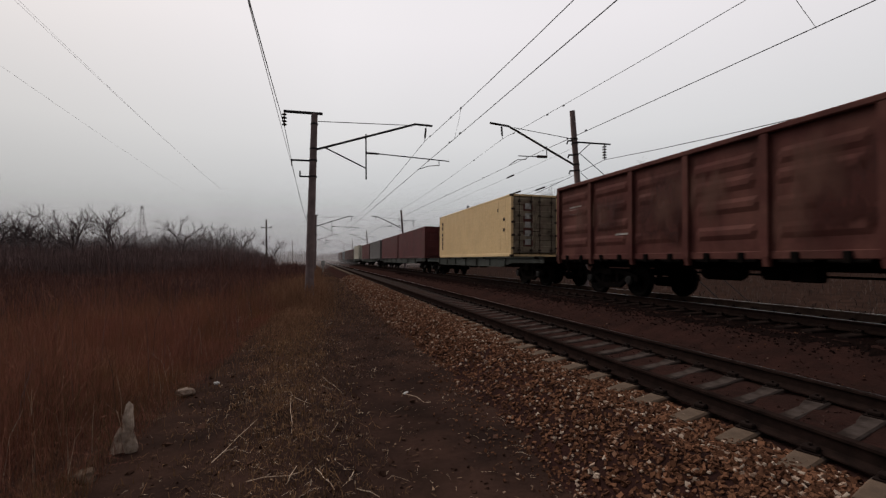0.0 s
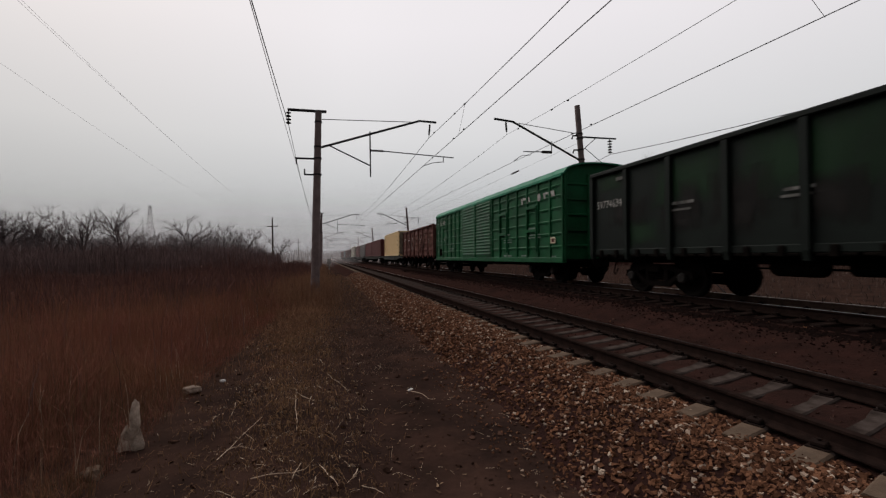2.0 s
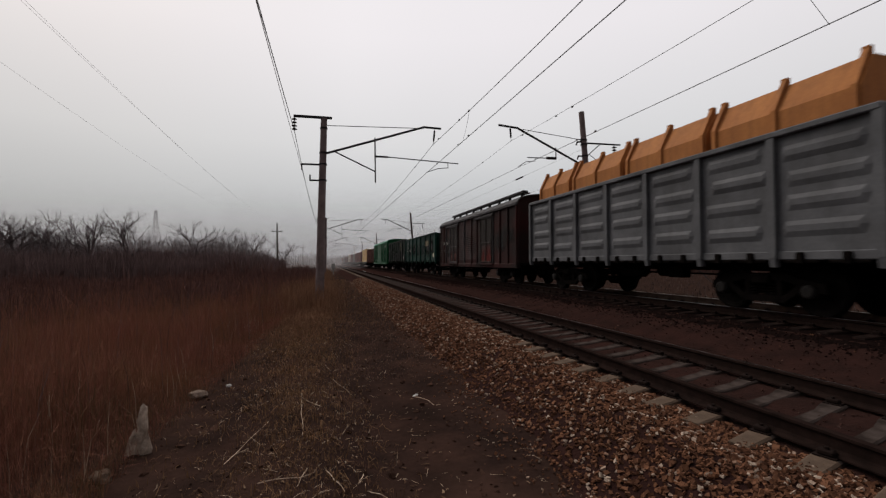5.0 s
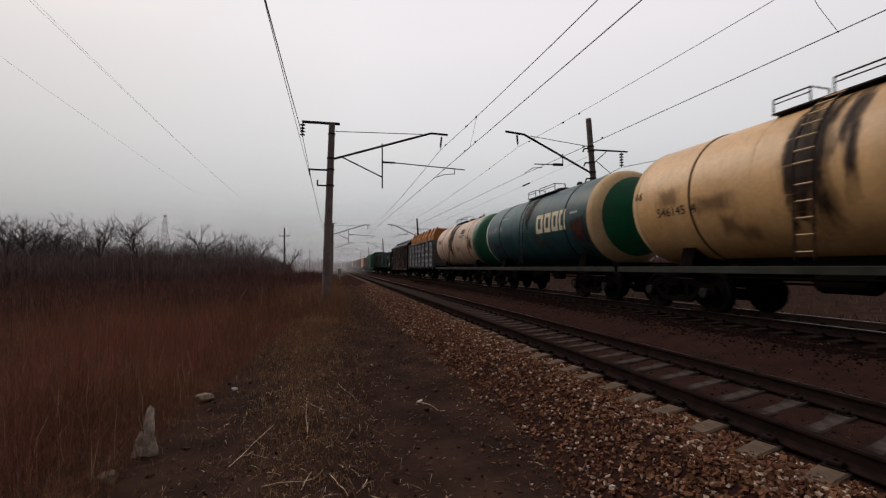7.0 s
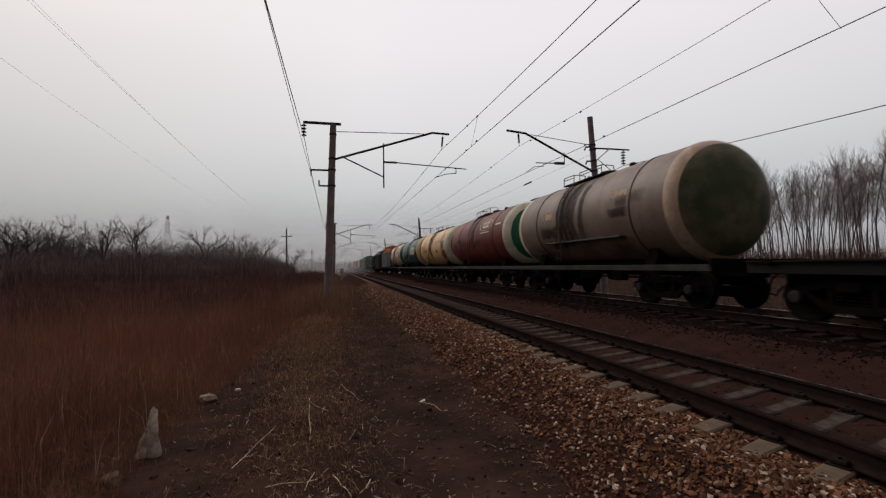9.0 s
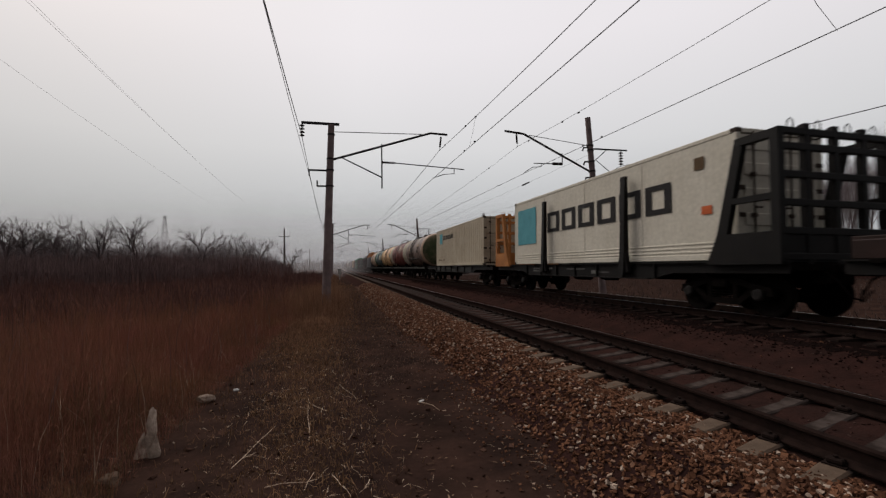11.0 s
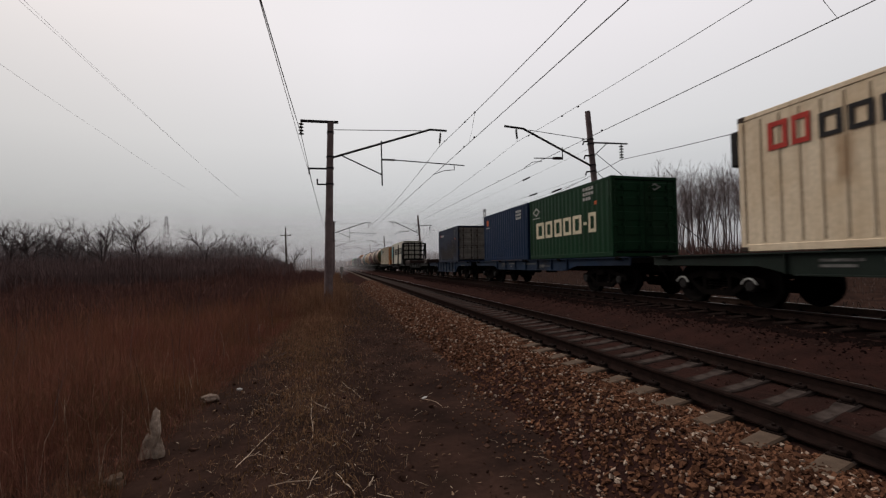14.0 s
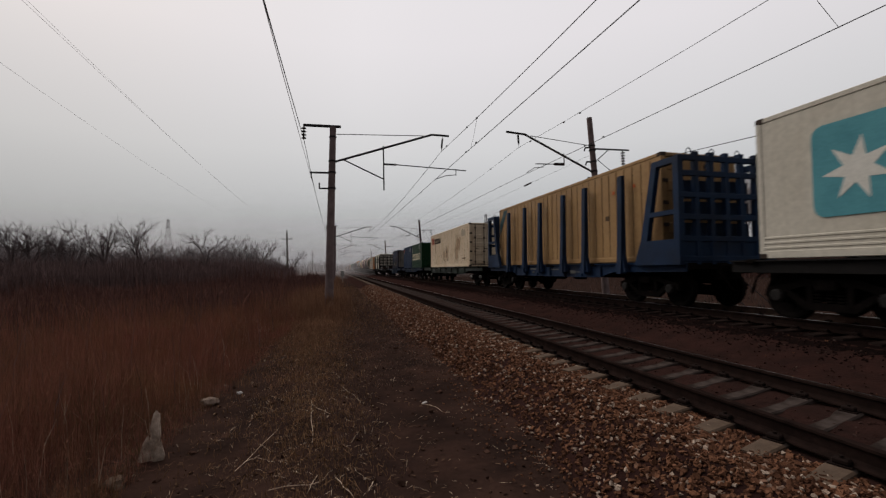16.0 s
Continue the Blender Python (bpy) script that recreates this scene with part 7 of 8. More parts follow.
def stone_template(seed):
    r = np.random.default_rng(seed)
    v = np.array([(x, y, z) for x in (-1, 1) for y in (-1, 1) for z in (-1, 1)], float)
    f = np.array([(0, 1, 3), (0, 3, 2), (4, 6, 7), (4, 7, 5), (0, 4, 5), (0, 5, 1), (2, 3, 7), (2, 7, 6), (0, 2, 6), (0, 6, 4), (1, 5, 7), (1, 7, 3)])
    v = v * r.uniform(0.45, 1.1, (8, 3)) * np.array([0.95, r.uniform(0.5, 0.8), r.uniform(0.35, 0.6)])
    return v, f


STONES = [stone_template(40 + i) for i in range(7)]


def turns(n, r, flat=1.0):
    """n random rotations; flat < 1 keeps things lying."""
    out = np.empty((n, 3, 3))
    for i in range(n):
        out[i] = np.array(Euler((r.normal(0, 0.55 * flat), r.normal(0, 0.55 * flat), r.uniform(0, 6.283))).to_matrix())
    return out


def stone_field(name, xs, ys, zs, sizes, material, r, parent=None):
    vs, fs, base = [], [], 0
    kind = r.integers(0, len(STONES), len(xs))
    for k, (tv, tf) in enumerate(STONES):
        i = np.nonzero(kind == k)[0]
        if not len(i):
            continue
        p = np.einsum("nij,kj->nki", turns(len(i), r), tv) * sizes[i][:, None, None] + np.stack([xs[i], ys[i], zs[i]], 1)[:, None, :]
        f = tf[None] + (np.arange(len(i)) * len(tv))[:, None, None] + base
        vs.append(p.reshape(-1, 3))
        fs.append(f.reshape(-1, 3))
        base += len(i) * len(tv)
    return tagged(bulk(name, np.concatenate(vs), np.concatenate(fs), material, parent), "loose angular brown crushed stone along the track", "stones", kind="stuff")


def bed_height(xs):
    return np.interp(xs, [a for a, _ in BALLAST], [b for _, b in BALLAST])


def scatter_ballast():
    r = np.random.default_rng(11)
    # shoulder and slope: dense near, thinner and coarser farther along
    n = 25000
    ys = 1.2 + 34 * r.power(0.55, n)
    xs = -0.92 - 1.72 * r.beta(1.15, 1.6, n)
    size = r.uniform(0.011, 0.031, n) * (1 + ys / 40)
    zs = bed_height(xs) + size * 0.25 + np.array([rough_at(x, y, 0.5, 0.03) for x, y in zip(xs, ys)])
    zs = np.maximum(zs, -0.66)
    near = (ys > 2.4) & (ys < 4.6) & (xs < -1.4)
    pick = np.nonzero(near)[0][:280]
    keep = np.ones(n, bool)
    keep[pick] = False
    stone_field("ballast_stones", xs[keep], ys[keep], zs[keep], size[keep], M_STONE, r)
    meshes = []
    for v, f in STONES:
        me = bpy.data.meshes.new("ballast_stone")
        me.from_pydata(v.tolist(), [], f.tolist())
        me.materials.append(M_STONE_ONE)
        meshes.append(me)
    for i in pick:
        o = new("ballast_stone", meshes[i % 7])
        o.parent = ballast_bed
        o.location, o.scale = (xs[i], ys[i], zs[i]), (size[i],) * 3
        o.rotation_euler = (r.normal(0, 0.5), r.normal(0, 0.5), r.uniform(0, 6.28))
    n = 4200
    ys, xs = r.uniform(-9, 1.2, n), -0.92 - 1.72 * r.beta(1.15, 1.6, n)
    stone_field("ballast_stones", xs, ys, bed_height(xs) + 0.008, r.uniform(0.014, 0.033, n), M_STONE, r)
    n = 11000
    ys, xs = 8 + 38 * r.power(0.8, n), -0.95 - 1.65 * r.beta(1.15, 1.5, n)
    stone_field("ballast_stones", xs, ys, bed_height(xs) + 0.02, r.uniform(0.018, 0.040, n) * (1 + ys / 60), M_STONE, r)
    # strays at the toe and on the path
    n = 1700
    ys = 1.5 + 24 * r.power(0.6, n)
    xs = -2.45 - np.abs(r.normal(0, 0.32, n))
    stone_field("stray_stones", xs, ys, np.full(n, -0.625), r.uniform(0.008, 0.02, n), M_STONE, r)
    # oily stones between the rails and between the tracks
    n = 2600
    ys = 1.0 + 34 * r.power(0.6, n)
    xs = np.where(r.random(n) < 0.25, r.uniform(-0.72, 0.72, n), r.uniform(0.9, 4.1, n))
    stone_field("oily_ballast", xs, ys, bed_height(xs) + 0.012, r.uniform(0.008, 0.020, n) * (1 + ys / 60), M_STONE_DARK, r)
    # stones darkened to blend the painted shade strip into the bed
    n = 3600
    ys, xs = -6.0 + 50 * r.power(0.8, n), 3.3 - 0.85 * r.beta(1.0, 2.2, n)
    stone_field("oily_ballast", xs, ys, bed_height(xs) + 0.008, r.uniform(0.012, 0.026, n) * (1 + np.clip(ys, 0, 50) / 60), M_STONE_SHADE, r)
    n = 130
    ys, xs = 2.0 + 26 * r.power(0.8, n), r.uniform(1.3, 3.6, n)
    stone_field("pale_strays", xs, ys, bed_height(xs) + 0.015, r.uniform(0.010, 0.022, n), M_STONE, r)


scatter_ballast()


# ---- grasses ----
def blades(name, xs, ys, z0, heights, widths, lean, material, r, label, category="grass", droop=0.35, flat=0.0):
    """Tapering bent stems, three joints each. flat lays them on the ground."""
    n = len(xs)
    a = r.uniform(0, 6.283, n)
    face = r.uniform(0, 6.283, n)
    d = np.stack([np.cos(a), np.sin(a), np.zeros(n)], 1)
    s = np.stack([np.cos(face), np.sin(face), np.zeros(n)], 1) * widths[:, None] * 0.5
    up = np.array([0, 0, 1.0])
    base = np.stack([xs, ys, z0], 1)
    k = np.abs(r.normal(0, lean, n))[:, None]
    if flat:
        lift = r.uniform(0.0, flat, n)[:, None]
        mid = base + d * heights[:, None] * 0.5 + up * (lift * heights[:, None] * 0.6 + 0.01)
        tip = base + d * heights[:, None] + up * (lift * heights[:, None] * 0.5 + 0.008) + s * r.normal(0, 2, n)[:, None]
        s = np.stack([-d[:, 1], d[:, 0], np.zeros(n)], 1) * widths[:, None] * 0.5
        base = base + up * 0.01
    else:
        mid = base + (up + d * k * 0.5) * heights[:, None] * 0.55
        tip = base + (up * (1 - k * droop) + d * k) * heights[:, None]
    v = np.stack([base - s, base + s, mid - s * 0.8, mid + s * 0.8, tip - s * 0.25, tip + s * 0.25], 1)
    f = np.array([[0, 1, 3, 2], [2, 3, 5, 4]])[None] + (np.arange(n) * 6)[:, None, None]
    return tagged(bulk(name, v.reshape(-1, 3), f.reshape(-1, 4), material), label, category, kind="stuff")


def ground_height(xs):
    return np.interp(xs, [a for a, _ in GROUND], [b for _, b in GROUND])


def grow():
    r = np.random.default_rng(5)

    def edge(ys):
        return np.interp(ys, [-10, 4, 8, 17, 21, 26, 60], [-7.1, -6.9, -6.75, -6.3, -5.2, -5.3, -5.4])

    def field(n, y0, y1, x0, power, hlo, hhi, wlo, whi, name, lean=0.16, patch=0.8, mat=M_GRASS, patches=False):
        ys = y0 + (y1 - y0) * r.power(power, n)
        e = edge(ys) - np.abs(r.normal(0, 0.35, n)) + 0.15
        xs = e - (e - x0) * r.random(n) ** 1.5
        clump = np.array([noise.noise(Vector((x / 2.3, y / 2.3, 9.0))) for x, y in zip(xs, ys)])
        hh = r.uniform(hlo, hhi, n) * (1 + patch * clump)
        near_edge = np.clip((e - xs) / 0.9, 0.35, 1.0)
        if patches:
            k = np.array([noise.noise(Vector((x / 1.5, y / 1.5, 3.0))) for x, y in zip(xs, ys)]) + np.clip((7.5 - ys) / 9, -0.3, 0.45) > 0.06
            n, xs, ys, hh, near_edge = int(k.sum()), xs[k], ys[k], hh[k], near_edge[k]
        blades(name, xs, ys, ground_height(xs) - 0.03, hh * near_edge, r.uniform(wlo, whi, n), lean, mat, r, "dense dry red-brown reeds and weeds beside the path")
    field(56000, 1.0, 20, -15, 0.9, 0.45, 1.15, 0.002, 0.0050, "tall_dry_grass", 0.42)
    field(36000, 1.0, 18, -11, 0.9, 0.2, 0.65, 0.002, 0.0055, "low_dry_grass", 0.8)
    field(34000, 1.0, 18, -13, 0.8, 0.3, 0.95, 0.002, 0.006, "olive_dry_grass", 0.5, 0.8, M_OLIVEGRASS, True)
    field(9000, -9, 1.0, -15, 0.9, 0.45, 1.15, 0.003, 0.007, "tall_dry_grass", 0.42)
    field(20000, 14, 60, -45, 0.9, 0.35, 1.15, 0.010, 0.024, "tall_dry_grass", 0.28)
    field(16000, 19, 60, -45, 1.2, 0.4, 1.25, 0.010, 0.026, "dark_dry_weeds", 0.3, 0.8, M_SCRUB)
    field(18000, 46, 150, -120, 0.9, 0.4, 1.3, 0.04, 0.10, "dark_dry_weeds", 0.25, 0.8, M_SCRUB)
    # pale stalks standing among the reeds
    n = 330
    ys = 2.0 + 16 * r.random(n)
    xs = edge(ys) - np.abs(r.normal(0, 2.2, n)) - 0.1
    blades("pale_stalks", xs, ys, ground_height(xs), r.uniform(0.12, 0.95, n), r.uniform(0.003, 0.006, n), 0.3, M_STRAW, r, "pale dry stalks standing among red-brown reeds")
    n = 170
    ys = 3.0 + 20 * r.random(n)
    xs = edge(ys) - np.abs(r.normal(0, 3.5, n)) - 0.2
    blades("dark_stalks", xs, ys, ground_height(xs), r.uniform(0.7, 1.6, n), r.uniform(0.007, 0.015, n), 0.16, M_BRUSH, r, "dark dead stalks standing among the reeds")
    # weeds round the mast and the toe of the bank
    n = 5000
    ys = 16 + 90 * r.power(0.8, n)
    xs = -4.75 + r.normal(0, 0.55, n) - 0.25
    blades("mast_weeds", xs, ys, ground_height(xs) - 0.02, r.uniform(0.25, 0.95, n) * np.clip((ys - 14) / 8, 0.2, 1), r.uniform(0.008, 0.022, n), 0.3, M_WEED, r, "orange-brown dry weeds round the foot of the mast")
    n = 6500
    ys = r.uniform(18.5, 30, n)
    xs = -5.9 + r.normal(0, 0.75, n)
    blades("mast_weeds", xs, ys, ground_height(xs) - 0.02, r.uniform(0.5, 1.25, n) * np.clip((ys - 15) / 6, 0.4, 1), r.uniform(0.006, 0.016, n), 0.28, M_WEED, r, "tall brown weeds round the foot of the mast")
    # short turf on the hump beside the path
    n = 42000
    ys = -9.0 + 62 * r.power(0.9, n)
    xs = np.where(r.random(n) < 0.76, -5.2 + r.normal(0, 0.42, n) + 0.15 * np.sin(ys / 2.7), np.where(ys > 14, r.uniform(-6.2, -2.7, n), r.uniform(-6.6, -4.2, n)))
    z = ground_height(xs) + np.array([rough_at(x, y, 1.7, 0.08) + rough_at(x, y, 0.45, 0.05) for x, y in zip(xs, ys)])
    blades("short_turf", xs, ys, z - 0.005, r.uniform(0.03, 0.13, n) * (1 + np.clip(ys, 0, 60) / 40), r.uniform(0.003, 0.008, n) * (1 + np.clip(ys, 0, 60) / 22), 0.9, M_TURF, r, "short trampled dry grass along the path", droop=0.8)
    # taller matted weeds where the path narrows towards the mast
    n = 13000
    ys = 8.0 + 18 * r.power(1.6, n)
    xs = -5.6 + r.normal(0, 0.6, n)
    blades("matted_weeds", xs, ys, ground_height(xs) - 0.01, r.uniform(0.06, 0.26, n) * np.clip((ys - 3) / 10, 0.3, 1.3), r.uniform(0.004, 0.011, n) * (1 + ys / 30), 0.7, M_WEED, r, "matted orange-brown weeds beside the path", droop=0.7)
    # short dry chaff that covers the path farther along
    n = 12000
    ys = 8.0 + 40 * r.power(0.9, n)
    xs = r.uniform(-4.9, -2.5, n)
    z = ground_height(xs) + np.array([rough_at(x, y, 1.7, 0.08) + rough_at(x, y, 0.45, 0.05) for x, y in zip(xs, ys)])
    blades("dry_chaff", xs, ys, z - 0.01, r.uniform(0.02, 0.09, n) * (0.6 + ys / 30), r.uniform(0.006, 0.018, n) * (1 + ys / 30), 0.9, M_CHAFF, r, "short brown chaff and dead weeds on the path", droop=0.8)
    # fallen straw
    n = 1500
    ys = 2.2 + 26 * r.power(0.55, n)
    xs = np.where(r.random(n) < 0.5, -5.1 + r.normal(0, 0.7, n), r.uniform(-6.9, -2.5, n))
    z = ground_height(xs) + np.array([rough_at(x, y, 1.7, 0.08) + rough_at(x, y, 0.45, 0.05) for x, y in zip(xs, ys)])
    blades("fallen_straw", xs, ys, z + 0.012, r.gamma(1.5, 0.045, n) + 0.02, r.uniform(0.0018, 0.0042, n) * (1 + ys / 16), 0.3, M_STRAW, r, "pale broken straw scattered on dark earth", flat=0.35)
    n = 2400
    ys = 2.0 + 22 * r.power(0.6, n)
    xs = np.where(r.random(n) < 0.45, -5.2 + r.normal(0, 0.6, n), r.uniform(-6.9, -2.6, n))
    z = ground_height(xs) + np.array([rough_at(x, y, 1.7, 0.08) + rough_at(x, y, 0.45, 0.05) for x, y in zip(xs, ys)])
    blades("fallen_leaves", xs, ys, z + 0.004, r.uniform(0.02, 0.07, n), r.uniform(0.008, 0.025, n), 0.3, M_LEAF, r, "brown dead leaves and chaff on dark earth", "leaves", flat=0.2)
    n = 2000
    ys = 2.0 + 18 * r.power(0.6, n)
    xs = r.uniform(-6.9, -2.5, n)
    z = ground_height(xs) + np.array([rough_at(x, y, 1.7, 0.08) + rough_at(x, y, 0.45, 0.05) for x, y in zip(xs, ys)])
    tagged(stone_field("earth_crumbs", xs, ys, z, r.gamma(1.6, 0.008, n) + 0.004, M_CLOD, r), "crumbled dark earth on the path", "earth", kind="stuff")
    n = 700
    ys, xs = r.uniform(-9, 2.2, n), r.uniform(-6.9, -2.6, n)
    blades("fallen_straw", xs, ys, ground_height(xs) + 0.04, r.gamma(1.4, 0.038, n) + 0.02, r.uniform(0.002, 0.004, n), 0.3, M_STRAW, r, "pale broken straw scattered on dark earth", flat=0.35)
    # a few long stalks lying near the camera
    n = 70
    ys = 2.6 + 9 * r.random(n)
    xs = -5.0 + r.normal(0, 0.8, n)
    blades("long_straw", xs, ys, ground_height(xs) + 0.05, r.uniform(0.1, 0.32, n), r.uniform(0.002, 0.004, n), 0.3, M_STRAW, r, "long pale broken stalks lying on dark earth", flat=0.3)
    # beyond the far track
    n = 30000
    ys = -10 + 150 * r.random(n)
    xs = 8.6 + 60 * r.random(n) ** 1.6
    blades("dry_meadow", xs, ys, ground_height(xs) - 0.02, r.uniform(0.12, 0.4, n), r.uniform(0.015, 0.05, n), 0.5, M_MEADOW, r, "low dry grass beyond the railway")
    n = 23000
    k = r.random(n)
    xs = np.interp(k, [0, 0.3, 0.6, 1], [44, 46, 62, 105]) + r.normal(0, 5, n)
    ys = np.interp(k, [0, 0.3, 0.6, 1], [160, 70, 41, 10]) + r.normal(0, 4, n)
    blades("undergrowth", xs, ys, ground_height(xs), r.uniform(2.4, 4.2, n) + (r.random(n) < 0.15) * r.gamma(2.0, 0.8, n), r.uniform(0.03, 0.08, n), 0.25, M_SCRUB, r, "low tangled undergrowth below bare trees", "undergrowth")


grow()


# ---- trees ----
def twig(b, p, q, rad):
    """A thin three-sided twig that ends in a point."""
    a = Vector((rad, 0, 0))
    c = Vector((-0.5 * rad, 0.87 * rad, 0))
    e = Vector((-0.5 * rad, -0.87 * rad, 0))
    b.add([tuple(p + a), tuple(p + c), tuple(p + e), tuple(q)], [(0, 1, 3), (1, 2, 3), (2, 0, 3)])


def turned(d, deg, r):
    """d turned by an angle to a random side."""
    side = d.cross(Vector((r.gauss(0, 1), r.gauss(0, 1), r.gauss(0, 1))))
    if side.length < 0.01:
        side = d.cross(Vector((1, 0, 0.3)))
    return (d * math.cos(radians(deg)) + side.normalized() * math.sin(radians(deg))).normalized()


def branching(trunk, crown, r, p, d, length, rad, level, last, crook, kids, ratio, lift, open_deg):
    """One crooked branch with its side branches; the last level is twigs."""
    if level == last:
        twig(crown, p, p + d * length, rad)
        return
    steps = 4 if level < 2 else 3
    pts, q, v = [p], p.copy(), d.normalized()
    for _ in range(steps):
        v = (v + Vector((r.gauss(0, crook), r.gauss(0, crook), r.gauss(lift, 0.7 * crook)))).normalized()
        q = q + v * length / steps
        pts.append(q.copy())
    (trunk if level < 2 else crown).tube(pts, rad, 6 if level == 0 else 4 if level == 1 else 3, r1=rad * 0.5)
    n = kids[min(level, len(kids) - 1)]
    for i in range(n):
        k = 1.0 if i == 0 else r.uniform(0.35, 1.0)
        j = min(int(k * steps), steps - 1)
        at = pts[j].lerp(pts[j + 1], k * steps - j)
        way = turned(v, r.uniform(*open_deg) * (0.5 if i == 0 else 1.0), r)
        branching(trunk, crown, r, at, way, length * ratio * r.uniform(0.75, 1.2), rad * (0.62 - 0.1 * k), level + 1, last, crook, kids, ratio, lift, open_deg)


def oak_bits(seed, height, limbs, spread, last=5):
    """A short trunk that breaks into crooked spreading limbs and a rounded crown."""
    r = random.Random(seed)
    trunk, crown, arms = Bits(), Bits(), []
    top = Vector((r.gauss(0, 0.02) * height, r.gauss(0, 0.02) * height, 0.36 * height))
    trunk.tube([Vector((0, 0, -0.2)), top * 0.5 + Vector((0.02 * height * r.gauss(0, 1), 0, 0)), top], 0.026 * height, 7, r1=0.019 * height)
    for i in range(limbs):
        a = 6.283 * (i + 0.6 * r.random()) / limbs
        e = radians(r.uniform(24, 52) if i % 3 else r.uniform(60, 85))
        d = Vector((math.cos(a) * math.cos(e) * spread, math.sin(a) * math.cos(e) * spread, math.sin(e)))
        arm = Bits()
        branching(arm, crown, r, top * r.uniform(0.82, 1.0), d, height * 0.30 * r.uniform(0.88, 1.08), 0.0125 * height, 1, last, 0.17, (0, 4, 4, 4, 3), 0.60, 0.03, (24, 52))
        arms.append(arm)
    return to_height([("trunk", trunk), ("crown", crown)] + [("limb", a) for a in arms], height)


def to_height(pair, height):
    """The same tree, scaled so that its topmost twig is at that height."""
    k = height / max(p[2] for _, b in pair for p in b.v)
    for _, b in pair:
        b.v = [(x * k, y * k, z * k) for x, y, z in b.v]
    return pair


def pole_bits(seed, height, forked):
    """A tall straight forest tree: bare stem below, ascending fine branches in a fan above."""
    r = random.Random(seed)
    trunk, crown = Bits(), Bits()
    stems = [(Vector((0, 0, -0.2)), Vector((r.gauss(0, 0.03), r.gauss(0, 0.03), 1)), height, 0.0068 * height)]
    if forked:
        d = Vector((r.gauss(0, 0.16), r.gauss(0, 0.16), 1)).normalized()
        stems.append((Vector((0, 0, 0.12 * height)), d, height * 0.84, 0.0056 * height))
    for p, d, length, rad in stems:
        pts, v = [p], d.normalized()
        for _ in range(7):
            v = (v + Vector((r.gauss(0, 0.045), r.gauss(0, 0.045), 0.02))).normalized()
            pts.append(pts[-1] + v * length / 7)
        trunk.tube(pts, rad, 6, r1=rad * 0.22)
        for i in range(22 if not forked else 15):
            k = r.uniform(0.46, 0.99) if i > 2 else r.uniform(0.85, 1.0)
            j = min(int(k * 7), 6)
            at = pts[j].lerp(pts[j + 1], k * 7 - j)
            way = turned(v, r.uniform(18, 46), r)
            way.z = abs(way.z)
            branching(trunk, crown, r, at, way, length * 0.24 * (1.3 - 0.8 * k) * r.uniform(0.6, 1.25), rad * 0.36 * (1.1 - 0.6 * k), 2, 4, 0.12, (0, 0, 5, 5), 0.52, 0.10, (16, 46))
    return to_height([("trunk", trunk), ("crown", crown)], height)


def tree_kind(bits, label, group, bark, name="bare_tree", tips=None):
    o = thing(name, pose(0, 0, 0), label, "tree", group)
    for kind, b in bits:
        part(kind, b, tips if tips and kind == "crown" else bark, o, "leafless twigs" if kind == "crown" else "")
    return o


def joined(name, kinds, places, material, label):
    """Many plants in one mesh: places are (kind, x, y, z, scale, turn)."""
    verts, faces, base = [], [], 0
    made = [[(np.array(b.v), b.f) for _, b in pair] for pair in kinds]
    for i, x, y, z, sc, a in places:
        turn = np.array([(math.cos(a), -math.sin(a), 0), (math.sin(a), math.cos(a), 0), (0, 0, 1)]) * sc
        for v, f in made[i]:
            verts.append(v @ turn.T + np.array((x, y, z)))
            faces += [tuple(k + base for k in q) for q in f]
            base += len(v)
    me = bpy.data.meshes.new(name)
    me.from_pydata(np.concatenate(verts).tolist(), [], faces)
    me.materials.append(material)
    tagged(new(name, me), label, "trees", kind="stuff")


BELT = [(44, 150), (43, 120), (44, 95), (46, 72), (52, 55), (62, 42), (76, 30), (95, 18)]
BELT_K = [0.0, 0.071, 0.143, 0.214, 0.286, 0.357, 0.429, 0.5, 0.571, 0.643, 0.714, 0.786, 0.857, 0.929, 1.0]
BELT_H = [11.5, 14.0, 15.0, 15.8, 15.2, 14.3, 17.2, 17.6, 17.3, 16.9, 17.6, 20.1, 19.9, 18.4, 16.8]


def along_belt(k):
    i = min(int(k * (len(BELT) - 1)), len(BELT) - 2)
    f = k * (len(BELT) - 1) - i
    (a, b), (c, d) = BELT[i], BELT[i + 1]
    return a + (c - a) * f, b + (d - b) * f, float(np.interp(k, BELT_K, BELT_H))


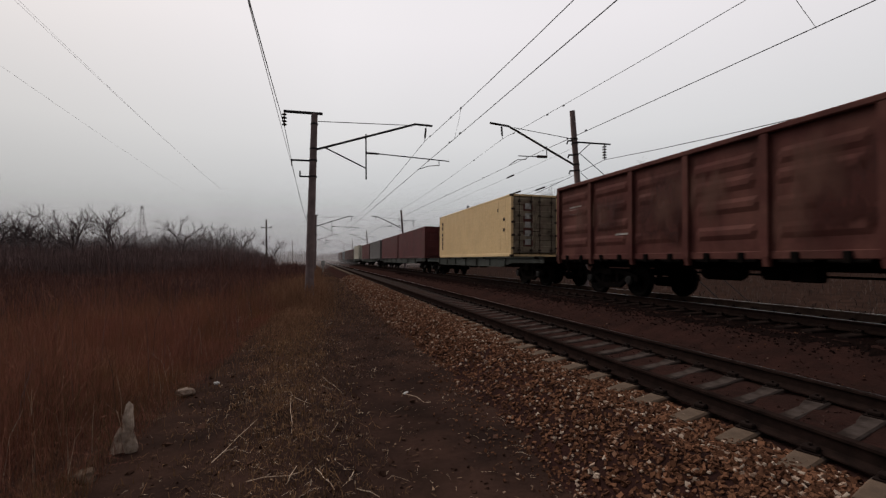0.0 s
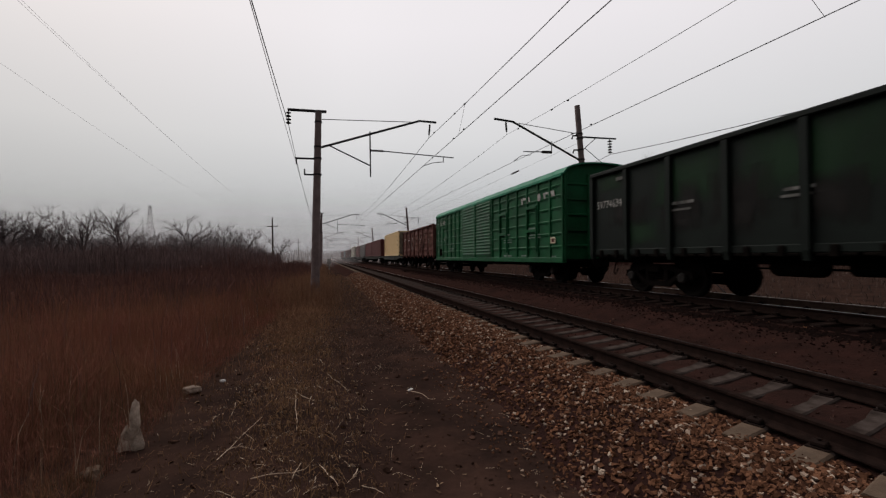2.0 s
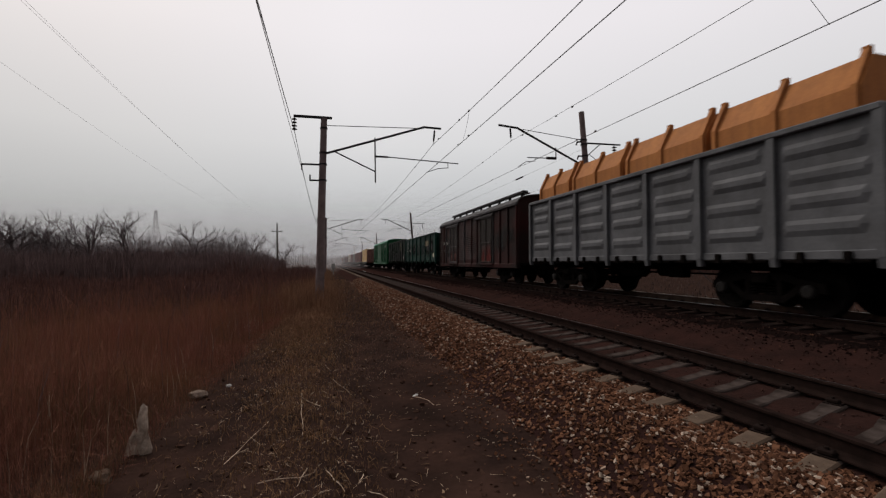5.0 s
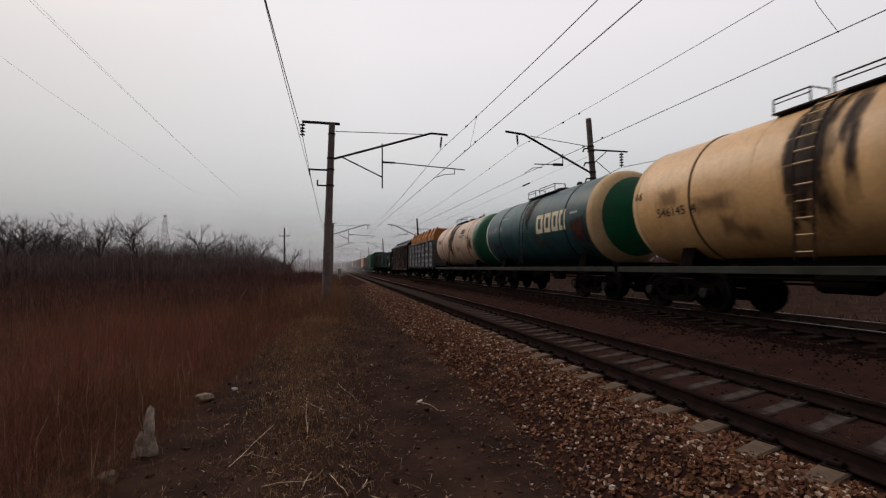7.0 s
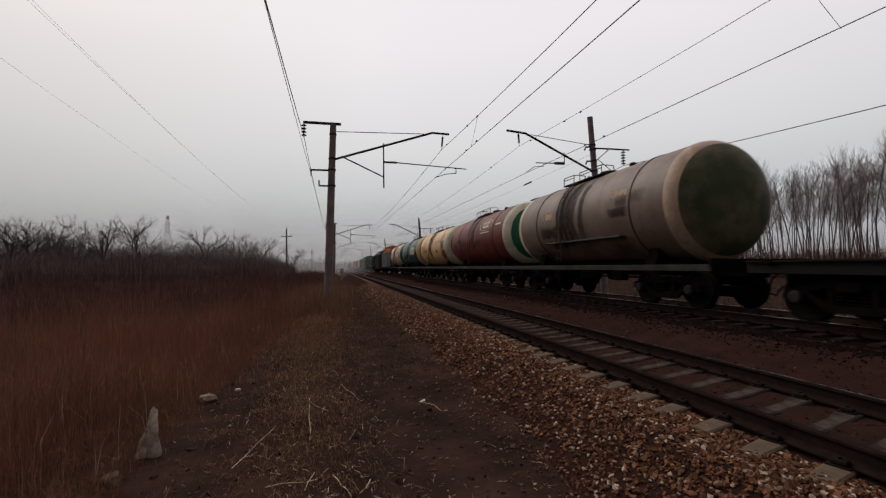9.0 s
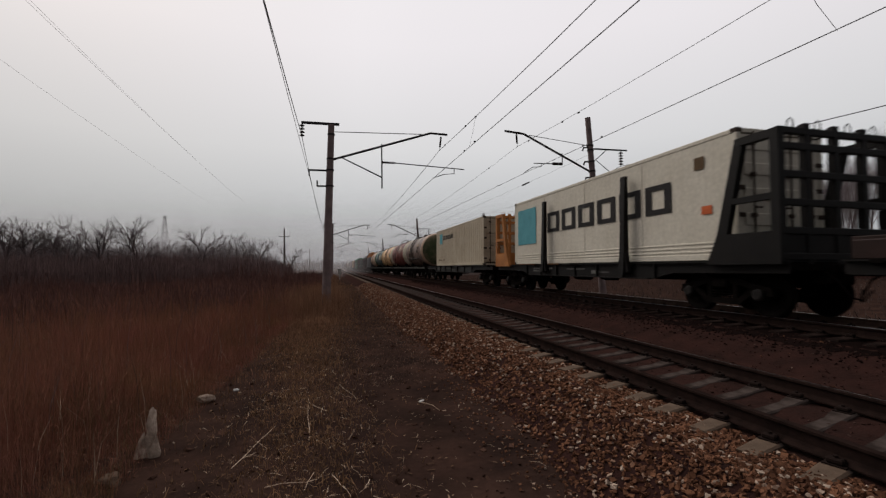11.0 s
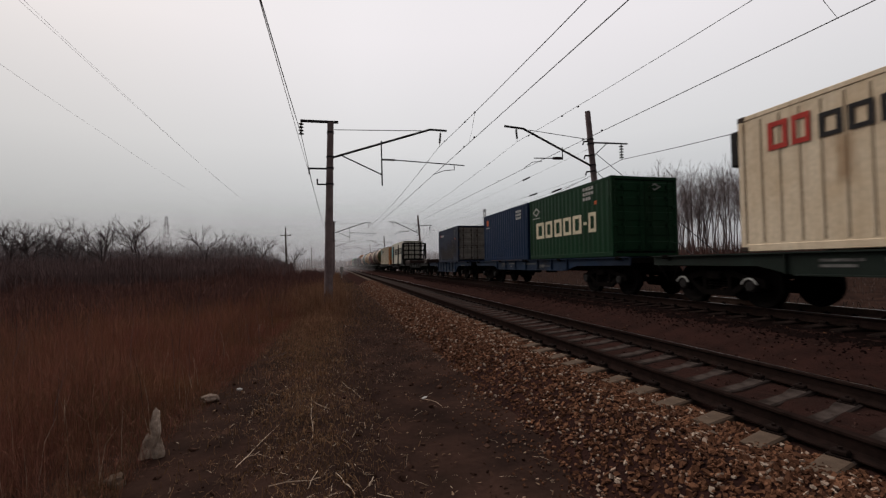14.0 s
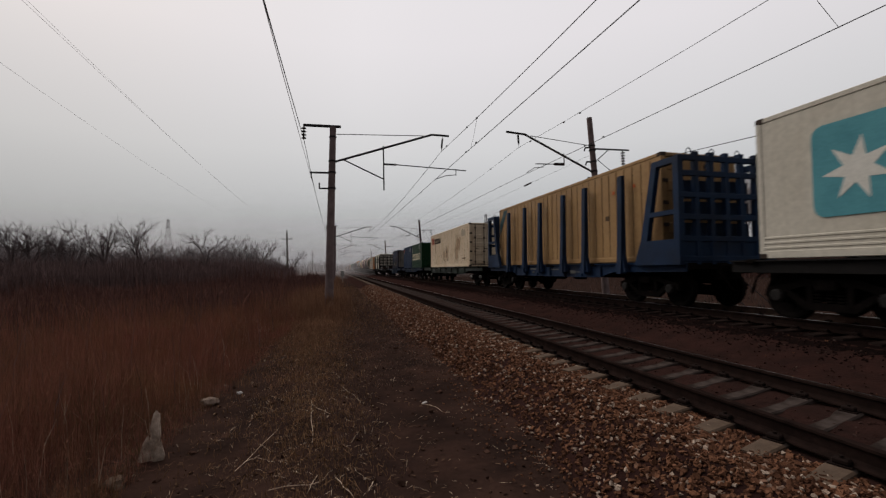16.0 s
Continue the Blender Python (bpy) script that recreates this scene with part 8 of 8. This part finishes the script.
def plant_belt():
    """The belt of tall bare trees beyond the railway."""
    r = random.Random(21)
    kinds = [pole_bits(100 + i, 10.0, i == 4) for i in range(6)]
    back = []
    for i in range(150):
        x, y, hh = along_belt((i + r.random()) / 150)
        back.append((i % 6, x + r.uniform(7, 22), y + r.uniform(4, 14), -0.95, hh * r.uniform(0.84, 1.1) / 10, r.uniform(0, 6.28)))
    joined("tree_belt", kinds, back, M_TWIGS, "deep belt of slender bare trees")
    kinds = [tree_kind(b, "tall slender bare tree beyond the railway", "row of bare trees", M_BARK_L, tips=M_TWIGS) for b in kinds]
    for i in range(270):
        x, y, hh = along_belt((i + r.random()) / 270)
        x, y = x + r.gauss(2, 4), y + r.gauss(0, 3)
        m = Matrix.LocRotScale((x, y, -0.95), Euler((r.gauss(0, 0.03), r.gauss(0, 0.03), r.uniform(0, 6.28))), None)
        src = kinds[i % 6]
        if i < 6:
            src.matrix_world = m
        ob = src if i < 6 else copy_thing(src, m)
        sc = hh * r.uniform(0.80, 1.06) / 10
        ob.scale = (sc, sc, sc)


def plant_field_edge():
    """Spreading oaks, smaller trees and a dark thicket behind the reeds."""
    r = random.Random(33)
    oaks = [tree_kind(oak_bits(300 + i, 10.0, 6 + i % 2, (1.0, 1.25, 1.1, 0.9)[i]), "spreading crooked leafless oak above the dark thicket", "oaks behind the field", M_BARK, "bare_oak") for i in range(4)]
    spots = [(-41.4, 82.2, 11.3, 0), (-37.0, 84.1, 11.9, 1), (-28.6, 91.9, 11.5, 2), (-25.6, 108, 10.8, 3), (-22.3, 113.6, 10.6, 0), (-15.5, 119.5, 9.1, 2),
             (-56.5, 86, 12.0, 3), (-53.6, 87.6, 12.2, 0), (-50.2, 88.7, 10.9, 1), (-46.4, 86, 9.9, 3), (-60.5, 84, 12.0, 2)]
    used = set()
    for x, y, hh, kind in spots:
        src = oaks[kind]
        m = Matrix.LocRotScale((x, y, -1.15), Euler((0, 0, r.uniform(0, 6.28))), None)
        ob = copy_thing(src, m) if kind in used else src
        used.add(kind)
        ob.matrix_world = m
        ob.scale = (hh / 9.3,) * 3
    # the hazy wood behind them and the thicket below
    wood = [oak_bits(400 + i, 10.0, 7, 0.75, 4) for i in range(5)]
    back = []
    for i in range(170):
        a = radians(-47 + 40.5 * (i + r.random()) / 170)
        d = r.uniform(112, 175)
        edge = np.interp(math.degrees(a), [-47, -30, -26, -14, -8, -6], [0.86, 0.86, 0.72, 0.74, 0.58, 0.42])
        back.append((i % 5, -4.75 + d * math.sin(a), d * math.cos(a), -1.2, r.uniform(0.82, 1.05) * edge * d / 95, r.uniform(0, 6.28)))
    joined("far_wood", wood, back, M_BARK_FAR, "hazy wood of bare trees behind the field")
    shrubs = [oak_bits(500 + i, 10.0, 9, 0.55, 4) for i in range(4)]
    low = []
    for i in range(230):
        a = radians(-47 + 42 * (i + r.random()) / 230)
        d = r.uniform(70, 100)
        edge = np.interp(math.degrees(a), [-47, -20, -10, -5], [0.60, 0.60, 0.56, 0.40])
        low.append((i % 4, -4.75 + d * math.sin(a), d * math.cos(a), -1.9, r.uniform(0.75, 1.05) * edge * d / 85, r.uniform(0, 6.28)))
    joined("thicket", shrubs, low, M_BRUSH, "dark leafless thicket at the field's far side")
    q = np.random.default_rng(9)
    n = 24000
    a = np.radians(q.uniform(-50, -5, n))
    d = q.uniform(66, 108, n)
    tall = (1 + 0.25 * np.array([noise.noise(Vector((x * 9, y / 9, 2))) for x, y in zip(a, d)])) * np.interp(np.degrees(a), [-50, -20, -10, -5], [1.0, 1.0, 0.9, 0.6])
    xs, ys = -4.75 + d * np.sin(a), d * np.cos(a)
    blades("brushwood", xs, ys, ground_height(xs), np.minimum(q.gamma(9, 0.42, n), 5.6) * tall * d / 85, q.uniform(0.04, 0.10, n), 0.22, M_BRUSH, q, "dark leafless brushwood at the field's far side", "undergrowth")
    n = 36000
    ys = 23 + 60 * q.random(n) ** 0.9
    xs = -7.5 - (0.5 * ys + 40) * q.random(n)
    tall = np.clip(1 + 1.6 * np.array([noise.noise(Vector((x / 7, y / 7, 5))) for x, y in zip(xs, ys)]), 0.3, 2.2)
    blades("low_brush", xs, ys, ground_height(xs), q.uniform(0.5, 1.0, n) * (0.8 + ys / 60) * tall, q.uniform(0.02, 0.06, n) * (0.6 + ys / 90), 0.35, M_SCRUB, q, "dark red scrub scattered through the reeds", "undergrowth")
    n = 9000
    xs = q.uniform(-700, 500, n)
    ys = 520 + q.random(n) * 160 - 0.05 * np.abs(xs)
    tall = 1 + 0.5 * np.array([noise.noise(Vector((x / 60, 0.5, 2))) for x in xs])
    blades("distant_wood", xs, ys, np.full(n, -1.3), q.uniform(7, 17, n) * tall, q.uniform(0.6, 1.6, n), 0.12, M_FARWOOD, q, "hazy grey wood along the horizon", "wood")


# paler bark, distance haze put into the base colour
M_BARK_FAR = surface("far_hazed_bark", (0.20, 0.165, 0.168), (0.14, 0.116, 0.118), 1.0, 0.95, spec=0.0)
plant_belt()
plant_field_edge()


# ---- small things on the ground ----
def broken_stump(x, y):
    """A split, weathered stump with a leaning pointed splinter."""
    b = Bits()
    r = random.Random(4)

    def splinter(prof, ox, oy, lean, n=10):
        vs = []
        for rad, z in prof:
            for j in range(n):
                a = 2 * math.pi * j / n
                q = rad * (1 + 0.22 * math.sin(2 * a + ox * 9) + r.gauss(0, 0.2))
                vs.append((ox + q * math.cos(a) + lean * z, oy + q * math.sin(a) * 0.7, z + r.gauss(0, 0.014)))
        m = len(prof)
        b.add(vs, [(k * n + j, k * n + (j + 1) % n, (k + 1) * n + (j + 1) % n, (k + 1) * n + j) for k in range(m - 1) for j in range(n)] + [tuple(range((m - 1) * n, m * n))])
    splinter([(0.07, 0.0), (0.066, 0.08), (0.056, 0.16), (0.05, 0.24), (0.043, 0.32), (0.042, 0.40), (0.034, 0.47), (0.036, 0.52), (0.024, 0.57), (0.006, 0.61)], 0.03, 0, 0.05)
    splinter([(0.05, 0.0), (0.055, 0.08), (0.046, 0.16), (0.034, 0.26), (0.012, 0.33)], -0.06, -0.02, 0.12)
    splinter([(0.04, 0.0), (0.04, 0.12), (0.025, 0.2), (0.006, 0.27)], 0.09, -0.05, 0.1, 7)
    ob = tagged(part("broken_stump", b, M_BIRCH), "pointed bleached grey broken tree stump at the reeds' edge", "stump")
    ob.location = (x, y, -0.66)


def lump(name, x, y, z, size, flat, seed, material, label, category):
    bm = bmesh.new()
    bmesh.ops.create_icosphere(bm, subdivisions=3, radius=1.0)
    for v in bm.verts:
        k = 1 + 0.35 * noise.noise(v.co * 1.4 + Vector((seed, 0, 0))) + 0.12 * noise.noise(v.co * 4 + Vector((0, seed, 0)))
        v.co = Vector((v.co.x * k * size, v.co.y * k * size * 0.7, v.co.z * k * size * flat))
    ob = tagged(part(name, Bits().bm(bm), material, smooth=True), label, category)
    ob.location = (x, y, z)
    ob.rotation_euler = (0.1, 0.15, seed)


broken_stump(-6.78, 5.60)
lump("bleached_log", -6.72, 7.75, -0.57, 0.15, 0.42, 1.0, M_OLDWOOD, "pale lump of broken wood on dark earth", "log")
lump("rough_rock", -6.92, 5.10, -0.64, 0.15, 0.75, 2.2, M_CLAY, "dull brown rough rock at the edge of the reeds", "rock")
lump("white_litter", -6.35, 8.1, -0.56, 0.05, 0.5, 0.7, M_PLASTIC, "small crumpled white scrap of litter", "litter")
lump("white_litter", -3.45, 6.76, -0.61, 0.045, 0.3, 3.7, M_PLASTIC, "small crumpled white scrap of litter", "litter")


def broken_stalk(x0, y0, x1, y1, seed):
    """A dry, slightly bent stalk lying on the path."""
    r = random.Random(seed)
    pts = []
    for k in (0.0, 0.3, 0.55, 0.8, 1.0):
        x, y = x0 + (x1 - x0) * k + r.gauss(0, 0.006), y0 + (y1 - y0) * k + r.gauss(0, 0.006)
        pts.append((x - x0, y - y0, piecewise(x, GROUND) + rough_at(x, y, 1.7, 0.08) + rough_at(x, y, 0.45, 0.05) + 0.012 + 0.05 * k * r.random()))
    ob = tagged(part("broken_stalk", Bits().tube(pts, 0.0042, 5, r1=0.0022), M_STALK), "long pale dry stalk lying on dark earth", "stalk", "stalks on the path")
    ob.location = (x0, y0, 0)


M_STALK = surface("pale_stalk", (0.66, 0.52, 0.40), (0.42, 0.31, 0.22), 9.0, 0.85)
for i, p in enumerate(((-5.78, 4.94, -5.45, 5.77), (-5.13, 6.86, -5.03, 5.18), (-4.96, 4.42, -5.01, 3.99), (-5.10, 6.60, -4.85, 6.18), (-4.42, 4.03, -4.24, 3.88), (-3.46, 6.96, -3.19, 6.21), (-4.78, 4.33, -4.62, 3.89), (-4.67, 7.95, -4.38, 7.14), (-4.43, 4.33, -4.48, 4.14), (-5.35, 4.22, -4.91, 4.18), (-5.70, 5.15, -5.56, 5.07), (-4.68, 4.58, -4.65, 4.44))):
    broken_stalk(*p, i)


def marker_post(x, y):
    o = thing("marker_post", pose(x, y, -0.65), "small white painted marker post beside the track", "post")
    part("post", Bits().cbox(-0.08, 0.08, -0.08, 0.08, 0, 1.5, 0.01), M_WHITE, o)
    part("sign_plate", Bits().cbox(-0.3, 0.3, -0.11, -0.08, 1.0, 1.9, 0.01), M_WHITE, o)


marker_post(-3.7, 78)


# ---- what moves ----
def motions():
    for ob, u, dz in MOVING:
        walk(ob, [(t, pose(XF, u + V * t, ZF, 0, TILT, 0) @ pose(0, 0, dz)) for t in (0.0, 4.0, 8.0, 12.0, 16.0)])
    turn = math.degrees(V / 0.475)
    for side, sets in WHEELSETS.items():
        walk(sets[0], [(k / FPS, pose(0, side * 0.925, 0.475, -turn * k / FPS, 0, 0)) for k in range(frame(SECONDS))])
        keys = sets[0].animation_data
        for w in sets[1:]:
            w.rotation_mode = "QUATERNION"
            own = w.animation_data_create()
            own.action = keys.action
            own.action_slot = keys.action_slot


motions()
